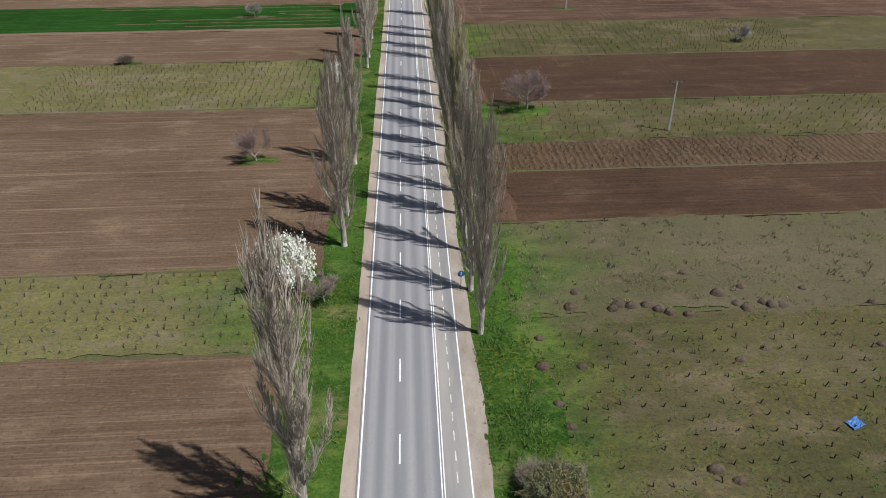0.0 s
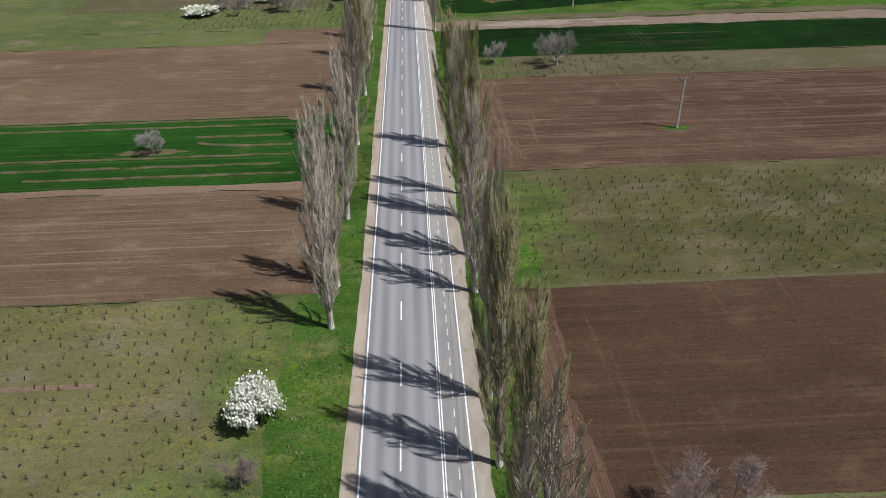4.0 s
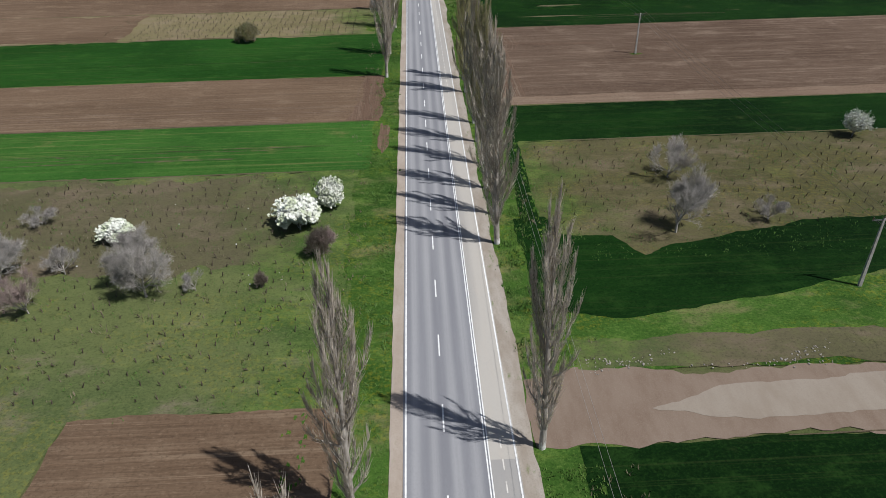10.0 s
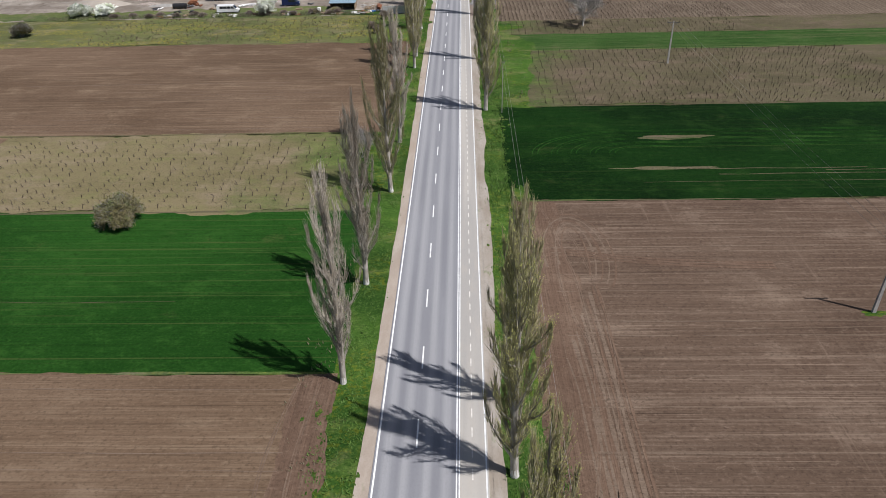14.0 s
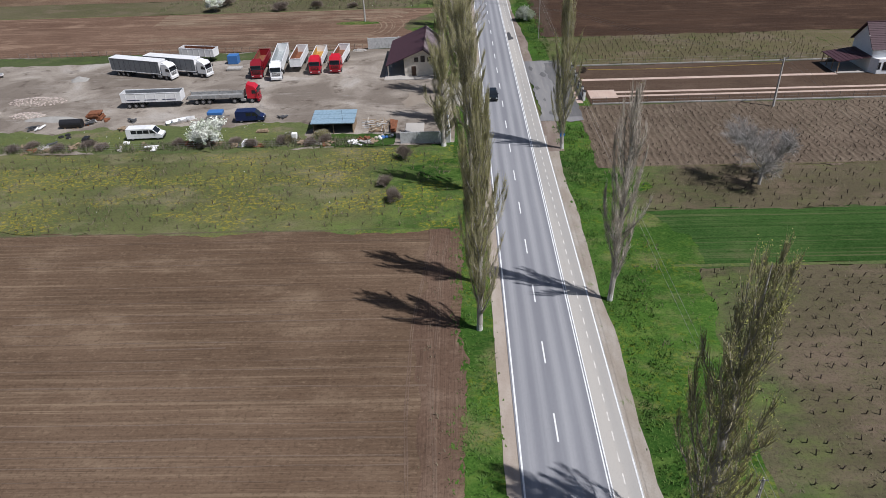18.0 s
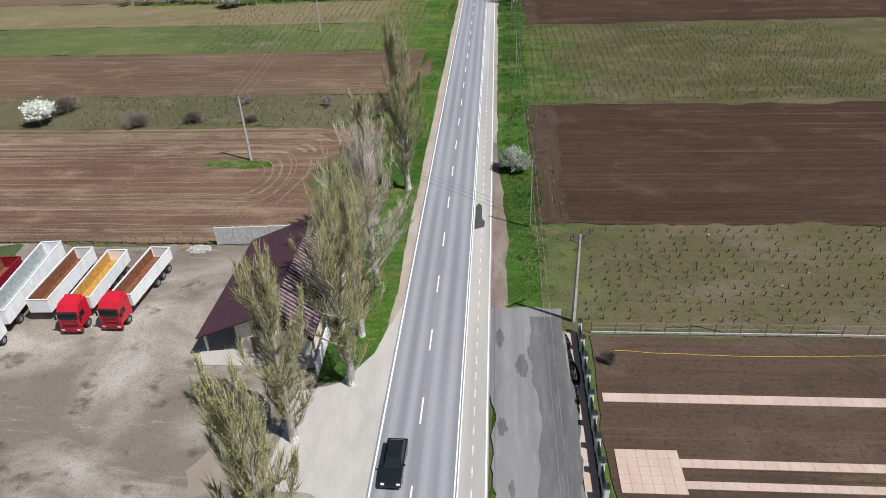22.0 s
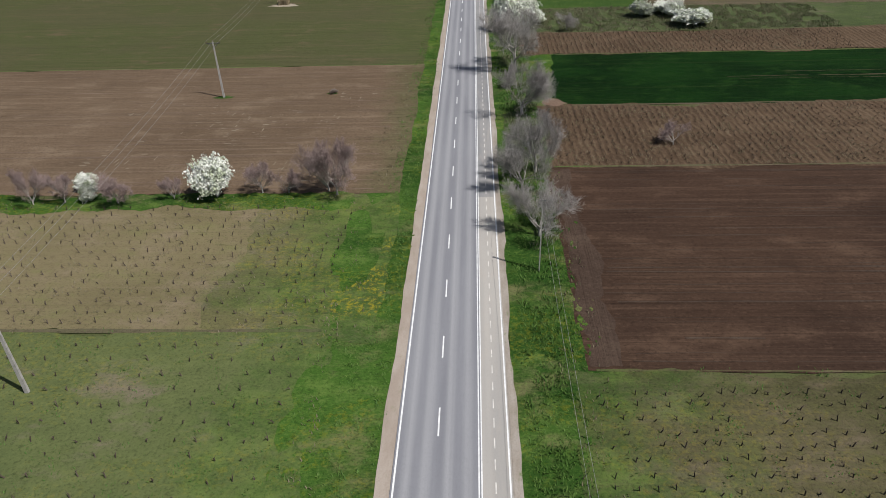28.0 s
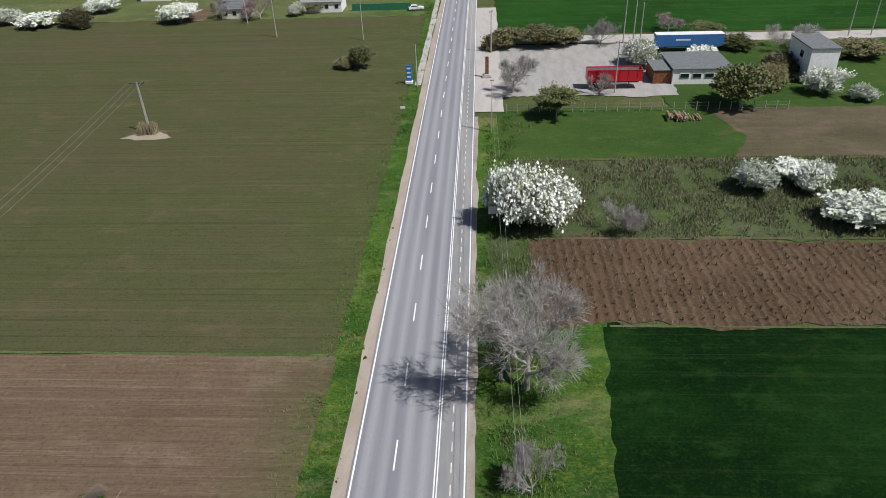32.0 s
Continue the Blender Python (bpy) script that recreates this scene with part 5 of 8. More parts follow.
def spreading(seed, height, radius, flower=None, stems=1, dense=1.0, leaf_size=0.12, per_twig=3):
    """A small round-crowned tree or shrub: trunk, forking limbs, fine twigs, and blossom or leaves."""
    rnd = random.Random(seed)
    boles, limbs, twigs, crown = [], Geo(), Geo(), Geo()
    tips = []

    def grow(p, d, length, r, level):
        bends = 2
        for s in range(bends):
            q = p + d * length / bends
            r1 = r * 0.78
            (boles[-1] if level == 0 else limbs).tube(p, q, r, r1, 6 if level < 2 else 4)
            p, r = q, r1
            d = (d + Vector((rnd.uniform(-0.18, 0.18), rnd.uniform(-0.18, 0.18), rnd.uniform(-0.05, 0.12)))).normalized()
            if level >= 1:
                tips.append((p, d, level))
        if level >= 3:
            return
        kids = (5, 4, 4)[level] if level else max(4, int(6 / stems))
        for k in range(kids):
            a = k * 2 * math.pi / kids + rnd.uniform(-0.6, 0.6)
            side = d.orthogonal().normalized()
            side = (Matrix.Rotation(a, 3, d) @ side)
            e = (d * rnd.uniform(0.35, 0.9) + side * rnd.uniform(0.45, 0.95) + Vector((0, 0, 0.3 if level else 0.45))).normalized()
            grow(p - d * length * rnd.uniform(0, 0.3), e, length * rnd.uniform(0.48, 0.95), r * 0.62, level + 1)

    for s in range(stems):
        lean = 0.05 if stems == 1 else 0.55
        boles.append(Geo())
        grow(Vector((rnd.uniform(-0.1, 0.1), rnd.uniform(-0.1, 0.1), -0.1)), upright(rnd, lean), 0.3 if stems == 1 else 0.22, 0.021 if stems == 1 else 0.011, 0)
    count = max(2, int((15 if stems == 1 else 9) * dense))
    heart = Vector((0, 0, 0.28 if stems == 1 else 0.02))
    for p, d, level in tips:
        out = (p - heart).normalized()
        for s in range(count):
            e = (d * 0.65 + out * 0.35 + Vector((rnd.uniform(-1, 1), rnd.uniform(-1, 1), rnd.uniform(-0.45, 1.0))) * 0.55).normalized()
            q = p + e * rnd.uniform(0.05, 0.19)
            bend = q + (e * 0.6 + Vector((rnd.uniform(-1, 1), rnd.uniform(-1, 1), rnd.uniform(-0.4, 0.8)))) * 0.06
            twigs.twig(p, q, 0.0027)
            twigs.twig(p.lerp(q, 0.5), bend, 0.002)
            if flower:
                for m in range(per_twig):
                    c = p.lerp(q, rnd.uniform(0.3, 1.15)) + Vector((rnd.uniform(-0.03, 0.03), rnd.uniform(-0.03, 0.03), rnd.uniform(-0.03, 0.03)))
                    w = leaf_size * rnd.uniform(0.5, 1.1) / radius * 0.55
                    u = Vector((rnd.uniform(-1, 1), rnd.uniform(-1, 1), rnd.uniform(-1, 1))).normalized() * w
                    v = u.orthogonal().normalized() * w
                    crown.add([c - u, c + v, c + u, c - v * 0.8], [(0, 1, 2), (0, 2, 3)])
    allv = [v for g in (limbs, twigs) for v in g.v]
    top = max(v[2] for v in allv)
    wide = sorted(math.hypot(v[0], v[1]) for v in allv)[int(len(allv) * 0.96)]
    for g in (*boles, limbs, twigs, crown):
        g.v = [(x / wide * radius, y / wide * radius, z / top * height) for x, y, z in g.v]
    return boles, limbs, twigs, crown


def airy(seed, height, radius, clear):
    """A bare broad-crowned tree: short trunk, long arching limbs, side branches off each bend and fine twigs at their ends."""
    rnd = random.Random(seed)
    bole, limbs, twigs = Geo(), Geo(), Geo()

    def turned(d, spread):
        side = Matrix.Rotation(rnd.uniform(0, 6.28), 3, d) @ d.orthogonal().normalized()
        return (d + side * spread).normalized()

    def fine(p, d, n, far):
        for k in range(n):
            e = (turned(d, rnd.uniform(0.4, 1.1)) + Vector((0, 0, 0.15))).normalized()
            q = p + e * far * rnd.uniform(0.5, 1.1)
            twigs.twig(p, q, 0.0017)
            for m in range(2):
                a = p.lerp(q, rnd.uniform(0.3, 0.85))
                twigs.twig(a, a + turned(e, rnd.uniform(0.5, 1.0)) * far * rnd.uniform(0.3, 0.6), 0.0013)

    def arm(p, d, length, r, level):
        steps = (5, 4, 3)[level]
        for s in range(steps):
            q = p + d * length / steps
            r1 = r * 0.78
            limbs.tube(p, q, r, r1, (6, 4, 3)[level])
            p, r = q, r1
            bow = 0.1 if level == 0 else 0.04
            d = (d + Vector((rnd.uniform(-0.2, 0.2), rnd.uniform(-0.2, 0.2), rnd.uniform(-0.08, 0.14) + bow))).normalized()
            if p.z < 0.15:
                continue
            last = s == steps - 1
            if level < 2:
                for k in range(2 if last or level else 1 + (s > 1)):
                    arm(p, turned(d, rnd.uniform(0.5, 1.0)), length * rnd.uniform(0.42, 0.68) * (1 - 0.09 * s), r * 0.66, level + 1)
            if level:
                fine(p, d, 2, 0.11)
        fine(p, d, 3, 0.12)

    p, d, r = Vector((0, 0, -0.02)), Vector((0, 0, 1)), 0.026
    for s in range(4):
        q = p + d * clear
        bole.tube(p, q, r, r * 0.9, 7)
        p, r = q, r * 0.9
        d = (d + Vector((rnd.uniform(-0.1, 0.1), rnd.uniform(-0.1, 0.1), 0))).normalized()
        if s:
            for k in range(2 if s < 3 else 3):
                a = rnd.uniform(0, 6.28)
                up = rnd.uniform(0.45, 0.9) + 0.35 * (s == 3) * (k == 0)
                arm(p, Vector((math.cos(a), math.sin(a), up)).normalized(), rnd.uniform(0.4, 0.6), r * 0.66, 0)
    allv = limbs.v + twigs.v
    top = max(v[2] for v in allv)
    wide = sorted(math.hypot(v[0], v[1]) for v in allv)[int(len(allv) * 0.95)]
    for g in (bole, limbs, twigs):
        g.v = [(x / wide * radius, y / wide * radius, z / top * height) for x, y, z in g.v]
    return [bole], limbs, twigs, Geo()


def plant(name, label, category, seed, height, radius, bark, twig_mat, flower=None, flower_name="blossom", **more):
    if flower or more.get("stems", 1) > 1:
        boles, limbs, twigs, crown = spreading(seed, height, radius, flower, **more)
    else:
        boles, limbs, twigs, crown = airy(seed, height, radius, (0.035, 0.085, 0.06)[seed % 3])
    t = thing(name, label, category)
    for bole in boles:
        part("trunk" if len(boles) == 1 else "stem", bole, bark, t, smooth=True)
    part("branchwork", limbs, bark if more.get("stems", 1) == 1 else twig_mat, t)
    part("crown", twigs, twig_mat, t)
    if flower:
        part(flower_name, crown, flower, t)
    return t


def spot(x, y, scale=(1, 1, 1), turn=0.0, z=0.05):
    return Matrix.Translation((x, y * ALONG, z)) @ Matrix.Rotation(turn, 4, "Z") @ Matrix.Diagonal((*scale, 1))


PLANT_KINDS = {
    "bare": ("fruit_tree", "bare grey spreading tree without leaves", "tree", M["bark"], M["twig"], None, "", {}),
    "bare_purple": ("fruit_tree", "bare reddish-grey spreading tree", "tree", M["bark"], M["twig_purple"], None, "", {}),
    "white": ("blossoming_tree", "small tree covered in white blossom", "tree", M["bark"], M["twig"], M["blossom"], "blossom", {"leaf_size": 0.09, "per_twig": 5, "dense": 0.62, "stems": 3}),
    "shrub": ("shrub", "bare brownish many-stemmed shrub", "shrub", M["twig_dark"], M["twig_dark"], None, "", {"stems": 6, "dense": 0.45}),
    "bush": ("bush", "dense dull green bush", "bush", M["bark"], M["twig"], M["leaf_brown"], "foliage", {"stems": 5, "leaf_size": 0.07, "per_twig": 4}),
    "leafy": ("leafy_tree", "round dark green leafy tree", "tree", M["bark"], M["twig"], M["leaf"], "foliage", {"leaf_size": 0.1, "per_twig": 4}),
    "leafy_brown": ("hedge_bush", "tall brownish green hedge bush", "bush", M["bark"], M["twig"], M["leaf_brown"], "foliage", {"stems": 4, "leaf_size": 0.1, "per_twig": 5}),
}
PLANT_SPOTS = {
    "bare": PLANTS_BARE, "bare_purple": PLANTS_BARE_PURPLE, "white": PLANTS_WHITE, "shrub": PLANTS_SHRUB,
    "bush": PLANTS_BUSH, "leafy": PLANTS_LEAFY, "leafy_brown": PLANTS_LEAFY_BROWN,
}
for kind, (name, label, category, bark, twig_mat, flower, flower_name, more) in PLANT_KINDS.items():
    protos = {False: [], True: []}
    for n, (x, y, h, r) in enumerate(PLANT_SPOTS[kind]):
        turn = (n * 2.4) % 6.28
        low = kind == "white" and h < 5
        pool = protos[low]
        if len(pool) < 3:
            extra = {**more, "leaf_size": 0.15, "per_twig": 7} if low else more
            t = plant(name, label, category, 40 + len(pool), 4.0, 2.4, bark, twig_mat, flower, flower_name, **extra)
            pool.append(t)
        else:
            t = copy_thing(pool[n % 3], Matrix.Identity(4))
        t.matrix_basis = spot(x, y, (r / 2.4, r / 2.4, h / 4.0), turn)

# poplars lining the road: y along the road, height, kind (0 bare, 1 budding)
POPLARS_RIGHT = [
    (49.3, 27, 0), (56.3, 25, 0), (64, 26, 0), (72.5, 27, 1), (78.6, 25, 0), (86, 24, 0), (93, 26, 0), (100.4, 26, 0), (108.1, 25, 1),
    (115.2, 27, 1), (122, 26, 0), (137.2, 25, 0), (144.2, 26, 1), (152.4, 27, 1), (158.7, 26, 0), (173.6, 23, 1), (239, 26, 0),
    (268.9, 25, 0), (275.5, 26, 0), (282.6, 26, 0), (289.9, 27, 1), (297.7, 26, 0), (305.1, 25, 1), (319.5, 25, 1), (327, 24, 1),
    (393.8, 28, 1), (421.3, 27, 0), (458, 27, 1),
]
POPLARS_LEFT = [
    (30, 29, 0), (66, 25, 0), (73.2, 24, 0), (88, 25, 0), (132.4, 26, 0), (139.3, 24, 0), (153.4, 25, 0), (175.7, 25, 0),
    (197.4, 25, 1), (219.1, 25, 0), (233.8, 25, 0), (329.3, 25, 0), (344.2, 24, 0), (365, 26, 1), (381, 24, 0), (417, 26, 1), (424.8, 26, 1),
    (445.6, 25, 1), (460, 18.5, 1), (468, 24, 1), (482, 21, 1), (488.4, 23, 2), (495, 22, 2), (503.5, 21.5, 3), (511.5, 22, 1), (525.3, 26, 1),
]
kinds = [poplar(5 + k, 25, b) for k, b in enumerate((0.06, 0.2, 0.1))] + [poplar(8, 25, 0.6, 1.0), poplar(23, 25, 0.75, 1.08), poplar(11, 25, 0.55, 1.35, 0.8), poplar(12, 25, 0.1, 1.8, 0.75)]
used = set()
for side, rows in ((1, POPLARS_RIGHT), (-1, POPLARS_LEFT)):
    for n, (y, h, k) in enumerate(rows):
        src = (kinds[n % 3], kinds[3 + n % 2], kinds[5], kinds[6])[k]
        x = 8.7 if side > 0 else -7.7 + 1.1 * (y > 350)
        if 450 < y < 515 and side < 0:
            x = {460: -11.3, 468: -7.4, 482: -11.2, 511.5: -9.6}.get(y, -7.6)
        rnd = random.Random(n * 3 + side)
        wide = 1.2 if y == 30 else 1.3 if k == 3 else 1.12 if k == 2 else (1.3 if y > 510 else 1.2) if side < 0 and y > 455 and k == 1 else 1.12 if y == 393.8 else (0.82 if k == 1 else 0.82) + 0.24 * rnd.random()
        m = spot(x + rnd.uniform(-0.25, 0.25), y, (wide, wide, h / 25), rnd.uniform(0, 6))
        if src in used:
            t = copy_thing(src, Matrix.Identity(4))
        else:
            t = src
            used.add(src)
        t.matrix_basis = m
        label = ("tall narrow bare poplar with grey upswept branches", "tall narrow poplar just breaking into yellow-green bud",
                 "broad tall poplar in yellow-green bud beside the yard", "broad bare grey poplar with spreading branches")[k]
        tagged(t, label, "tree", "poplars along the road")

# ---- vines, grass tufts and weeds ----
def vines(x0, x1, y0, y1, dx, dy, seed, tall=0.5, stray=0.3, kept=0.86, arms=0.36):
    rnd = random.Random(seed)
    g = Geo()
    y = y0
    while y < y1:
        x = x0
        while x < x1:
            if rnd.random() < kept:
                p = Vector((x + rnd.uniform(-stray, stray), y + rnd.uniform(-0.3, 0.3), 0.03))
                h = tall * rnd.uniform(0.55, 1.1)
                q = p + Vector((rnd.uniform(-0.18, 0.18), rnd.uniform(-0.18, 0.18), h))
                g.tube(p, q, 0.065, 0.05, 3)
                for k in range(rnd.randint(2, 5)):
                    a, far = rnd.uniform(0, 6.28), rnd.uniform(0.12, arms)
                    g.twig(q - Vector((0, 0, rnd.uniform(0, 0.2))), q + Vector((math.cos(a) * far, math.sin(a) * far, rnd.uniform(-0.1, 0.35))), 0.026)
            x += dx
        y += dy
    return tagged(part("grapevines", g, M["vine_wood"]), "rows of low dark pruned vine stocks", "grapevines", "", "stuff")


VINE_ROWS = [
    (16, 75, 26, 50, 1.9), (15, 70, 85, 93, 1.25), (17, 95, 95, 110, 2.2), (17, 100, 139, 163, 1.9), (18, 75, 271, 296, 2.3), (20.5, 95, 396, 426, 1.6),
] + [
    (17, 75, 439.5, 450, 1.8), (15, 80, 452, 474, 1.2), (17, 75, 498, 515, 1.6), (15, 90, 558, 606, 1.6), (16, 85, 649.5, 670, 1.2),
    (15, 90, 700.5, 714.5, 1.2), (-52, -16, 49, 61, 1.7), (-75, -14, 112, 137, 1.6), (-60, -13, 246, 288, 2.0), (-75, -18, 361, 383.5, 1.9),
    (-75, -14, 548, 561, 2.2), (-70, -14, 591, 612, 2.2), (-75, -14, 615, 639, 1.9), (20, 50, 204.5, 216, 2.6), (-95, -12, 437, 457, 2.6),
]
for n, (x0, x1, y0, y1, d) in enumerate(VINE_ROWS):
    rows = x0 > 0 and d < 1.3
    vines(x0, x1, y0, y1, 1.15 if rows else d, d * (0.8 if rows else 0.85), 300 + n, 0.45 if rows else 0.6, 0.18 if rows else 0.3, 0.5 if rows else 0.8, 0.6 if rows else 0.55)


def tufts(name, label, mat, count, x0, x1, y0, y1, h, seed, spread=0.25, blades=4):
    rnd = random.Random(seed)
    g = Geo()
    for n in range(count):
        x, y = rnd.uniform(x0, x1), rnd.uniform(y0, y1)
        if noise.noise((x * 0.35, y * 0.2, seed)) < -0.1 or (466 < y < 501 and abs(x) < 16) or (x > 0 and (237 < y < 248 or (166 < y < 203 and x > 10.4) or (320 < y < 394 and x > 11.5) or (y > 497 and y < 528 and x < 10))):
            continue
        s = rnd.uniform(0.6, 1.4)
        for k in range(blades):
            a = rnd.uniform(0, 6.28)
            c, e = math.cos(a), math.sin(a)
            w = 0.05 * s
            b = Vector((x + rnd.uniform(-spread, spread), y + rnd.uniform(-spread, spread), 0.02))
            g.add([b + Vector((-e * w, c * w, 0)), b + Vector((e * w, -c * w, 0)), b + Vector((c * 0.18 * s, e * 0.18 * s, h * s))], [(0, 1, 2)])
    return tagged(part(name, g, mat), label, "grass", "", "stuff")


tufts("grass_tufts", "uneven green grass tufts on the verge", M["blade"], 10000, -10.0, -5.2, 20, 840, 0.2, 1)
tufts("grass_tufts", "uneven green grass tufts on the verge", M["blade"], 13000, 8.2, 13.5, 20, 754, 0.22, 2)
tufts("dry_weeds", "sparse dry weeds in fallow grass", M["weed"], 500, 14, 70, 52, 70, 0.4, 3, 0.4, 6)
tufts("dry_weeds", "sparse dry weeds in fallow grass", M["weed"], 900, 14, 90, 716, 737, 0.7, 4, 0.5, 7)
tufts("dry_weeds", "sparse dry weeds in fallow grass", M["weed"], 500, -75, -12, 246, 289, 0.4, 5, 0.4, 6)
tufts("dry_weeds", "sparse dry weeds in fallow grass", M["weed"], 300, 14, 70, 205, 216, 0.4, 6, 0.4, 6)

tufts("verge_herbs", "clumps of leafy green herbs on the verge", M["herb"], 3600, -9.0, -5.4, 20, 840, 0.2, 11, 0.45, 9)
tufts("verge_herbs", "clumps of leafy green herbs on the verge", M["herb"], 7000, 8.3, 13.6, 20, 754, 0.36, 12, 0.5, 9)
tufts("dry_weeds", "dry weeds along the field edges", M["weed"], 1500, 12, 16.5, 20, 754, 0.35, 13, 0.5, 6)
tufts("dry_weeds", "dry weeds along the field edges", M["weed"], 1100, -13, -9, 20, 690, 0.3, 14, 0.5, 6)
tufts("brushwood", "dense thicket of grey-green brush and dead stems", M["brush"], 16000, 12, 95, 716, 737, 0.38, 21, 0.7, 7)
tufts("brushwood", "brown brush under roadside trees", M["brush"], 1300, 9.5, 14.6, 628, 715, 0.5, 25, 0.6, 6)
tufts("dry_weeds", "tall dry grass round a pole foot", M["dry_grass"], 300, -55.6, -52.8, 747.6, 749.0, 1.7, 27, 0.35, 8)
tufts("brushwood", "low thicket of brush along the yard edge", M["brush"], 2400, -118, -21, 460.4, 463.2, 0.6, 22, 0.5, 7)
tufts("dry_weeds", "low weeds scattered through the meadow", M["weed"], 1500, -100, -10, 437, 459, 0.35, 23, 0.4, 5)
tufts("dry_weeds", "low weeds scattered through old vines", M["brush"], 700, -100, -14, 548, 562, 0.6, 24, 0.5, 6)

# low weeds among the vines and in the meadows
WEEDY = {"vine_grey": "weed", "vine_fallow": "herb", "vine_brown": "weed", "vine_green": "herb", "vine_mix": "weed", "vine_tan": "weed", "vine_yellow": "herb", "meadow": "herb", "meadow_grey": "brush", "meadow_yellow": "herb", "scrub": "brush"}
for n, (side, name, mat, label, y0, y1, edge) in enumerate(STRIPS):
    if mat in WEEDY and y1 > 0:
        a, b = (edge, 85) if side > 0 else (-85, -edge)
        count = int((y1 - max(y0, 20)) * (130 if mat == "vine_brown" else 60))
        tufts("low_weeds", "low scattered weeds on open ground", M[WEEDY[mat]], count, a, b, max(y0, 20), y1, 0.2, 500 + n, 0.5, 4)

# ---- poles and cables ----
M["white_render"] = plain("white_render", (0.82, 0.83, 0.84, 1), 0.8, 0, 0.05)
M["paver_bed"] = gravel_material("pink_paving", (0.42, 0.32, 0.28, 1), (0.48, 0.38, 0.34, 1), (0.36, 0.27, 0.24, 1))
def side(g, outline, y0, y1):
    """An outline in (x, z), anticlockwise seen from -y, drawn out from y0 to y1."""
    n = len(outline)
    vs = [(x, y0, z) for x, z in outline] + [(x, y1, z) for x, z in outline]
    fs = [(i, (i + 1) % n, n + (i + 1) % n, n + i)[::-1] for i in range(n)]
    return g.add(vs, fs + [tuple(range(n)), tuple(range(n, 2 * n))[::-1]])


Geo.side = side


def power_pole(label, height=9.2):
    """A tapered concrete pole with a V-braced steel crossarm and three insulators."""
    t = thing("power_pole", label, "utility pole")
    shaft = Geo()
    shaft.add([(sx * r, sy * r * 0.8, z) for z, r in ((-0.2, 0.2), (height, 0.11)) for sx, sy in ((-1, -1), (1, -1), (1, 1), (-1, 1))],
              [(0, 1, 5, 4), (1, 2, 6, 5), (2, 3, 7, 6), (3, 0, 4, 7), (4, 5, 6, 7)])
    part("shaft", shaft, M["concrete"], t)
    arm = part("crossarm", Geo().box((0, 0, height - 0.25), (2.7, 0.12, 0.12), 0.01), M["steel"], t)
    for s in (-1, 1):
        part("brace", Geo().tube((0, 0.09, height - 1.1), (s * 0.95, 0.09, height - 0.3), 0.04, 0.04, 5), M["steel"], arm)
    for x in (-1.25, 0.0, 1.25):
        part("insulator", Geo().tube((x, 0, height - 0.2), (x, 0, height + 0.18), 0.07, 0.05, 7, True), M["ceramic"], arm)
    return t


def lattice_pole(height=9.7):
    """A concrete pole with rungs between two legs."""
    t = thing("street_pole", "slim concrete pole with open rungs beside the verge", "utility pole")
    for s in (-1, 1):
        part("leg", Geo().tube((0, s * 0.2, -0.2), (0, s * 0.1, height), 0.075, 0.055, 4, True), M["concrete"], t)
    for k in range(12):
        z = 0.9 + k * 0.7
        w = 0.2 - 0.1 * z / height
        part("rung", Geo().box((0, 0, z), (0.1, 2 * w, 0.16), 0.01), M["concrete"], t)
    part("crossarm", Geo().box((0, 0, height - 0.2), (0.7, 0.08, 0.08), 0.01), M["steel"], t)
    return t


HV_RIGHT = [(48.5, 97), (48.9, 177.8), (49.9, 257.9), (49.9, 338.8), (50.0, 417), (50.3, 472.5)]
HV_LEFT = [(15.5, 497.6), (-34.4, 534.5), (-40.8, 605.6), (-47.3, 678), (-54.3, 748.9)]
pole_a = power_pole("weathered concrete power pole with a braced crossarm in a field")
line_places = HV_RIGHT + HV_LEFT
for n, (x, y) in enumerate(line_places):
    t = pole_a if n == 0 else copy_thing(pole_a, Matrix.Identity(4))
    t.matrix_basis = spot(x, y, (1, 1, 1.22 if 490 < y < 700 else 1.05 if y > 700 else 1), 0.0 if n < 5 else (0.6 if n < 8 else 0.1))
    tagged(t, group="power line poles")
LOW = [(10.6, 98), (11.0, 221.8), (11.7, 392.7), (11.6, 515.4), (11.05, 570.7), (11.1, 623.8), (9.5, 747.5)]
pole_b = lattice_pole()
for n, (x, y) in enumerate(LOW):
    t = pole_b if n == 0 else copy_thing(pole_b, Matrix.Identity(4))
    t.matrix_basis = spot(x, y)
    tagged(t, group="roadside poles")


def cable(a, b, sag, r=0.013):
    g = Geo()
    pts = []
    for k in range(13):
        u = k / 12
        p = Vector(a).lerp(Vector(b), u)
        p.z -= sag * 4 * u * (1 - u)
        pts.append(p)
    for p in pts:
        g.v += [(p.x + r, p.y, p.z), (p.x - r * 0.5, p.y, p.z + r), (p.x - r * 0.5, p.y, p.z - r)]
    g.f = [(k * 3 + i, k * 3 + (i + 1) % 3, k * 3 + 3 + (i + 1) % 3, k * 3 + 3 + i) for k in range(12) for i in range(3)]
    return tagged(part("overhead_cable", g, M["wire"]), "thin overhead cable between poles", "cable")


def line_top(y):
    """Height of the insulators on the pole at y."""
    return 11.4 if 490 < y < 700 else 9.85 if y > 700 else 9.4


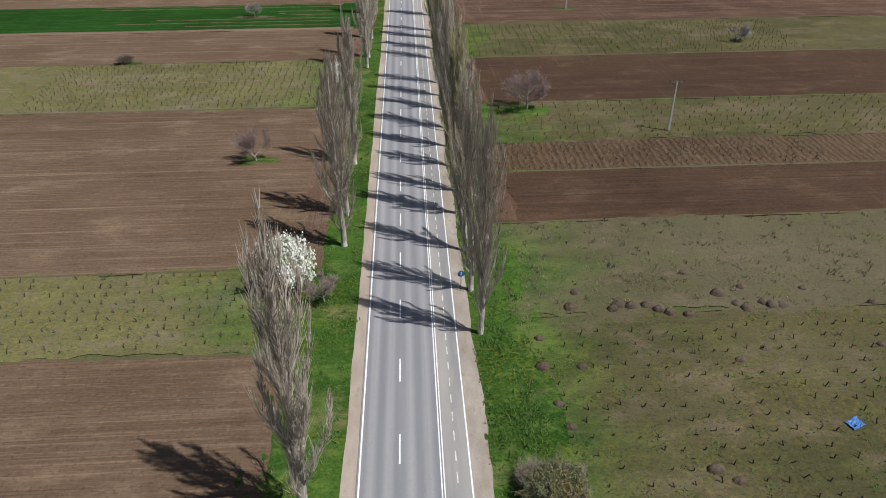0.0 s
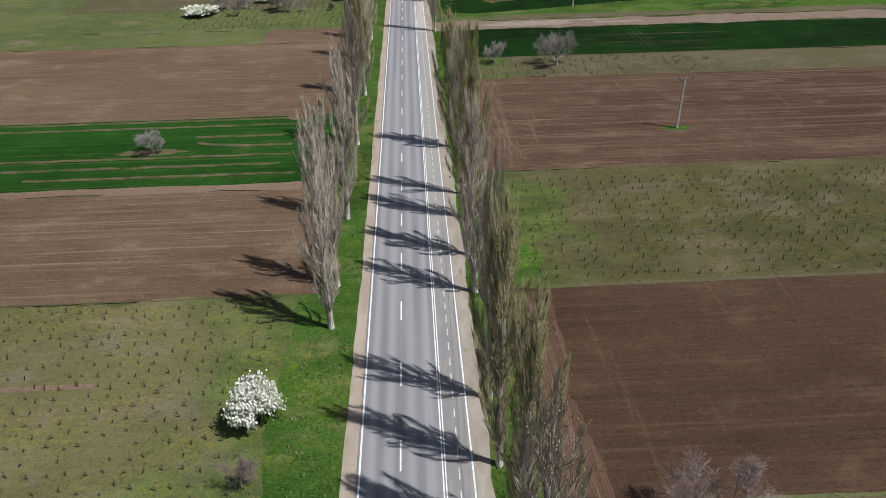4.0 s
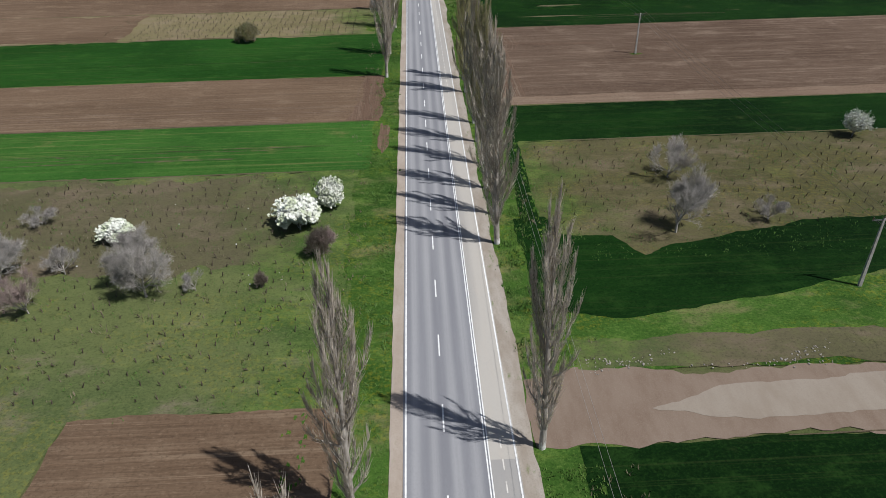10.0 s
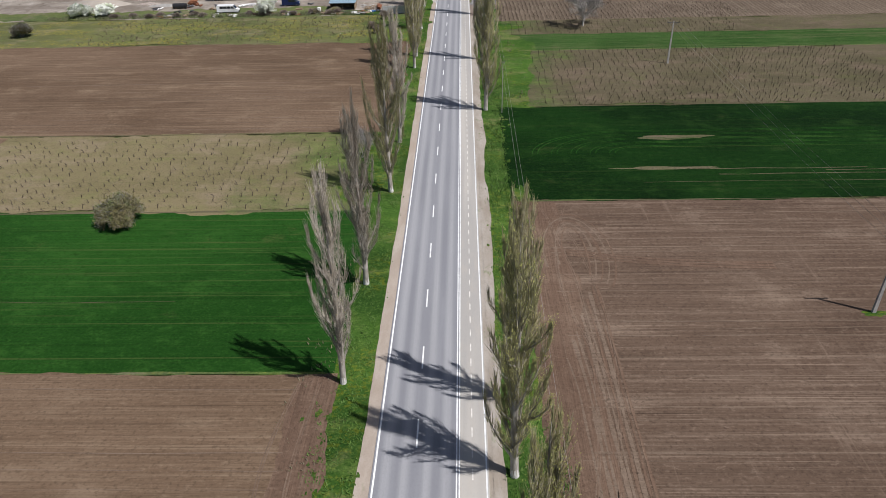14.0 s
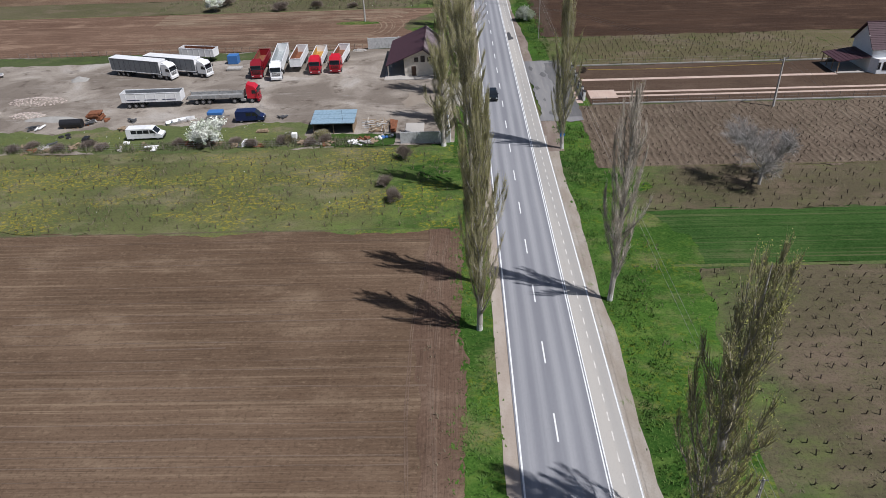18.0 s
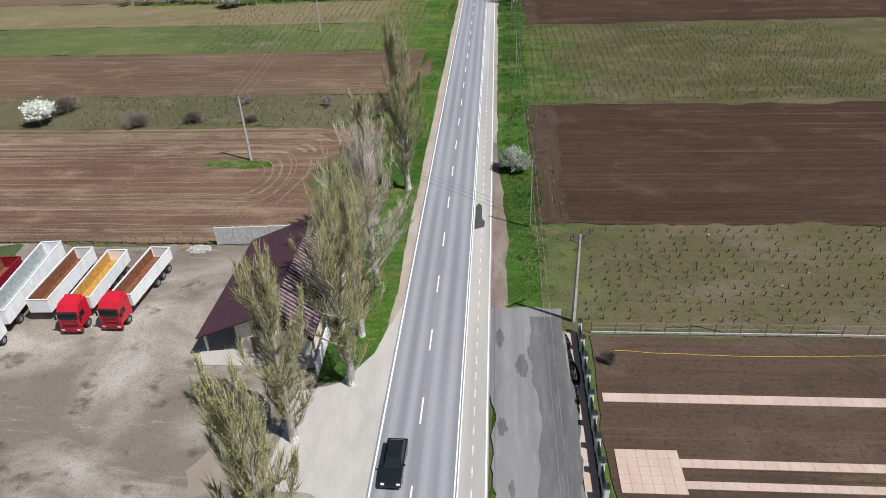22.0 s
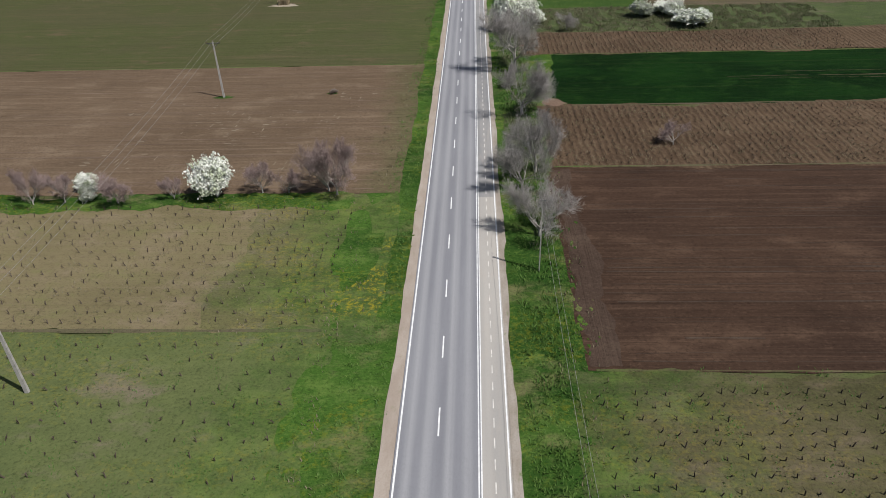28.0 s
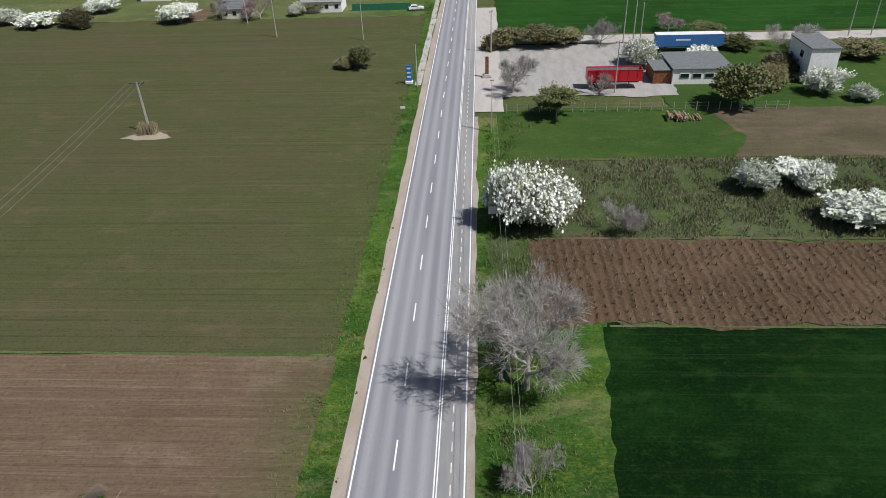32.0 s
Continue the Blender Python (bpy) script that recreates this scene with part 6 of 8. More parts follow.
for row in (HV_RIGHT + HV_LEFT,):
    for (xa, ya), (xb, yb) in zip(row, row[1:]):
        for off in (-1.25, 0, 1.25):
            cable((xa + off, ya, line_top(ya)), (xb + off, yb, line_top(yb)), 0.9)
for (xa, ya), (xb, yb) in zip(LOW, LOW[1:]):
    for off in (-0.25, 0.3):
        cable((xa + off, ya, 9.55), (xb + off, yb, 9.55), 0.8)


# ---- vehicles ----
def gloss(name, c, rough=0.3, spec=0.5):
    return plain(name, c, rough, 0, 0.08, spec, 0.8)


M["red"] = gloss("red_truck_paint", (0.5, 0.015, 0.03, 1))
M["dark_red"] = gloss("dark_red_truck_paint", (0.22, 0.012, 0.02, 1))
M["white"] = gloss("white_truck_paint", (0.78, 0.78, 0.77, 1), 0.35)
M["grey_sheet"] = plain("grey_tarpaulin", (0.2, 0.21, 0.22, 1), 0.6)
M["black"] = plain("black_plastic", (0.02, 0.02, 0.022, 1), 0.5)
M["rubber"] = plain("rubber", (0.025, 0.025, 0.025, 1), 0.85)
M["rim"] = plain("wheel_rim", (0.3, 0.3, 0.31, 1), 0.4, 0.5)
M["glass"] = gloss("dark_vehicle_glass", (0.015, 0.018, 0.022, 1), 0.06, 0.6)
M["rust"] = plain("rusty_steel", (0.22, 0.085, 0.04, 1), 0.85, 0, 0.3)
M["ochre"] = plain("ochre_residue", (0.48, 0.27, 0.06, 1), 0.9, 0, 0.25)
M["zinc"] = plain("bare_metal_bed", (0.45, 0.48, 0.48, 1), 0.5, 0.3, 0.2)
M["alu"] = plain("grey_boards", (0.36, 0.36, 0.35, 1), 0.55, 0.2, 0.25)
M["navy"] = gloss("navy_paint", (0.012, 0.02, 0.075, 1), 0.22)
M["blue"] = gloss("blue_sheet", (0.05, 0.16, 0.4, 1), 0.5)
M["car_black"] = gloss("black_car_paint", (0.012, 0.014, 0.016, 1), 0.15)
M["lamp_glass"] = gloss("headlight_glass", (0.6, 0.62, 0.62, 1), 0.1)
M["amber"] = gloss("tail_lamp", (0.4, 0.02, 0.01, 1), 0.3)


def wheel(parent, x, y, r=0.5, w=0.3):
    wh = part("wheel", Geo().tube((x, y - w * 0.3, r), (x, y + w * 0.3, r), r * 0.3, r * 0.3, 8, True), M["rim"], parent)
    part("tyre", Geo().tube((x, y - w / 2, r), (x, y + w / 2, r), r, r, 16, True), M["rubber"], wh)
    for s in (-1, 1):
        part("rim", Geo().tube((x, y + s * w / 2, r), (x, y + s * (w / 2 + 0.012), r), r * 0.58, r * 0.5, 12, True), M["rim"], wh)


def cab(t, paint, roof=3.55, frontx=0.0):
    """A cab-over lorry cab; its front at frontx, looking along +x."""
    f = frontx
    g = Geo().side([(f - 2.25, 1.0), (f - 0.02, 0.95), (f, 1.9), (f - 0.18, 2.85), (f - 0.75, roof - 0.1), (f - 1.2, roof), (f - 2.2, roof - 0.05)], -1.22, 1.22)
    c = part("cab", g, paint, t)
    part("windscreen", Geo().side([(f + 0.012, 1.98), (f + 0.02, 2.0), (f - 0.14, 2.8), (f - 0.15, 2.8)], -1.1, 1.1), M["glass"], c)
    part("sun_visor", Geo().box((f - 0.02, 0, 2.9), (0.3, 2.2, 0.1), 0.03), M["black"], c)
    part("grille", Geo().box((f + 0.02, 0, 1.5), (0.06, 1.7, 0.62), 0.02), M["black"], c)
    for z in (1.35, 1.52, 1.69):
        part("grille_bar", Geo().box((f + 0.055, 0, z), (0.03, 1.6, 0.05), 0.01), paint, c)
    part("bumper", Geo().box((f - 0.05, 0, 0.62), (0.5, 2.46, 0.6), 0.08), paint if paint != M["red"] else M["dark_red"], c)
    for s in (-1, 1):
        part("headlight", Geo().box((f + 0.17, s * 0.9, 0.72), (0.1, 0.42, 0.2), 0.03), M["lamp_glass"], c)
        part("side_window", Geo().side([(f - 1.2, 1.95), (f - 0.28, 1.95), (f - 0.42, 2.65), (f - 1.15, 2.65)], s * 1.222 - 0.006, s * 1.222 + 0.006), M["glass"], c)
        m = part("mirror", Geo().box((f - 0.05, s * 1.45, 2.25), (0.1, 0.26, 0.6), 0.03), M["black"], c)
    part("roof_deflector", Geo().side([(f - 2.1, roof - 0.06), (f - 1.05, roof - 0.04), (f - 2.1, roof + 0.32)], -0.95, 0.95), paint, c)


def chassis(t, x0, x1):
    ch = part("chassis", Geo().box(((x0 + x1) / 2, 0, 0.86), (x1 - x0, 0.9, 0.24), 0.03), M["black"], t)
    return ch


def tub(t, x0, x1, z0, h, shell, inside, w=2.5):
    """An open tipper body with sloped ends, ribs and a rim."""
    k = 0.07
    g = Geo()
    g.box(((x0 + x1) / 2, 0, z0 + 0.05), (x1 - x0, w - 0.3, 0.1), 0.01)
    for s in (-1, 1):
        g.side([(x0, z0), (x1, z0), (x1, z0 + h), (x0, z0 + h)], s * (w / 2) - k / 2, s * (w / 2) + k / 2)
    for x in (x0, x1):
        g.box((x, 0, z0 + h / 2), (k, w, h), 0.01)
    b = part("tipper_body", g, shell, t)
    part("bed", Geo().box(((x0 + x1) / 2, 0, z0 + 0.14), (x1 - x0 - 2 * k, w - 2 * k, 0.06), 0.01), inside, b, "stained load bed")
    for s in (-1, 1):
        part("inner_wall", Geo().box(((x0 + x1) / 2, s * (w / 2 - k), z0 + h * 0.5), (x1 - x0 - 0.3, 0.02, h * 0.9), 0.005), inside, b)
        part("rim_rail", Geo().box(((x0 + x1) / 2, s * w / 2, z0 + h + 0.04), (x1 - x0 + 0.1, 0.16, 0.1), 0.02), shell, b)
        for q in range(6):
            x = x0 + (x1 - x0) * (q + 0.5) / 6
            part("rib", Geo().box((x, s * (w / 2 + 0.06), z0 + h / 2), (0.1, 0.07, h), 0.01), shell, b)
    for x in (x0, x1):
        part("end_rail", Geo().box((x, 0, z0 + h + 0.04), (0.14, w, 0.1), 0.02), shell, b)
    return b


def dump_truck(paint, body, inside, label):
    t = thing("dump_truck", label, "truck")
    cab(t, paint)
    chassis(t, -11.6, -0.6)
    tub(t, -11.9, -2.7, 1.35, 1.55, body, inside)
    part("fuel_tank", Geo().box((-3.4, -1.0, 0.8), (1.0, 0.5, 0.5), 0.08), M["alu"], t)
    for x in (-1.35, -3.6 - 4.4, -9.4, -10.8):
        for s in (-1, 1):
            wheel(t, x, s * 1.05)
    return t


def semi(paint, label, load):
    t = thing("articulated_lorry", label, "truck")
    cab(t, paint)
    chassis(t, -6.2, -0.6)
    for x in (-1.35, -4.9):
        for s in (-1, 1):
            wheel(t, x, s * 1.03)
    part("fuel_tank", Geo().box((-3.1, -1.0, 0.75), (1.1, 0.5, 0.5), 0.08), M["alu"], t)
    if load == "curtain":
        tr = part("trailer_box", Geo().box((-9.5, 0, 2.66), (13.6, 2.46, 2.7), 0.04), M["grey_sheet"], t, "grey curtain-sided trailer body")
        part("roof", Geo().box((-9.5, 0, 4.04), (13.64, 2.52, 0.08), 0.03), M["white"], tr, "white roof sheet")
        part("front_wall", Geo().box((-2.68, 0, 2.66), (0.06, 2.5, 2.72), 0.02), M["white"], tr)
        part("rear_door", Geo().box((-16.32, 0, 2.66), (0.06, 2.5, 2.72), 0.02), M["white"], tr)
        for s in (-1, 1):
            part("side_rail", Geo().box((-9.5, s * 1.24, 1.28), (13.6, 0.05, 0.14), 0.01), M["white"], tr)
            for q in range(9):
                part("curtain_strap", Geo().box((-3.6 - q * 1.45, s * 1.236, 2.6), (0.06, 0.02, 2.5), 0.004), M["black"], tr)
    elif load == "tipper":
        tub(t, -16.4, -3.0, 1.35, 1.9, M["white"], M["zinc"])
    else:
        tr = part("flatbed", Geo().box((-8.6, 0, 1.25), (11.4, 2.46, 0.18), 0.03), M["alu"], t)
        for s in (-1, 1):
            for q in range(4):
                part("drop_side", Geo().box((-4.4 - q * 2.8, s * 1.22, 1.62), (2.72, 0.06, 0.6), 0.02), M["alu"], tr)
        part("headboard", Geo().box((-2.95, 0, 1.9), (0.08, 2.46, 1.3), 0.02), M["alu"], tr)
        for q in range(5):
            part("stake", Geo().box((-3.1 - q * 2.78, 1.22, 1.75), (0.08, 0.1, 0.95), 0.01), M["alu"], tr)
    rear = -14.6 if load != "flat" else -12.6
    part("trailer_frame", Geo().box((rear / 2 - 3.0, 0, 1.02), (-rear - 1.5, 1.0, 0.2), 0.03), M["black"], t)
    for x in (rear, rear + 1.3, rear + 2.6):
        for s in (-1, 1):
            wheel(t, x, s * 1.03)
    return t


def tipper_trailer(shell, inside, label, length=10.0, stripes=None):
    t = thing("tipper_trailer", label, "trailer")
    tub(t, -length, 0, 1.3, 1.75, shell, inside)
    part("frame", Geo().box((-length / 2, 0, 1.0), (length - 0.8, 0.9, 0.24), 0.03), M["black"], t)
    for x in (-length + 1.3, -length + 2.6, -length + 3.9):
        for s in (-1, 1):
            wheel(t, x, s * 1.03)
    for s in (-1, 1):
        part("landing_leg", Geo().tube((-2.2, s * 0.7, 0.02), (-2.2, s * 0.7, 1.1), 0.07, 0.07, 6, True), M["steel"], t)
        if stripes:
            for k in range(3):
                part("side_stripe", Geo().box((-length * (0.2 + 0.3 * k), s * 1.305, 1.75), (length * 0.22, 0.012, 0.16), 0.003), stripes, t)
    return t


def van(paint, label, length=5.4, windows=2):
    t = thing("van", label, "van")
    f, l = 0.0, -length
    b = part("body", Geo().side([(l, 0.42), (f, 0.42), (f + 0.02, 0.95), (f - 0.75, 1.22), (f - 1.55, 2.05), (f - 2.0, 2.2), (l + 0.1, 2.2), (l, 1.9)], -0.98, 0.98), paint, t)
    part("windscreen", Geo().side([(f - 0.79, 1.245), (f - 0.77, 1.24), (f - 1.5, 2.03), (f - 1.53, 2.03)], -0.86, 0.86), M["glass"], b)
    for s in (-1, 1):
        part("front_window", Geo().side([(f - 2.1, 1.3), (f - 1.0, 1.3), (f - 1.6, 1.95), (f - 2.1, 1.95)], s * 0.984 - 0.005, s * 0.984 + 0.005), M["glass"], b)
        for q in range(windows):
            x = f - 2.25 - q * 1.1
            part("side_window", Geo().side([(x - 1.0, 1.3), (x, 1.3), (x, 1.95), (x - 1.0, 1.95)], s * 0.984 - 0.005, s * 0.984 + 0.005), M["glass"], b)
        part("headlight", Geo().box((f - 0.1, s * 0.72, 0.9), (0.25, 0.32, 0.2), 0.05), M["lamp_glass"], b)
        part("mirror", Geo().box((f - 1.15, s * 1.08, 1.35), (0.12, 0.18, 0.22), 0.03), M["black"], b)
        part("tail_lamp", Geo().box((l, s * 0.88, 1.2), (0.04, 0.14, 0.6), 0.01), M["amber"], b)
    part("bumper", Geo().box((f - 0.02, 0, 0.5), (0.22, 1.9, 0.3), 0.06), M["black"], b)
    for x in (f - 0.95, l + 1.0):
        for s in (-1, 1):
            wheel(t, x, s * 0.84, 0.34, 0.22)
    return t


def car(paint, label):
    t = thing("car", label, "car")
    b = part("body", Geo().side([(-4.45, 0.35), (0, 0.35), (0.03, 0.72), (-0.25, 0.86), (-1.15, 0.98), (-4.4, 1.0), (-4.5, 0.8)], -0.9, 0.9), paint, t)
    part("roof", Geo().add([(-1.35, -0.82, 0.98), (-1.35, 0.82, 0.98), (-4.3, 0.82, 0.98), (-4.3, -0.82, 0.98), (-2.15, -0.62, 1.47), (-2.15, 0.62, 1.47), (-3.8, 0.62, 1.47), (-3.8, -0.62, 1.47)],
                           [(4, 5, 6, 7), (0, 1, 5, 4), (1, 2, 6, 5), (2, 3, 7, 6), (3, 0, 4, 7)]), paint, b)
    part("windscreen", Geo().add([(-1.36, -0.72, 1.03), (-1.36, 0.72, 1.03), (-2.06, 0.57, 1.45), (-2.06, -0.57, 1.45)], [(0, 1, 2, 3)]), M["glass"], b)
    part("rear_window", Geo().add([(-4.27, 0.7, 1.06), (-4.27, -0.7, 1.06), (-3.88, -0.55, 1.44), (-3.88, 0.55, 1.44)], [(0, 1, 2, 3)]), M["glass"], b)
    for s in (-1, 1):
        q = [(-1.75, s * 0.8, 1.05), (-4.0, s * 0.8, 1.05), (-3.75, s * 0.665, 1.4), (-2.25, s * 0.665, 1.4)]
        part("side_window", Geo().add(q, [(0, 1, 2, 3)]), M["glass"], b)
        part("headlight", Geo().box((-0.12, s * 0.66, 0.72), (0.3, 0.34, 0.14), 0.05), M["lamp_glass"], b)
        part("mirror", Geo().box((-1.7, s * 0.98, 1.02), (0.16, 0.2, 0.13), 0.04), paint, b)
    for x in (-0.85, -3.55):
        for s in (-1, 1):
            wheel(t, x, s * 0.8, 0.32, 0.2)
    return t


def park(t, x, y, degrees, z=0.075):
    long = 1.1 if abs(degrees) > 60 else 1.0
    t.matrix_basis = Matrix.Translation((x, y * ALONG, z)) @ Matrix.Rotation(radians(degrees), 4, "Z") @ Matrix.Diagonal((long, 1, 1, 1))
    return t


# ---- the haulage yard ----
sheet("yard", -150, -4.6, 460.6, 511, 0.06, M["yard"], "grey-brown gravel haulage yard", "yard", 0.6, 2.0, 120)
sheet("grass_patch", -150, -35, 460.8, 469.5, 0.085, M["meadow"], "weedy green yard edge", "grass", 1.4, 1.0, 121)
sheet("grass_patch", -130, -58, 505.5, 511, 0.085, M["scrub"], "weedy green yard edge", "grass", 0.9, 1.2, 122)
sheet("grass_patch", -35, -20, 460.8, 465, 0.084, M["lawn"], "weedy green yard edge", "grass", 0.7, 1.0, 123)
sheet("verge_patch", -9.6, -5.0, 456, 476.2, 0.09, M["verge"], "grass verge in front of the yard wall", "verge", 0.25, 1.0, 124)
sheet("verge_patch", -11.0, -5.0, 488.5, 512, 0.09, M["verge"], "grass verge in front of the house", "verge", 0.25, 1.0, 125)
M["apron"] = gravel_material("worn_concrete", (0.42, 0.39, 0.35, 1), (0.35, 0.33, 0.3, 1), (0.5, 0.47, 0.43, 1))
shape("yard_entrance", [(-3.5, 470), (-5.4, 475), (-8.4, 477), (-12.8, 477.2), (-12.8, 487.4), (-8.6, 488.6), (-5.8, 492.5), (-3.5, 501)], 0.1, M["apron"], "pale concrete yard entrance flaring to the road", "driveway", 0.25, 126)
# The darker mud colour also stands in for tree shadow on this greyish gravel.
sheet("gravel_patch", -19, -12.5, 476, 484, 0.088, M["mud"], "worn gravel patch toned darker for tree shade", "gravel", 1.6, 1.0, 127)

park(semi(M["white"], "white articulated lorry with grey curtain-sided trailer", "curtain"), -71.9, 494.4, -18.5)
park(semi(M["white"], "white articulated lorry with grey curtain-sided trailer", "curtain"), -64.3, 495.4, -17.5)
park(semi(M["red"], "bright red articulated lorry with an empty grey flatbed", "flat"), -49.0, 481.2, 1.5)
park(semi(M["white"], "white articulated tipper lorry with an empty metal bed", "tipper"), -48.3, 491.6, -83.5)
park(dump_truck(M["dark_red"], M["dark_red"], M["rust"], "dark red tipper lorry with a rusty bed"), -53.0, 493.1, -85.5)
park(dump_truck(M["red"], M["white"], M["ochre"], "red tipper lorry with a white body and ochre bed"), -40.4, 494.6, -88)
park(dump_truck(M["red"], M["white"], M["rust"], "red tipper lorry with a white body and rusty bed"), -36.0, 495.2, -92)
park(tipper_trailer(M["white"], M["rust"], "white tipper trailer with a rusty bed", 10.2), -45.1, 496.5, -88)
park(tipper_trailer(M["white"], M["grey_sheet"], "white tipper trailer with dark side stripes", 12.0, M["navy"]), -64.2, 480.1, 1.5)
park(tipper_trailer(M["white"], M["rust"], "white tipper trailer with an open tailgate and rusty bed", 9.0), -66.2, 505.6, -12)
park(van(M["navy"], "dark blue panel van parked on gravel", 5.3, 1), -45.5, 472.0, 4)
park(van(M["white"], "white minibus with dark windows", 6.4, 3), -62.2, 465.6, 3)
t = thing("box_trailer", "small blue covered car trailer", "trailer")
part("body", Geo().box((0, 0, 0.75), (2.9, 1.7, 0.6), 0.04), M["alu"], t)
part("tarpaulin", Geo().box((0, 0, 1.35), (2.92, 1.72, 0.62), 0.1), M["blue"], t, "blue tarpaulin cover")
part("drawbar", Geo().box((2.0, 0, 0.55), (1.3, 0.12, 0.1), 0.02), M["steel"], t)
for s in (-1, 1):
    wheel(t, -0.2, s * 0.95, 0.32, 0.2)
park(t, -55.2, 473.0, 2)

t = thing("boat", "small white upturned boat hull lying on grass", "boat")
hull = Geo()
for k in range(7):
    u = k / 6
    w = 0.85 * math.sin(math.pi * min(1, 0.25 + u * 0.8)) ** 0.7
    x = -2.7 + 5.4 * u
    hull.v += [(x, -w, 0.55 + 0.25 * u), (x, -w * 0.6, 0.08), (x, w * 0.6, 0.08), (x, w, 0.55 + 0.25 * u)]
for k in range(6):
    for j in range(3):
        a = k * 4 + j
        hull.f.append((a, a + 4, a + 5, a + 1))
hull.f.append((0, 1, 2, 3))
part("hull", hull, M["white"], t)
for k in range(3):
    part("thwart", Geo().box((-1.5 + 1.4 * k, 0, 0.5), (0.3, 1.5, 0.05), 0.01), M["alu"], t)
park(t, -61.8, 472.0, 32, 0.0)

# ---- yard buildings and walls ----
M["plaster"] = plain("cream_plaster", (0.72, 0.66, 0.56, 1), 0.85, 0, 0.1)
M["white_plaster"] = plain("white_plaster", (0.82, 0.81, 0.78, 1), 0.85, 0, 0.08)
M["roof_purple"] = plain("plum_metal_roof", (0.062, 0.029, 0.036, 1), 0.6, 0.0, 0.15, 0.25)
M["roof_blue"] = plain("pale_blue_sheet_metal", (0.3, 0.42, 0.5, 1), 0.45, 0.2, 0.15)
M["door_brown"] = plain("dark_wood_door", (0.07, 0.04, 0.025, 1), 0.6)
M["pale_board"] = plain("weathered_board", (0.46, 0.41, 0.34, 1), 0.9, 0, 0.25)
M["timber"] = plain("rough_timber", (0.3, 0.22, 0.14, 1), 0.9, 0, 0.3)
M["panel_grey"] = plain("precast_panel", (0.5, 0.5, 0.49, 1), 0.85, 0, 0.18)


def wall_run(name, label, a, b, height, mat, panel=2.5, thick=0.16):
    """A wall of separate panels and posts from a to b."""
    a, b = Vector((*a, 0.04)), Vector((*b, 0.04))
    d = b - a
    n = max(1, round(d.length / panel))
    turn = math.atan2(d.y, d.x)
    t = thing(name, label, "wall")
    for k in range(n):
        c = a + d * (k + 0.5) / n
        part("panel", Geo().box((c.x, c.y, height / 2 + 0.02), (d.length / n - 0.1, thick, height), 0.02, turn), mat, t)
    for k in range(n + 1):
        c = a + d * k / n
        part("post", Geo().box((c.x, c.y, height / 2 + 0.05), (0.16, thick + 0.06, height + 0.12), 0.02, turn), mat, t)
    return t


wall_run("yard_wall", "grey precast concrete wall beside the meadow", (-18.7, 461.2), (-10.2, 461.2), 2.1, M["panel_grey"])
wall_run("yard_wall", "whitewashed boundary wall along the verge", (-10.1, 461.4), (-10.9, 474.2), 2.0, M["white_plaster"])
wall_run("yard_wall", "whitewashed boundary wall along the verge", (-11.1, 489.5), (-11.6, 510.5), 1.8, M["white_plaster"])
wall_run("yard_wall", "grey precast concrete wall behind the house", (-30.6, 511.3), (-13, 512.3), 2.6, M["panel_grey"])


def roof_slope(t, a, b, c, d, mat, rows, name="roof"):
    """A sloping roof sheet from eave a-b up to ridge d-c, laid in lapped rows."""
    a, b, c, d = (Vector(v) for v in (a, b, c, d))
    up = (b - a).cross(d - a).normalized()
    if up.z < 0:
        up = -up
    base = Geo()
    base.add([a - up * 0.08, b - up * 0.08, c - up * 0.08, d - up * 0.08, a, b, c, d], [(0, 1, 2, 3)[::-1], (4, 5, 6, 7), (0, 1, 5, 4), (1, 2, 6, 5), (2, 3, 7, 6), (3, 0, 4, 7)])
    r = part(name, base, mat, t)
    for k in range(rows):
        u, v = k / rows, (k + 1) / rows
        p, q, e, f = a.lerp(d, u), b.lerp(c, u), b.lerp(c, v), a.lerp(d, v)
        low, high = up * 0.07, up * 0.012
        g = Geo().add([p + low, q + low, e + high, f + high, p + up * 0.004, q + up * 0.004], [(0, 1, 2, 3), (4, 5, 1, 0)])
        part("roof_sheet", g, mat, r)
    return r


t = thing("yard_house", "cream yard house with a plum metal tile roof and open porch", "house")
HX0, HX1, HY0, HY1, EAVE, RIDGE, RX = -20.2, -12.4, 492.2, 508.5, 2.85, 6.1, -16.0
part("terrace", Geo().box((-18.2, 500.2, 0.12), (12.8, 19.6, 0.24), 0.03), M["apron"], t, "concrete terrace slab")
front = Geo().add([(HX0, HY0, 0.2), (HX1, HY0, 0.2), (HX1, HY0, EAVE), (RX, HY0, RIDGE - 0.15), (HX0, HY0, 4.4), (HX0, HY0 + 0.3, 0.2), (HX1, HY0 + 0.3, 0.2), (HX1, HY0 + 0.3, EAVE), (RX, HY0 + 0.3, RIDGE - 0.15), (HX0, HY0 + 0.3, 4.4)],
                  [(0, 1, 2, 3, 4), (9, 8, 7, 6, 5), (0, 5, 6, 1), (1, 6, 7, 2), (2, 7, 8, 3), (3, 8, 9, 4), (4, 9, 5, 0)])
part("front_wall", front, M["plaster"], t)
part("back_wall", Geo().box(((HX0 + HX1) / 2, HY1, 1.7), (HX1 - HX0, 0.3, 3.0), 0.02), M["plaster"], t)
part("side_wall", Geo().box((HX0, (HY0 + HY1) / 2 + 0.2, 2.1), (0.3, HY1 - HY0 - 0.9, 3.8), 0.02), M["plaster"], t)
part("side_wall", Geo().box((HX1, (HY0 + HY1) / 2 + 0.2, 1.5), (0.3, HY1 - HY0 - 0.9, 2.6), 0.02), M["plaster"], t)
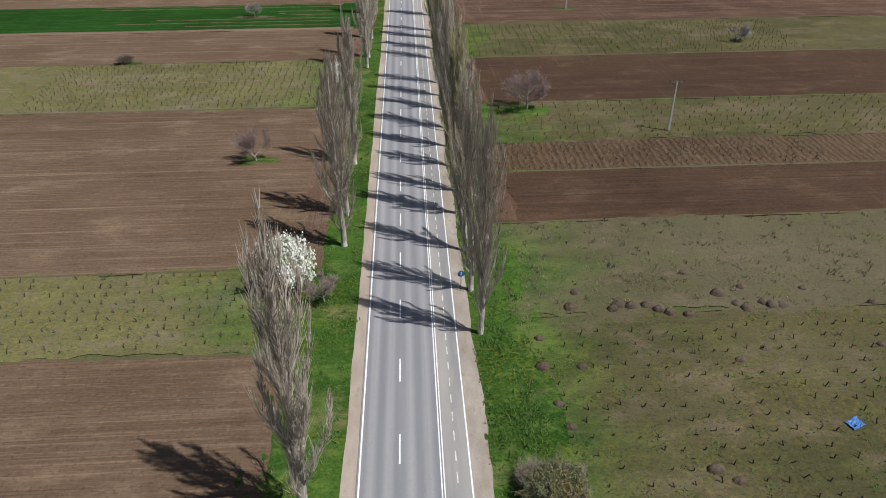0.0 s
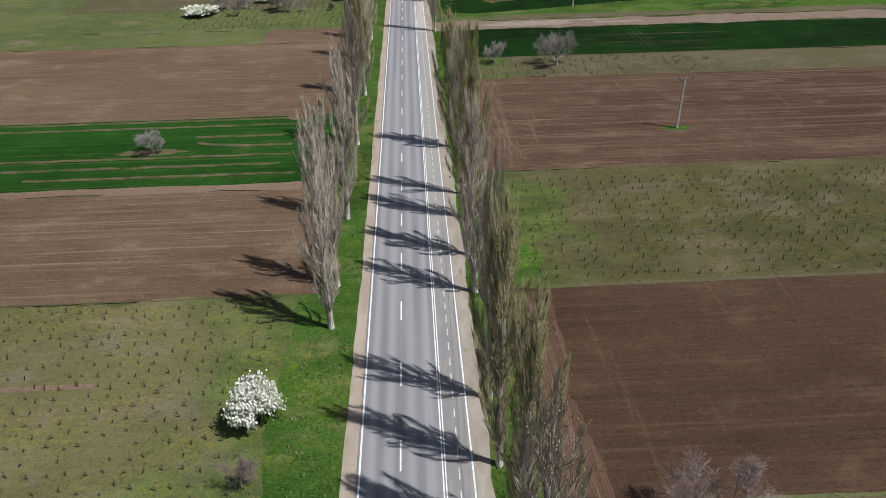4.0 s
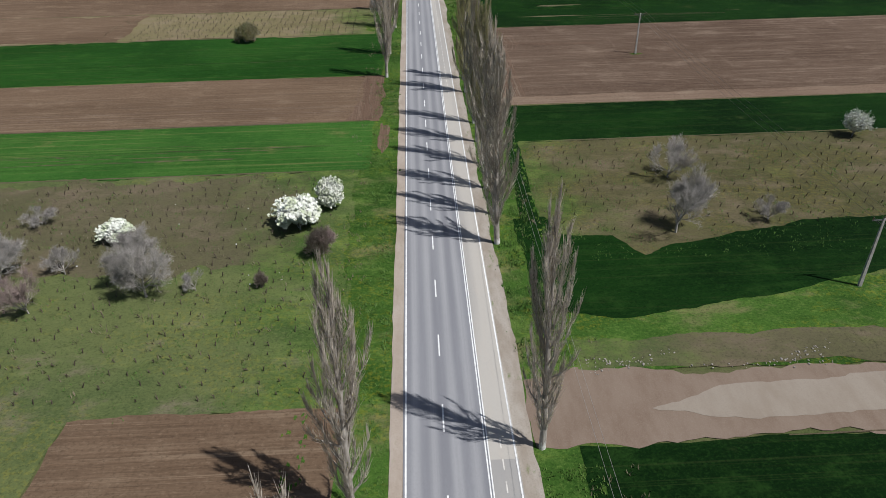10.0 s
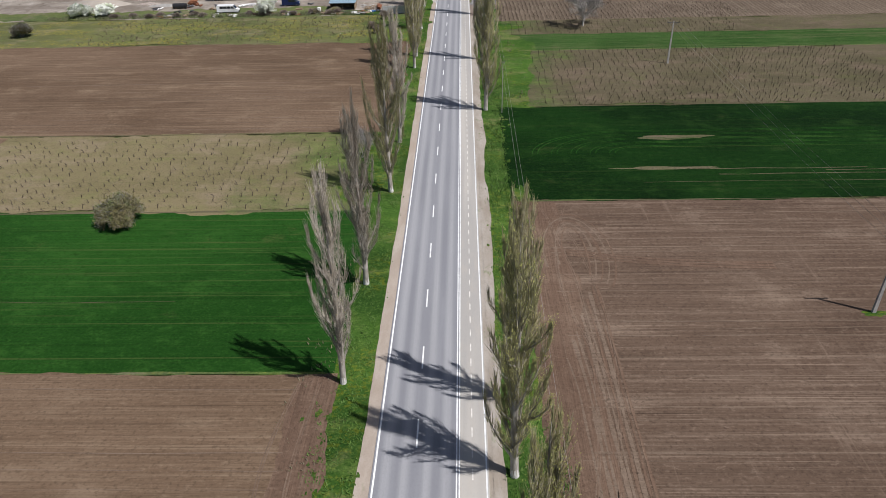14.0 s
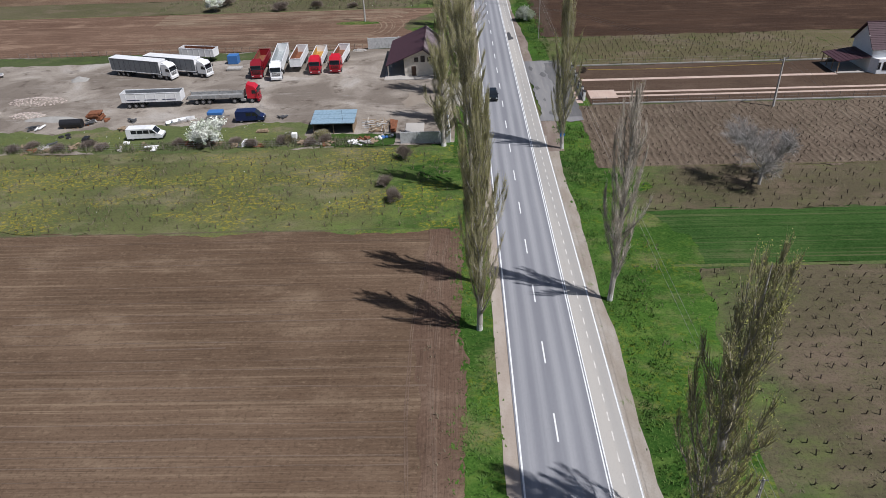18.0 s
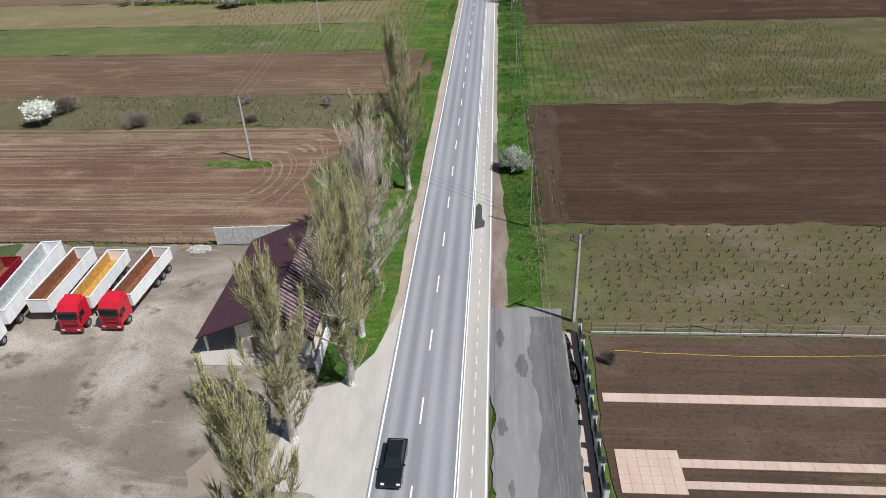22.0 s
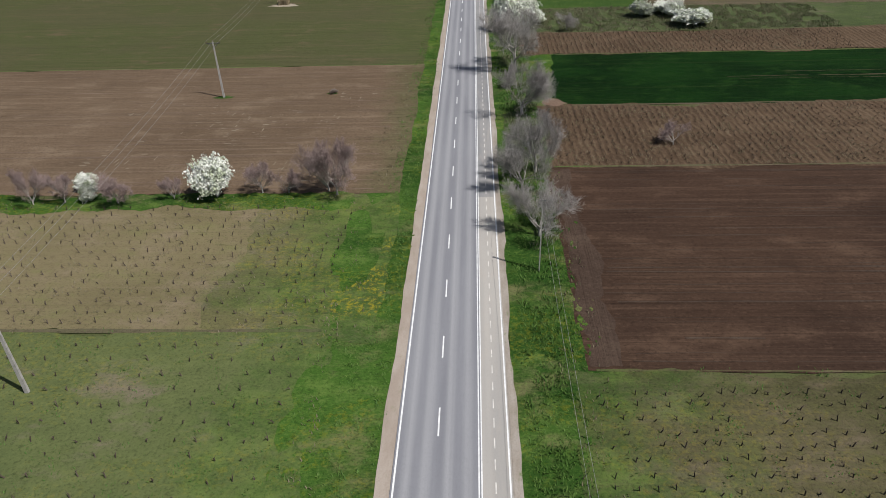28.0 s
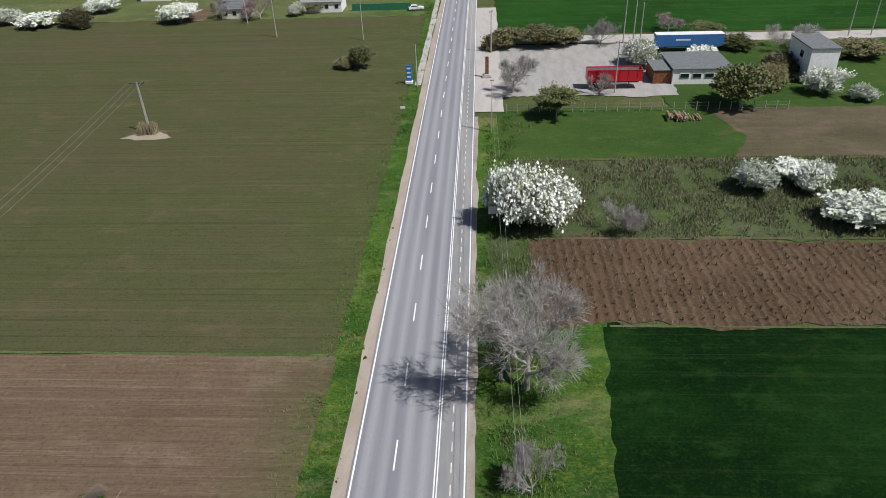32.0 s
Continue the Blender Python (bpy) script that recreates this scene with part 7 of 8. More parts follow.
roof_slope(t, (-24.2, 491.4, EAVE - 0.1), (-24.2, 508.4, EAVE - 0.1), (RX, 508.6, RIDGE), (RX, 491.4, RIDGE), M["roof_purple"], 24)
roof_slope(t, (-11.8, 491.4, EAVE - 0.2), (-11.8, 509.4, EAVE - 0.2), (RX, 508.6, RIDGE), (RX, 491.4, RIDGE), M["roof_purple"], 14)
# Sun glint on the tile steps, painted as pale raised stripes on this slope.
M["roof_rib"] = plain("plum_glint_stripes", (0.3, 0.245, 0.255, 1), 0.5, 0.0, 0.3, 0.35)
for k in range(34):
    y = 491.8 + 0.5 * k
    rib = Geo().tube((RX + 0.12, y, RIDGE - 0.02), (-11.9, y, EAVE - 0.06), 0.1, 0.1, 5, True)
    part("roof_rib", rib, M["roof_rib"], t, "pale stripe painted as sun glint on the metal tiles")
part("ridge_cap", Geo().tube((RX, 491.3, RIDGE + 0.05), (RX, 508.7, RIDGE + 0.05), 0.13, 0.13, 8, True), M["roof_purple"], t)
for y in (492.4, 498, 503.5, 508.4):
    part("porch_post", Geo().box((-23.8, y, 1.45), (0.25, 0.25, 2.5), 0.02), M["plaster"], t)
d = part("door", Geo().box((-18.2, HY0 - 0.03, 1.3), (1.0, 0.08, 2.1), 0.02), M["door_brown"], t)
part("handle", Geo().box((-17.85, HY0 - 0.1, 1.25), (0.05, 0.06, 0.2), 0.01), M["steel"], d)
for x, w in ((-17.6, 0.75), (-16.2, 0.8), (-14.8, 0.75)):
    win = part("window", Geo().box((x, HY0 - 0.02, 3.75 if x != -16.2 else 3.9), (w + 0.14, 0.08, 1.0 if x != -16.2 else 1.35), 0.02), M["door_brown"], t)
    part("pane", Geo().box((x, HY0 - 0.05, 3.75 if x != -16.2 else 3.9), (w - 0.1, 0.05, 0.8 if x != -16.2 else 1.15), 0.01), M["glass"], win)

t = thing("shed", "open shed with a pale blue sheet metal roof", "shed")
roof_slope(t, (-35.2, 465.2, 2.15), (-27.3, 465.2, 2.15), (-27.3, 469.9, 2.7), (-35.2, 469.9, 2.7), M["roof_blue"], 3)
for x in (-34.8, -31.2, -27.7):
    part("post", Geo().box((x, 465.6, 1.1), (0.14, 0.14, 2.1), 0.02), M["timber"], t)
part("back_wall", Geo().box((-31.2, 469.5, 1.3), (7.2, 0.12, 2.5), 0.02), M["timber"], t)
for x in (-34.8, -27.7):
    part("side_wall", Geo().box((x, 467.6, 1.1), (0.1, 3.6, 2.1), 0.02), M["timber"], t)
part("antenna", Geo().tube((-29.5, 466.2, 2.2), (-29.5, 466.2, 4.2), 0.03, 0.02, 5, True), M["steel"], t)

t = thing("shed", "long low white shed with a grey fibre cement roof", "shed")
part("wall", Geo().box((-126.5, 497.6, 1.3), (16, 6.0, 2.6), 0.04), M["white_plaster"], t)
roof_slope(t, (-134.8, 494.2, 2.5), (-118.2, 494.2, 2.5), (-118.2, 497.6, 3.5), (-134.8, 497.6, 3.5), M["alu"], 4)
roof_slope(t, (-118.2, 501.0, 2.5), (-134.8, 501.0, 2.5), (-134.8, 497.6, 3.5), (-118.2, 497.6, 3.5), M["alu"], 4)
for k in range(4):
    win = part("window", Geo().box((-132 + 3.6 * k, 494.58, 1.5), (1.2, 0.08, 0.9), 0.02), M["door_brown"], t)
    part("pane", Geo().box((-132 + 3.6 * k, 494.54, 1.5), (1.0, 0.04, 0.7), 0.01), M["glass"], win)
t = thing("board_pile", "white boards leaning on the shed's end", "boards")
rnd = random.Random(19)
for k in range(11):
    part("board", Geo().box((-116.2 + rnd.uniform(-1.4, 1.6), 496.4 + rnd.uniform(-2.2, 2.4), 0.1 + 0.1 * k), (rnd.uniform(0.8, 2.8), rnd.uniform(0.5, 1.5), 0.06), 0.01, rnd.uniform(0, 3)), M[("white_plaster", "alu", "pale_board")[k % 3]], t)

# scrap, sheets and junk along the yard edge
rnd = random.Random(91)
for n in range(74):
    x, y = rnd.uniform(-90, -21), rnd.choice((rnd.uniform(460.9, 463.5), rnd.uniform(469, 474)))
    if (-71 < x < -44 or x > -40) and y > 463.9:
        continue
    mat = M[rnd.choice(("timber", "white_plaster", "steel", "rust", "concrete", "timber"))]
    ob = thing("scrap_pile", "small untidy pile of scrap and boards", "scrap", "scrap along the yard edge")
    for k in range(rnd.randint(3, 7)):
        part("board", Geo().box((rnd.uniform(-0.7, 0.7), rnd.uniform(-0.5, 0.5), 0.06 + 0.08 * k), (rnd.uniform(0.4, 1.9), rnd.uniform(0.1, 0.6), rnd.uniform(0.12, 0.2)), 0.02, rnd.uniform(0, 3)), mat, ob)
    ob.location = (x, y * ALONG, 0.06)
for n, (x, y, w, d, h, mat, name, label) in enumerate((
    (-37.6, 462.6, 0.9, 0.8, 1.7, "white_plaster", "water_tank", "white plastic tank standing in weeds"),
    (-60.1, 499.6, 3.4, 1.6, 0.5, "concrete", "concrete_slab", "grey concrete slab on the ground"),
    (-61.6, 503.8, 2.4, 1.8, 2.0, "blue", "tarpaulin_cover", "heap under blue tarpaulin"),
    (-79.5, 474.3, 2.6, 2.0, 1.5, "rust", "rusty_container", "rusty open metal container"),
    (-23.6, 467.6, 2.6, 4.0, 0.5, "timber", "plank_stack", "stack of planks on pallets"),
    (-20.6, 467.6, 0.9, 4.8, 0.7, "rust", "steel_stack", "stack of rusty steel profiles"),
    (-16.6, 467, 3.4, 3.8, 0.16, "apron", "concrete_pad", "bare square concrete ground pad"),
    (-76, 464.5, 1.2, 1.2, 1.0, "black", "scrap_engine", "dark scrap machine part"),
    (-44.5, 466.8, 2.2, 0.7, 0.5, "timber", "bench", "weathered plank bench on grass"),
)):
    layers = 1 if mat in ("white_plaster", "concrete", "apron", "blue") else 4
    ob = thing(name, label, name.replace("_", " "))
    for k in range(layers):
        g = Geo().box((rnd.uniform(-0.05, 0.05) * layers, rnd.uniform(-0.05, 0.05) * layers, h * (k + 0.5) / layers), (w * (1 - 0.04 * k), d * (1 - 0.05 * k), h / layers), 0.06, 0.05 * k)
        part("layer" if layers > 1 else "block", g, M[mat], ob)
    ob.location = (x, y * ALONG, 0.085)
f = thing("wire_fence", "thin wire fence with wooden posts behind the yard", "fence")
for k in range(44):
    x = -118 + 2.0 * k
    part("post", Geo().box((x, 511.3 + rnd.uniform(-0.1, 0.1), 0.65), (0.09, 0.09, 1.4), 0.01), M["pole_wood"], f)
for z in (0.5, 1.1):
    part("strand", Geo().tube((-118, 511.3, z), (-32, 511.3, z), 0.012, 0.012, 3), M["wire"], f)

f = thing("wire_fence", "old wire fence with leaning posts along the meadow", "fence")
for k in range(28):
    x = -96 + 2.75 * k
    part("post", Geo().tube((x, 460.6, -0.1), (x + rnd.uniform(-0.15, 0.15), 460.6 + rnd.uniform(-0.1, 0.1), 1.5), 0.06, 0.05, 5, True), M["pole_wood"], f)
for z in (0.5, 0.9, 1.3):
    part("strand", Geo().tube((-96, 460.6, z), (-21.5, 460.6, z), 0.012, 0.012, 3), M["wire"], f)

# ---- garden plot and gate over the road ----
M["hose"] = plain("yellow_rubber", (0.5, 0.36, 0.05, 1), 0.5)
M["paver"] = gravel_material("pink_pavers", (0.44, 0.33, 0.27, 1), (0.5, 0.39, 0.32, 1), (0.36, 0.26, 0.21, 1))
sheet("parking_bay", 6.3, 14.4, 468.5, 499.5, 0.12, M["tar_bay"] if "tar_bay" in M else M["asphalt"], "grey asphalt parking bay beside the road", "parking", 0.7, 0.6, 130)
sheet("bay_repair", 10.8, 14.3, 470, 498.2, 0.128, M["tar_dark"], "darker asphalt half of the parking bay", "parking", 0.5, 0.6, 133)
for k, (x, y, rx, ry) in enumerate([(7.6, 484, 0.5, 1.2), (8.4, 478, 0.35, 0.9), (9.6, 491, 0.8, 1.6), (7.4, 495, 0.6, 1.4), (8.9, 472, 0.7, 1.0)]):
    patch("oil_stain", x, y, rx, ry, M["tar_dark"], "dark oil stain on asphalt", 0.15 + 0.001 * k, 90 + k)
sheet("bare_shoulder", 6.3, 9.0, 457, 468.5, 0.09, M["bare_earth"], "bare brown roadside shoulder", "shoulder", 0.7, 0.6, 132)


def slab_path(label, x0, x1, y0, y1, size):
    t = thing("garden_path", label, "path")
    nx, ny = max(1, round((x1 - x0) / size)), max(1, round((y1 - y0) / 0.8))
    w, d = (x1 - x0) / nx, (y1 - y0) / ny
    me = Geo().box((0, 0, 0), (w - 0.012, d - 0.01, 0.08), 0.006).mesh("paving_slab")
    me.materials.append(M["paver"])
    for i in range(nx):
        for j in range(ny):
            ob = new("paving_slab", me)
            ob.parent = t
            ob.location = (x0 + w * (i + 0.5), y0 + d * (j + 0.5), 0.08)
    return t


slab_path("long pinkish paved garden path", 17.2, 70, 487.0, 488.0, 1.0)
slab_path("long pinkish paved garden path", 22.8, 88, 480.4, 481.2, 1.0)
slab_path("long pinkish paved garden path", 22.8, 88, 478.5, 479.2, 1.0)
slab_path("square pinkish paved forecourt", 17.4, 22.8, 478.0, 482.0, 0.9)
for y in (475.4, 495.9):
    f = thing("garden_fence", "low pale wall with thin fence posts round a garden plot", "fence")
    for k in range(26):
        x = 17.2 + k * 2.6
        part("kerb", Geo().box((x + 1.3, y, 0.14), (2.58, 0.12, 0.28), 0.02), M["concrete"], f)
        part("post", Geo().box((x, y, 0.75), (0.06, 0.06, 1.5), 0.01), M["steel"], f)
    for z in (0.8, 1.4):
        part("rail", Geo().tube((17.2, y, z), (82, y, z), 0.012, 0.012, 3), M["wire"], f)
g = thing("gate_fence", "ornate fence of dark panels between pale pillars", "fence")
for k in range(9):
    y = 477.2 + k * 2.3
    part("pillar", Geo().box((15.9, y, 1.0), (0.42, 0.42, 1.9), 0.04), M["white_plaster"], g)
    part("pillar_cap", Geo().box((15.9, y, 2.02), (0.52, 0.52, 0.14), 0.04), M["black"], g)
    if k < 8:
        part("panel", Geo().box((15.9, y + 1.15, 0.95), (0.06, 1.85, 1.4), 0.02), M["black"], g)
        part("plinth", Geo().box((15.9, y + 1.15, 0.2), (0.24, 1.88, 0.4), 0.02), M["white_plaster"], g)
t = thing("garden_hose", "thin yellow hose lying across the garden soil", "hose")
hose = Geo()
pts = [Vector((19.2 + 1.1 * k, 493.4 - 0.5 * math.sin(k * 0.12) + 0.12 * noise.noise((k * 0.4, 1, 0)), 0.1)) for k in range(40)]
for p, q in zip(pts, pts[1:]):
    hose.tube(p, q, 0.03, 0.03, 5)
part("tube", hose, M["hose"], t)
slab_path("narrow pink pavement along the gate", 14.4, 15.6, 476.0, 496.0, 0.6)

t = thing("villa", "white two-storey villa with a plum roof and open porch", "house")
part("wall", Geo().box((84, 491.4, 2.6), (15, 7.0, 5.2), 0.03), M["white_render"], t)
side_gable = Geo().add([(76.5, 487.9, 5.15), (76.5, 494.9, 5.15), (76.5, 491.4, 9.0), (76.8, 487.9, 5.15), (76.8, 494.9, 5.15), (76.8, 491.4, 9.0)], [(0, 2, 1), (3, 4, 5), (0, 3, 5, 2), (1, 2, 5, 4)])
part("gable_wall", side_gable, M["white_render"], t)
part("wing_wall", Geo().box((86.0, 487.9, 2.6), (6.4, 1.6, 5.2), 0.03), M["white_render"], t)
front = Geo().add([(82.8, 487.1, 5.15), (89.2, 487.1, 5.15), (86, 487.1, 7.6), (82.8, 490.2, 5.15), (89.2, 490.2, 5.15), (86, 490.2, 7.6)], [(0, 1, 2), (3, 5, 4), (0, 2, 5, 3), (1, 4, 5, 2)])
part("gable_wall", front, M["white_render"], t)
bay = Geo()
for k, (x, y) in enumerate(((76.6, 487.9), (77.6, 486.8), (80.8, 486.8), (81.8, 487.9))):
    bay.v += [(x, y, 0.0), (x, y, 3.1)]
bay.f = [(0, 2, 3, 1), (2, 4, 5, 3), (4, 6, 7, 5), (1, 3, 5, 7)]
part("bay", bay, M["white_render"], t)
roof_slope(t, (75.9, 487.4, 4.85), (92.1, 487.4, 4.85), (92.1, 491.4, 9.3), (75.9, 491.4, 9.3), M["roof_purple"], 16)
roof_slope(t, (92.1, 495.4, 4.85), (75.9, 495.4, 4.85), (75.9, 491.4, 9.3), (92.1, 491.4, 9.3), M["roof_purple"], 16)
roof_slope(t, (82.3, 490.6, 5.0), (82.3, 486.6, 5.0), (86, 486.6, 7.9), (86, 490.6, 7.9), M["roof_purple"], 10, "wing_roof")
roof_slope(t, (89.7, 486.6, 5.0), (89.7, 490.6, 5.0), (86, 490.6, 7.9), (86, 486.6, 7.9), M["roof_purple"], 10, "wing_roof")
part("ridge_cap", Geo().tube((75.8, 491.4, 9.36), (92.2, 491.4, 9.36), 0.12, 0.12, 8, True), M["roof_purple"], t)
part("verge_board", Geo().box((75.86, 489.4, 7.05), (0.1, 0.16, 0.2), 0.02), M["white"], t)
roof_slope(t, (69.8, 487.6, 2.5), (69.8, 494.0, 2.5), (76.5, 494.0, 3.4), (76.5, 487.6, 3.4), M["roof_purple"], 8, "porch_roof")
for y in (487.8, 489.9, 492.0, 493.8):
    part("porch_post", Geo().box((70.2, y, 1.3), (0.16, 0.16, 2.5), 0.02), M["timber"], t)
part("porch_floor", Geo().box((73.1, 490.8, 0.1), (6.4, 6.2, 0.2), 0.02), M["apron"], t)


def villa_window(x, y, z, w, h):
    win = part("window", Geo().box((x, y, z), (w, 0.1, h), 0.02), M["door_brown"], t)
    part("pane", Geo().box((x, y - 0.06, z), (w - 0.2, 0.04, h - 0.2), 0.01), M["glass"], win)


for x, y, z, w, h in ((79.2, 486.78, 1.7, 1.1, 1.7), (77.9, 486.86, 1.7, 0.7, 1.7), (84.0, 487.08, 1.6, 2.2, 1.3), (84.6, 487.08, 4.3, 1.1, 1.2), (87.2, 487.08, 4.3, 1.1, 1.2), (90.4, 487.88, 1.7, 1.1, 1.3)):
    villa_window(x, y, z, w, h)
part("door", Geo().box((87.4, 487.08, 1.1), (1.2, 0.1, 2.2), 0.02), M["door_brown"], t)
part("chimney", Geo().box((89.6, 492.2, 9.2), (0.7, 0.6, 1.6), 0.04), M["roof_purple"], t)
part("garage_wall", Geo().box((94.0, 491.0, 1.5), (4.8, 5.4, 3.0), 0.03), M["white_render"], t)
part("garage_door", Geo().box((94.0, 488.26, 1.2), (3.2, 0.08, 2.2), 0.02), M["door_brown"], t)
roof_slope(t, (91.4, 487.6, 2.9), (97.0, 487.6, 2.9), (97.0, 491.4, 5.4), (91.4, 491.4, 5.4), M["roof_purple"], 8, "garage_roof")
roof_slope(t, (97.0, 495.0, 2.9), (91.4, 495.0, 2.9), (91.4, 491.4, 5.4), (97.0, 491.4, 5.4), M["roof_purple"], 8, "garage_roof")
t = thing("garden_shed", "small white garden shed with a plum roof", "shed")
part("wall", Geo().box((102.2, 495.4, 1.2), (4.0, 3.0, 2.4), 0.03), M["white_render"], t)
part("door", Geo().box((102.6, 493.86, 1.0), (1.0, 0.08, 2.0), 0.02), M["door_brown"], t)
roof_slope(t, (99.8, 493.5, 2.3), (104.6, 493.5, 2.3), (104.6, 495.4, 3.7), (99.8, 495.4, 3.7), M["roof_purple"], 5)
roof_slope(t, (104.6, 497.3, 2.3), (99.8, 497.3, 2.3), (99.8, 495.4, 3.7), (104.6, 495.4, 3.7), M["roof_purple"], 5)
sheet("lawn", 97.2, 150, 487.2, 500, 0.07, M["lawn"], "green lawn beside the villa", "grass", 0.4, 0.8, 172)
sheet("garden_paving", 88, 130, 476, 487, 0.09, M["paver_bed"], "pinkish paved ground beside the villa", "paving", 0.3, 1.0, 171)

# a car on the road
park(car(M["car_black"], "black hatchback standing on the asphalt road"), -1.75, 477.5, -91, 0.135)


def round_sign(x, y, label):
    t = thing("road_sign", label, "sign")
    part("post", Geo().tube((0, 0, 0), (0, 0, 2.9), 0.045, 0.045, 7, True), M["steel"], t)
    part("face", Geo().tube((0, -0.06, 2.5), (0, -0.03, 2.5), 0.42, 0.42, 20, True), M["sign_blue"], t, "blue round sign face")
    part("symbol", Geo().box((0, -0.068, 2.5), (0.1, 0.012, 0.5), 0.004), M["paint"], t)
    t.matrix_basis = spot(x, y, turn=0.15)


M["sign_blue"] = gloss("sign_blue", (0.02, 0.16, 0.5, 1), 0.4)
round_sign(7.3, 56.3, "round blue cycle lane sign on a post")
round_sign(8.6, 457.9, "round blue cycle lane sign on a post")
# Flat dark patch of irregular outline, just above the lane.
lane_spot = Geo().add([(4.0, 514.7, 0.139), (5.35, 515.3, 0.139), (5.4, 516.6, 0.139), (5.0, 517.2, 0.139), (4.95, 520.4, 0.139), (4.45, 521.2, 0.139), (4.05, 520.4, 0.139)], [tuple(range(7))])
tagged(part("tar_patch", lane_spot, M["lane_spot"]), "dark irregular patch on the lane", "road patch", "", "structure")


def mound(name, label, x, y, rx, ry, h, mat, seed, stones=0, stone_mat=None, power=1):
    """A low heap of loose material, with stones on it where it is rubble."""
    t = thing(name, label, "heap")
    g = Geo()
    n, m = 18, 6
    g.v.append((x, y, h + 0.05))
    for j in range(1, m + 1):
        u = j / m
        for k in range(n):
            a = 2 * math.pi * k / n
            w = 1 + 0.35 * noise.noise((math.cos(a) * 1.5 + seed, math.sin(a) * 1.5, u))
            z = h * (1 - u ** power) ** (0.9 if power == 1 else 0.6) * (1 + 0.25 * noise.noise((math.cos(a) * 3 * u, math.sin(a) * 3 * u, seed)))
            g.v.append((x + math.cos(a) * rx * u * w, y + math.sin(a) * ry * u * w, 0.05 + z if j < m else 0.04))
    g.f = [(0, 1 + k, 1 + (k + 1) % n) for k in range(n)]
    for j in range(m - 1):
        for k in range(n):
            a, b = 1 + j * n + k, 1 + j * n + (k + 1) % n
            g.f.append((a, a + n, b + n, b))
    part("mound", g, mat, t, smooth=True)
    rr = random.Random(seed)
    rock = Geo()
    for k in range(stones):
        a, u = rr.uniform(0, 6.28), math.sqrt(rr.random())
        w = rr.uniform(0.12, 0.4)
        rock.box((x + math.cos(a) * rx * u, y + math.sin(a) * ry * u, 0.1 + h * max(0, 1 - u) * 0.95), (w, w * 0.8, w * 0.6), 0.05, rr.uniform(0, 3))
    if stones:
        tagged(part("stone", rock, stone_mat, t), kind="stuff")
    return t


M["sand_pale"] = gravel_material("pale_sand", (0.36, 0.32, 0.27, 1), (0.31, 0.275, 0.23, 1), (0.4, 0.36, 0.31, 1))
M["pebble"] = plain("broken_rubble", (0.5, 0.42, 0.37, 1), 0.9, 0, 0.3)
mound("rubble_heap", "low heap of broken pinkish rubble", -96.8, 483.6, 6.2, 2.4, 0.8, M["yard"], 3, 260, M["pebble"])
mound("rubble_heap", "small heap of broken pinkish rubble", -94.6, 476.6, 3.6, 1.6, 0.6, M["yard"], 4, 120, M["pebble"])
mound("sand_heap", "small pale heap of sand in the yard", -94.2, 495.4, 2.2, 1.4, 0.9, M["yard_pale"], 5)
mound("sand_heap", "long pale heap of sand beside weeds", -88.5, 474.6, 5.4, 1.3, 0.7, M["yard_pale"], 6)
mound("sand_heap", "large pale hill of sand at the yard end", -110.5, 477.2, 9.0, 4.0, 2.7, M["sand_pale"], 7)
M["weed_heap"] = grass("dried_weed_heap", (0.0828, 0.0646, 0.0462, 1), (0.1152, 0.08976, 0.066, 1), (0.1368, 0.1088, 0.0825, 1), (0.1008, 0.0884, 0.0462, 1), 0.3)
rnd = random.Random(33)
for k, (x, y) in enumerate([(24.6, 52.2), (25.5, 52.9), (26.9, 52.6), (28.8, 52.7), (29.9, 51.9), (31.0, 51.3), (33.1, 50.9), (37.9, 54.2), (41.3, 55.2), (39.4, 52.4), (40.1, 51.6), (42.6, 52.5),
                            (43.3, 52.0), (44.5, 51.9), (35.2, 58.1), (20.9, 55.2), (19.8, 52.7), (39.1, 45.5), (35.8, 44.1), (48.5, 54.6), (55.3, 51.8), (51.8, 45.4), (15.2, 48.1), (14.8, 44.2), (18.9, 44.0), (16.0, 37.0), (15.4, 39.6), (29.2, 31.1), (27.6, 32.2)]):
    r = rnd.uniform(0.55, 0.95)
    mound("weed_heap", "low grey-brown heap of dried weeds at the vineyard edge", x, y, r, r * 0.65, r * rnd.uniform(0.55, 0.8), M["weed_heap"], 40 + k, power=2)
mound("debris_heap", "heap of white broken plaster and sacks by a wall", -32.6, 510.1, 1.7, 0.8, 0.5, M["sand_pale"], 81, 90, M["concrete"])
t = thing("pallet", "grey wooden pallet leaning on rubble by the wall", "pallet")
for k in range(6):
    part("slat", Geo().box((-0.5 + 0.2 * k, 0, 0.13), (0.11, 1.2, 0.03), 0.005), M["timber"], t)
for y in (-0.5, 0, 0.5):
    part("runner", Geo().box((0, y, 0.06), (1.1, 0.1, 0.1), 0.005), M["timber"], t)
park(t, -34.9, 510.5, 20, 0.05)
t = thing("oil_tank", "black cylindrical tank lying in weeds", "tank")
part("drum", Geo().tube((-2.0, 0, 0.85), (2.0, 0, 0.85), 0.82, 0.82, 16, True), M["black"], t)
for x in (-1.2, 1.2):
    part("cradle", Geo().box((x, 0, 0.15), (0.3, 1.3, 0.34), 0.03), M["timber"], t)
park(t, -82.2, 470.8, 3, 0.05)
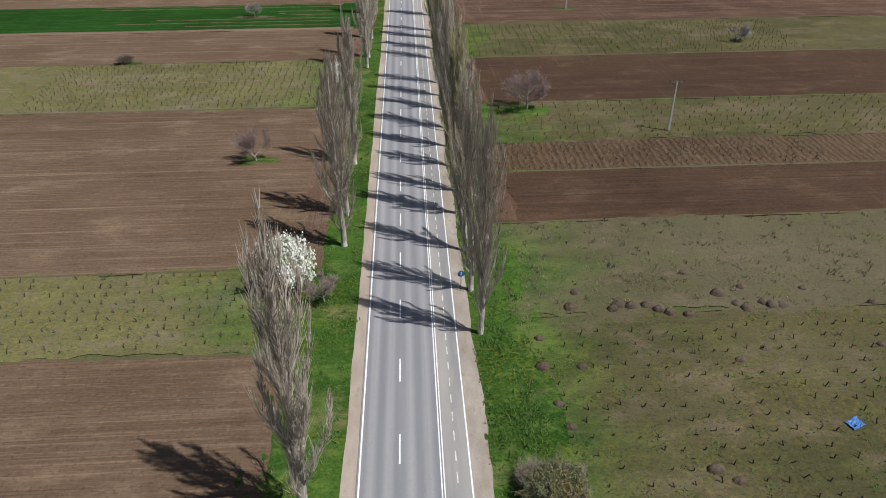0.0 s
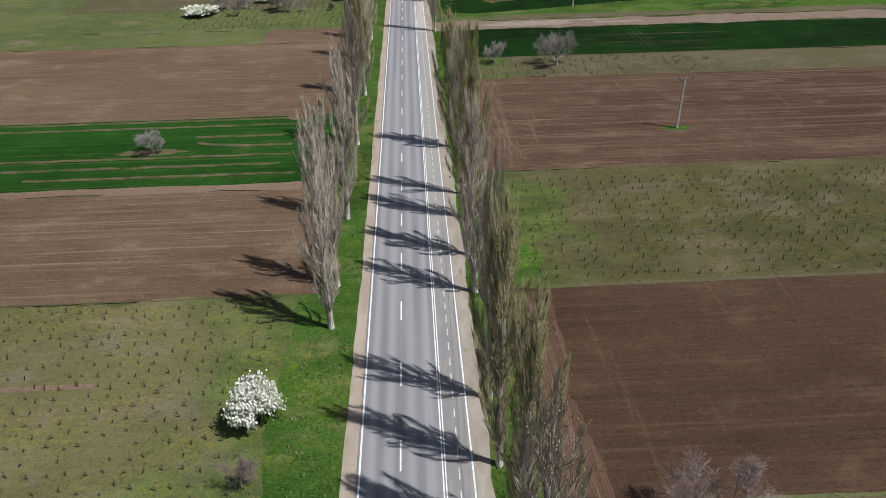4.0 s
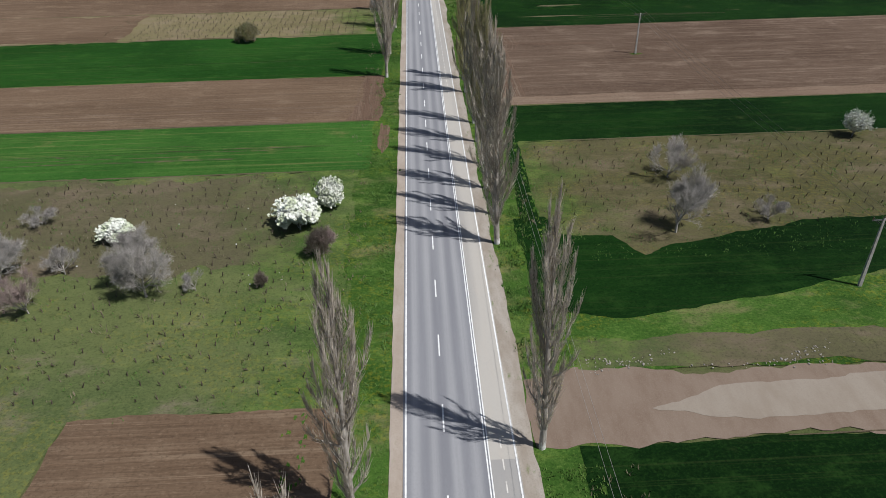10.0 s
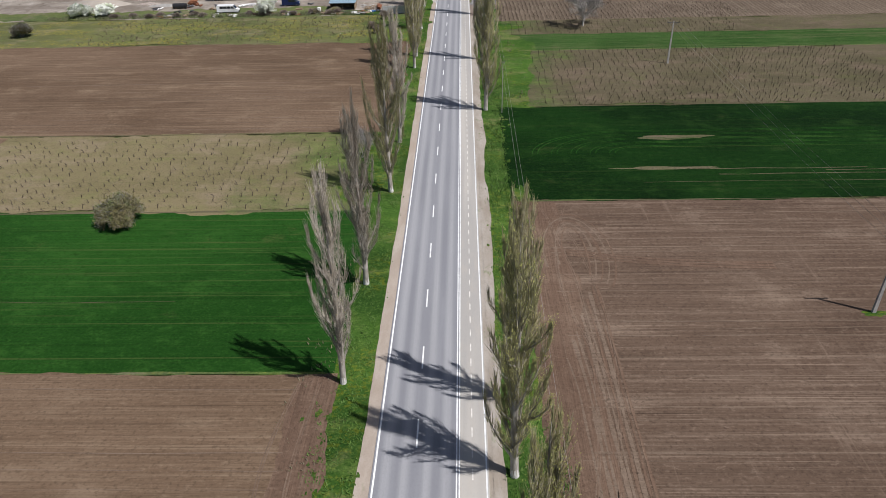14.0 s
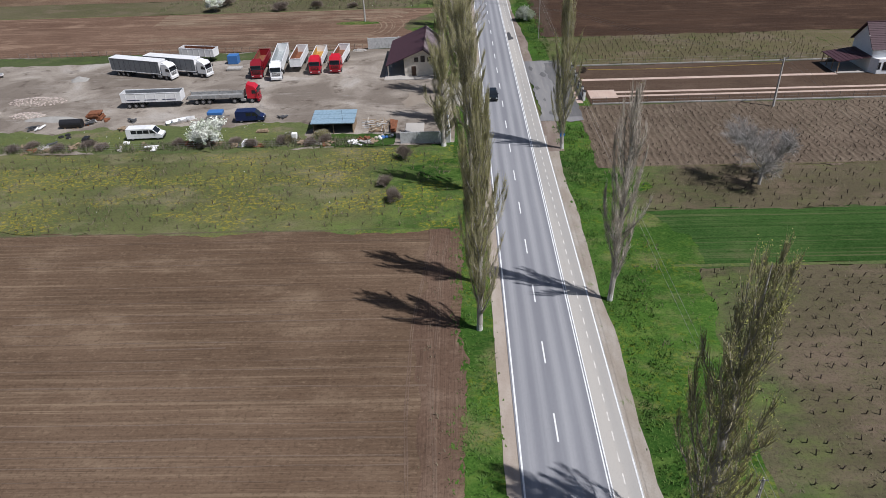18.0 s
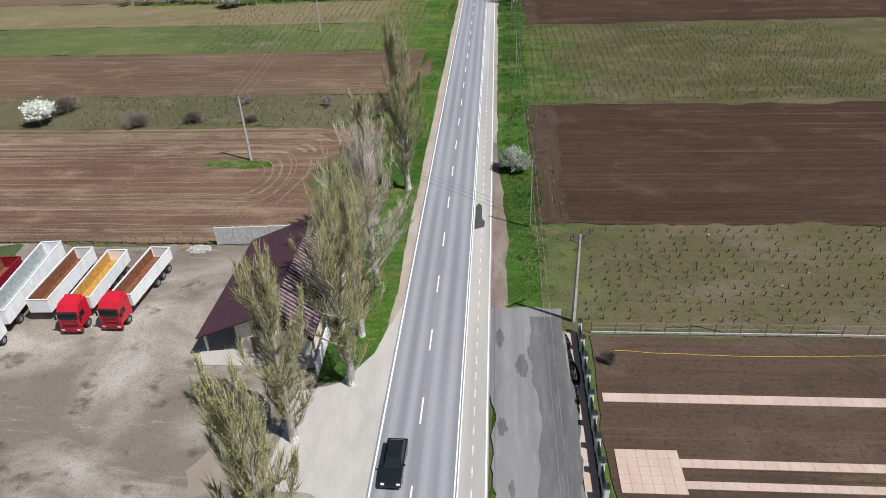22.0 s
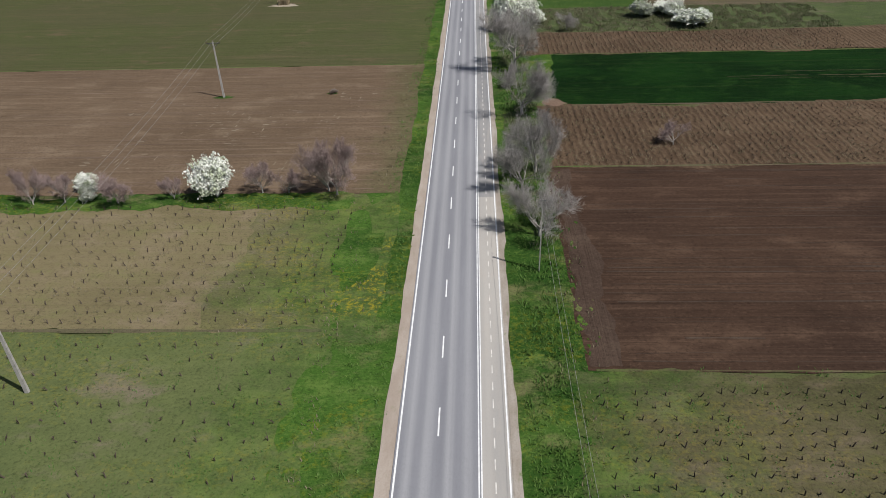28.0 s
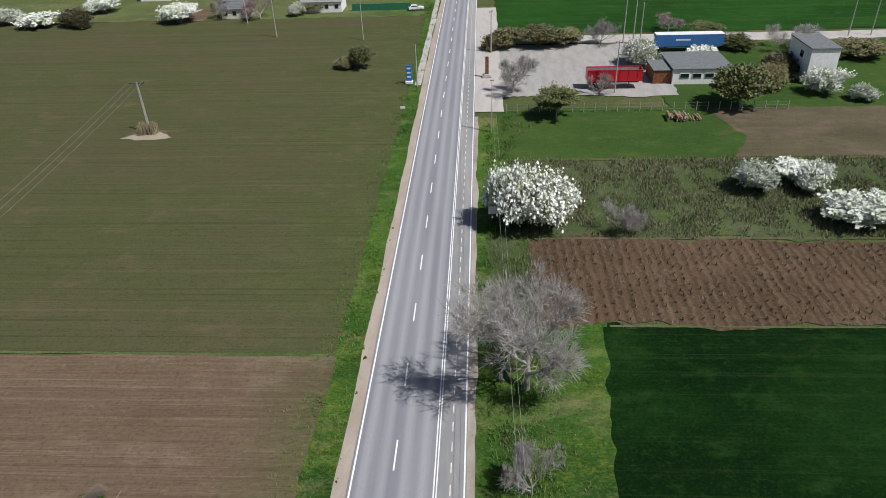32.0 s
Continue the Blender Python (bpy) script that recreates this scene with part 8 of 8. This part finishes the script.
for k, (x, y) in enumerate(((-81.2, 467.4), (-80.4, 466.2), (-82.0, 466.6))):
    t = thing("tyre", "old black lorry tyre lying on grass", "tyre", "discarded tyres")
    ring = Geo()
    for i in range(16):
        for j in range(6):
            a, b = 2 * math.pi * i / 16, 2 * math.pi * j / 6
            ring.v.append(((0.38 + 0.14 * math.cos(b)) * math.cos(a), (0.38 + 0.14 * math.cos(b)) * math.sin(a), 0.15 + 0.14 * math.sin(b)))
    for i in range(16):
        for j in range(6):
            ring.f.append((i * 6 + j, ((i + 1) % 16) * 6 + j, ((i + 1) % 16) * 6 + (j + 1) % 6, i * 6 + (j + 1) % 6))
    part("tread", ring, M["rubber"], t, smooth=True)
    part("sidewall", Geo().tube((0, 0, 0.1), (0, 0, 0.2), 0.3, 0.3, 14), M["rubber"], t)
    t.matrix_basis = spot(x, y, z=0.08)
for k in range(16):
    x, y = -98 + 4.4 * k + (k % 3) * 0.8, 461.4 + (k % 2) * 0.9
    if -71 < x < -61:
        continue
    src = [o for o in scene.objects if o.name.startswith("shrub") and o.parent is None or o.name.startswith("bush") and o.parent is None][k % 5]
    t = copy_thing(src, Matrix.Identity(4))
    t.matrix_basis = spot(x, y, (0.55, 0.45, 0.42), k * 1.3)

t = thing("tarpaulin", "crumpled bright blue tarpaulin lying among vines", "tarpaulin")
cloth = Geo()
for j in range(9):
    for i in range(9):
        a, b = i / 8 - 0.5, j / 8 - 0.5
        cloth.v.append((a * 1.5 * (1 + 0.3 * noise.noise((a * 3, b * 3, 1))), b * 1.1, 0.1 + 0.22 * abs(noise.noise((a * 5, b * 5, 7)))))
cloth.f = [(j * 9 + i, j * 9 + i + 1, j * 9 + i + 10, j * 9 + i + 9) for j in range(8) for i in range(8)]
part("sheet", cloth, M["blue"], t)
t.matrix_basis = spot(42.6, 36.0, turn=0.4)
litter = Geo()
rnd = random.Random(77)
for x0, x1, y0, y1, count in ((-60, -16, 262, 285, 22), (-70, -16, 440, 458, 4), (18, 70, 500, 515, 4), (-70, -20, 548, 561, 12), (-90, -30, 462, 470, 40)):
    for k in range(count):
        w = rnd.uniform(0.06, 0.2)
        litter.box((rnd.uniform(x0, x1), rnd.uniform(y0, y1), 0.12), (w, w * rnd.uniform(0.4, 1), 0.1), 0.02, rnd.uniform(0, 3))
tagged(part("litter", litter, M["white"]), "scraps of pale litter lying in the grass", "litter", "", "stuff")

t = thing("board_pile", "loose pale boards thrown across a plank stack", "boards")
rnd = random.Random(17)
for k in range(26):
    x, y = rnd.uniform(-25.6, -21.4), rnd.uniform(464.8, 470)
    part("board", Geo().box((x, y, 0.62 + 0.03 * k / 2), (rnd.uniform(1.6, 3.4), rnd.uniform(0.1, 0.18), 0.04), 0.008, rnd.uniform(-0.4, 1.9)), M[("timber", "pale_board", "panel_grey")[k % 3]], t)
for k in range(9):
    t = thing("sack", "pale plastic sack lying by the planks", "sack", "sacks by the shed")
    g = Geo()
    for j in range(5):
        for i in range(8):
            a, u = 2 * math.pi * i / 8, j / 4
            w = (0.32, 0.4, 0.36, 0.22, 0.05)[j] * (1 + 0.25 * noise.noise((i * 0.9, j, k)))
            g.v.append((math.cos(a) * w, math.sin(a) * w * 0.8, (0, 0.1, 0.25, 0.36, 0.42)[j]))
    g.f = [(j * 8 + i, j * 8 + (i + 1) % 8, j * 8 + 8 + (i + 1) % 8, j * 8 + 8 + i) for j in range(4) for i in range(8)] + [tuple(range(32, 40))]
    part("bag", g, M[("pale_board", "blue", "white")[k % 3]], t, smooth=True)
    t.matrix_basis = spot(rnd.uniform(-24.5, -20.5), rnd.uniform(462.6, 464.6), (1, 1, 1), k)

# ---- the far yard and village edge ----
sheet("gravel_yard", 11.5, 47, 763, 795, 0.07, M["yard_pale"], "bright pale gravel yard", "yard", 0.8, 1.2, 140)
sheet("yard_grass", 44, 120, 757, 795, 0.065, M["lawn"], "green grass round the buildings", "grass", 0.8, 2.0, 141)
shape("vineyard", [(49, 737.5), (53.5, 745), (50.5, 756.5), (130, 757), (130, 737.5)], 0.074, M["vine_mix"], "weedy brown-green vineyard ground", "field", 0.9, 142)
sheet("side_road", 12, 190, 796, 802, 0.085, M["apron"], "pale crossing side road", "road", 0.2, 2.0, 143)
sheet("wheat_field", 12, 190, 804, 980, 0.06, M["green_deep"], "fresh green wheat field", "field", 0.6, 4.0, 144)
sheet("garden", -190, -10, 823, 980, 0.06, M["meadow"], "village gardens with grass", "ground", 0.8, 4.0, 145)
sheet("garden_bed", -88, -74, 822.5, 836, 0.075, M["brown"], "tilled brown garden bed", "garden", 0.8, 1.0, 146)
sheet("forecourt", 6.3, 12.0, 756, 830, 0.11, M["apron"], "pale paved forecourt by the road", "pavement", 0.2, 1.2, 147)
sheet("footpath", -6.6, -5.2, 770, 860, 0.1, M["apron"], "narrow pale footpath", "pavement", 0.1, 1.0, 148)
t = park(tipper_trailer(M["red"], M["alu"], "tall red tipper trailer with grey inside on pale gravel", 11.0), 40.2, 767.3, 0)
t.scale.z = 1.3
t = thing("box_trailer", "long blue trailer with a white roof", "trailer")
part("body", Geo().box((0, 0, 2.7), (15.5, 2.5, 2.7), 0.04), M["blue"], t)
part("roof", Geo().box((0, 0, 4.1), (15.55, 2.55, 0.1), 0.03), M["white"], t)
part("lettering_bar", Geo().box((-1.5, -1.262, 2.9), (3.4, 0.012, 0.35), 0.003), M["white"], t)
part("frame", Geo().box((0, 0, 1.1), (14, 1.0, 0.25), 0.03), M["black"], t)
for x in (3.2, 4.5, 5.8):
    for s in (-1, 1):
        wheel(t, x, s * 1.03)
part("landing_leg", Geo().box((-5, 0, 0.55), (0.2, 1.6, 1.05), 0.03), M["steel"], t)
park(t, 56.0, 789.0, 0)
M["roof_felt"] = plain("grey_roof_felt", (0.16, 0.17, 0.17, 1), 0.85, 0, 0.25)
t = thing("workshop", "low white workshop with a flat grey roof", "building")
part("wall", Geo().box((53.0, 773.5, 1.6), (12, 10, 3.2), 0.03), M["white_plaster"], t)
part("roof", Geo().box((53.0, 773.5, 3.3), (12.5, 10.5, 0.22), 0.04), M["roof_felt"], t)
for k in range(4):
    win = part("window", Geo().box((49.4 + 2.5 * k, 768.47, 1.9), (1.9, 0.1, 1.0), 0.02), M["white_plaster"], t)
    part("pane", Geo().box((49.4 + 2.5 * k, 768.42, 1.9), (1.7, 0.06, 0.82), 0.01), M["glass"], win)
t = thing("shed", "old brown brick shed beside the workshop", "shed")
part("wall", Geo().box((45.0, 772, 1.4), (3.6, 6, 2.8), 0.05), M["rust"], t)
part("roof", Geo().box((45.0, 772, 2.9), (3.9, 6.3, 0.15), 0.03), M["roof_felt"], t)
t = thing("tower_house", "narrow white two-storey house with a flat roof", "building")
part("wall", Geo().box((76.0, 772, 3.6), (5.6, 9, 7.2), 0.04), M["white_plaster"], t)
part("roof", Geo().box((76.0, 772, 7.3), (6.0, 9.4, 0.25), 0.04), M["roof_felt"], t)
for z in (2.0, 5.2):
    win = part("window", Geo().box((73.17, 771, z), (0.1, 1.2, 1.3), 0.02), M["door_brown"], t)
    part("pane", Geo().box((73.13, 771, z), (0.06, 1.0, 1.1), 0.01), M["glass"], win)
t = thing("log_pile", "loose pile of cut grey-brown logs on grass", "log pile")
rnd = random.Random(12)
for k in range(42):
    x, y, z = 41.6 + rnd.random() * 6.2, 751.4 + rnd.random() * 1.4, 0.18 + 0.26 * rnd.randint(0, 3)
    a = rnd.uniform(-0.35, 0.35)
    part("log", Geo().tube((x - 0.9 * math.sin(a), y - 1.1, z), (x + 0.9 * math.sin(a), y + 1.1, z + rnd.uniform(-0.05, 0.15)), 0.15, 0.13, 7, True), M["timber"], t)
f = thing("yard_fence", "pale concrete posts with wire mesh along a lawn", "fence")
for k in range(26):
    part("post", Geo().box((12.4 + 2.1 * k, 755.6, 0.9), (0.12, 0.12, 1.8), 0.01), M["concrete"], f)
for z in (0.5, 1.0, 1.6):
    part("strand", Geo().tube((12.4, 755.6, z), (65, 755.6, z), 0.012, 0.012, 3), M["wire"], f)
t = thing("monument", "slim roadside monument on a stepped stone base", "monument")
part("base", Geo().box((0, 0, 0.25), (2.0, 1.6, 0.5), 0.05), M["concrete"], t)
part("step", Geo().box((0, 0, 0.62), (1.4, 1.1, 0.26), 0.04), M["concrete"], t)
part("shaft", Geo().box((0, 0, 2.6), (0.75, 0.45, 3.8), 0.08), M["rust"], t)
t.matrix_basis = spot(8.9, 774.0, z=0.1)
WOOD = [(42.6, 796.0, 11), (46.6, 795.6, 9.5), (44.0, 792, 12), (34.6, 764.6, 10.5), (97.5, 798, 10), (103, 798.2, 11), (-59.2, 818, 9), (-47.0, 805.4, 9.5), (-23.0, 801.6, 9.5), (-5.9, 769.2, 9), (10.0, 790, 10)]
for n, (x, y, h) in enumerate(WOOD):
    t = thing("village_pole", "grey wooden pole with a short crossarm", "utility pole", "village poles")
    part("shaft", Geo().tube((0, 0, -0.2), (0, 0, h), 0.16, 0.1, 8, True), M["concrete"], t)
    part("crossarm", Geo().box((0, 0, h - 0.4), (1.6, 0.1, 0.1), 0.01), M["steel"], t)
    for s in (-1, 1):
        part("insulator", Geo().tube((0.7 * s, 0, h - 0.35), (0.7 * s, 0, h - 0.1), 0.06, 0.04, 6, True), M["ceramic"], t)
    t.matrix_basis = spot(x, y, turn=0.1 * n)
t = thing("billboard", "small white blank board on two posts in bushes", "sign")
part("board", Geo().box((0, 0, 2.6), (2.0, 0.08, 1.2), 0.02), M["white"], t)
for s in (-1, 1):
    part("post", Geo().tube((s * 0.8, 0.06, 0), (s * 0.8, 0.06, 3.1), 0.05, 0.05, 6, True), M["steel"], t)
t.matrix_basis = spot(9.6, 718.4, turn=0.1)
t = thing("pylon_sign", "tall blue and white sign on a white base", "sign")
part("base", Geo().box((0, 0, 0.3), (1.6, 1.0, 0.6), 0.05), M["white_plaster"], t)
b = part("board", Geo().box((0, 0, 2.3), (1.2, 0.3, 3.4), 0.05), M["sign_blue"], t)
for z in (1.5, 2.4, 3.3):
    part("lettering_bar", Geo().box((0, -0.157, z), (0.8, 0.012, 0.35), 0.003), M["paint"], b)
t.matrix_basis = spot(-7.8, 771.2)
t = thing("road_sign", "small white rectangular road sign on a post", "sign")
part("post", Geo().tube((0, 0, 0), (0, 0, 2.4), 0.04, 0.04, 6, True), M["steel"], t)
part("face", Geo().box((0, -0.05, 2.3), (0.9, 0.03, 0.5), 0.01), M["white"], t)
t.matrix_basis = spot(-7.1, 753.4)


def cottage(x, y, w, d, h, wall, roof, label):
    t = thing("cottage", label, "house")
    part("wall", Geo().box((x, y, h / 2), (w, d, h), 0.03), wall, t)
    roof_slope(t, (x - w / 2 - 0.3, y - d / 2 - 0.3, h - 0.1), (x + w / 2 + 0.3, y - d / 2 - 0.3, h - 0.1), (x + w / 2 + 0.3, y, h + 1.8), (x - w / 2 - 0.3, y, h + 1.8), roof, 6)
    roof_slope(t, (x + w / 2 + 0.3, y + d / 2 + 0.3, h - 0.1), (x - w / 2 - 0.3, y + d / 2 + 0.3, h - 0.1), (x - w / 2 - 0.3, y, h + 1.8), (x + w / 2 + 0.3, y, h + 1.8), roof, 6)
    for s in (-1, 1):
        part("gable", Geo().add([(x + s * w / 2, y - d / 2, h - 0.05), (x + s * w / 2, y + d / 2, h - 0.05), (x + s * w / 2, y, h + 1.75), (x + s * (w / 2 - 0.2), y - d / 2, h - 0.05), (x + s * (w / 2 - 0.2), y + d / 2, h - 0.05), (x + s * (w / 2 - 0.2), y, h + 1.75)],
                                [(0, 1, 2), (5, 4, 3), (0, 2, 5, 3), (1, 4, 5, 2)]), wall, t)
    n = max(1, int(w / 2.6))
    for k in range(n):
        win = part("window", Geo().box((x - w / 2 + w * (k + 0.5) / n, y - d / 2 - 0.02, h * 0.55), (1.1, 0.08, 1.2), 0.02), M["door_brown"], t)
        part("pane", Geo().box((x - w / 2 + w * (k + 0.5) / n, y - d / 2 - 0.06, h * 0.55), (0.9, 0.04, 1.0), 0.01), M["glass"], win)
    return t


cottage(-65, 827, 8, 6, 2.8, M["plaster"], M["roof_felt"], "small old cottage with a grey roof")
cottage(-40, 832, 12, 7, 3.2, M["white_plaster"], M["alu"], "long white house with a pale roof")
cottage(-100, 850, 10, 7, 3.0, M["white_plaster"], M["rust"], "white house with a rusty roof")
M["green_fence"] = plain("green_fence_paint", (0.03, 0.16, 0.08, 1), 0.6)
wall_run("garden_wall", "green painted metal fence of a village garden", (-31, 829.6), (-13.5, 830.0), 2.0, M["green_fence"], 2.2)
park(car(M["white"], "white car parked at the village edge"), -9.5, 829.5, 10, 0.1)
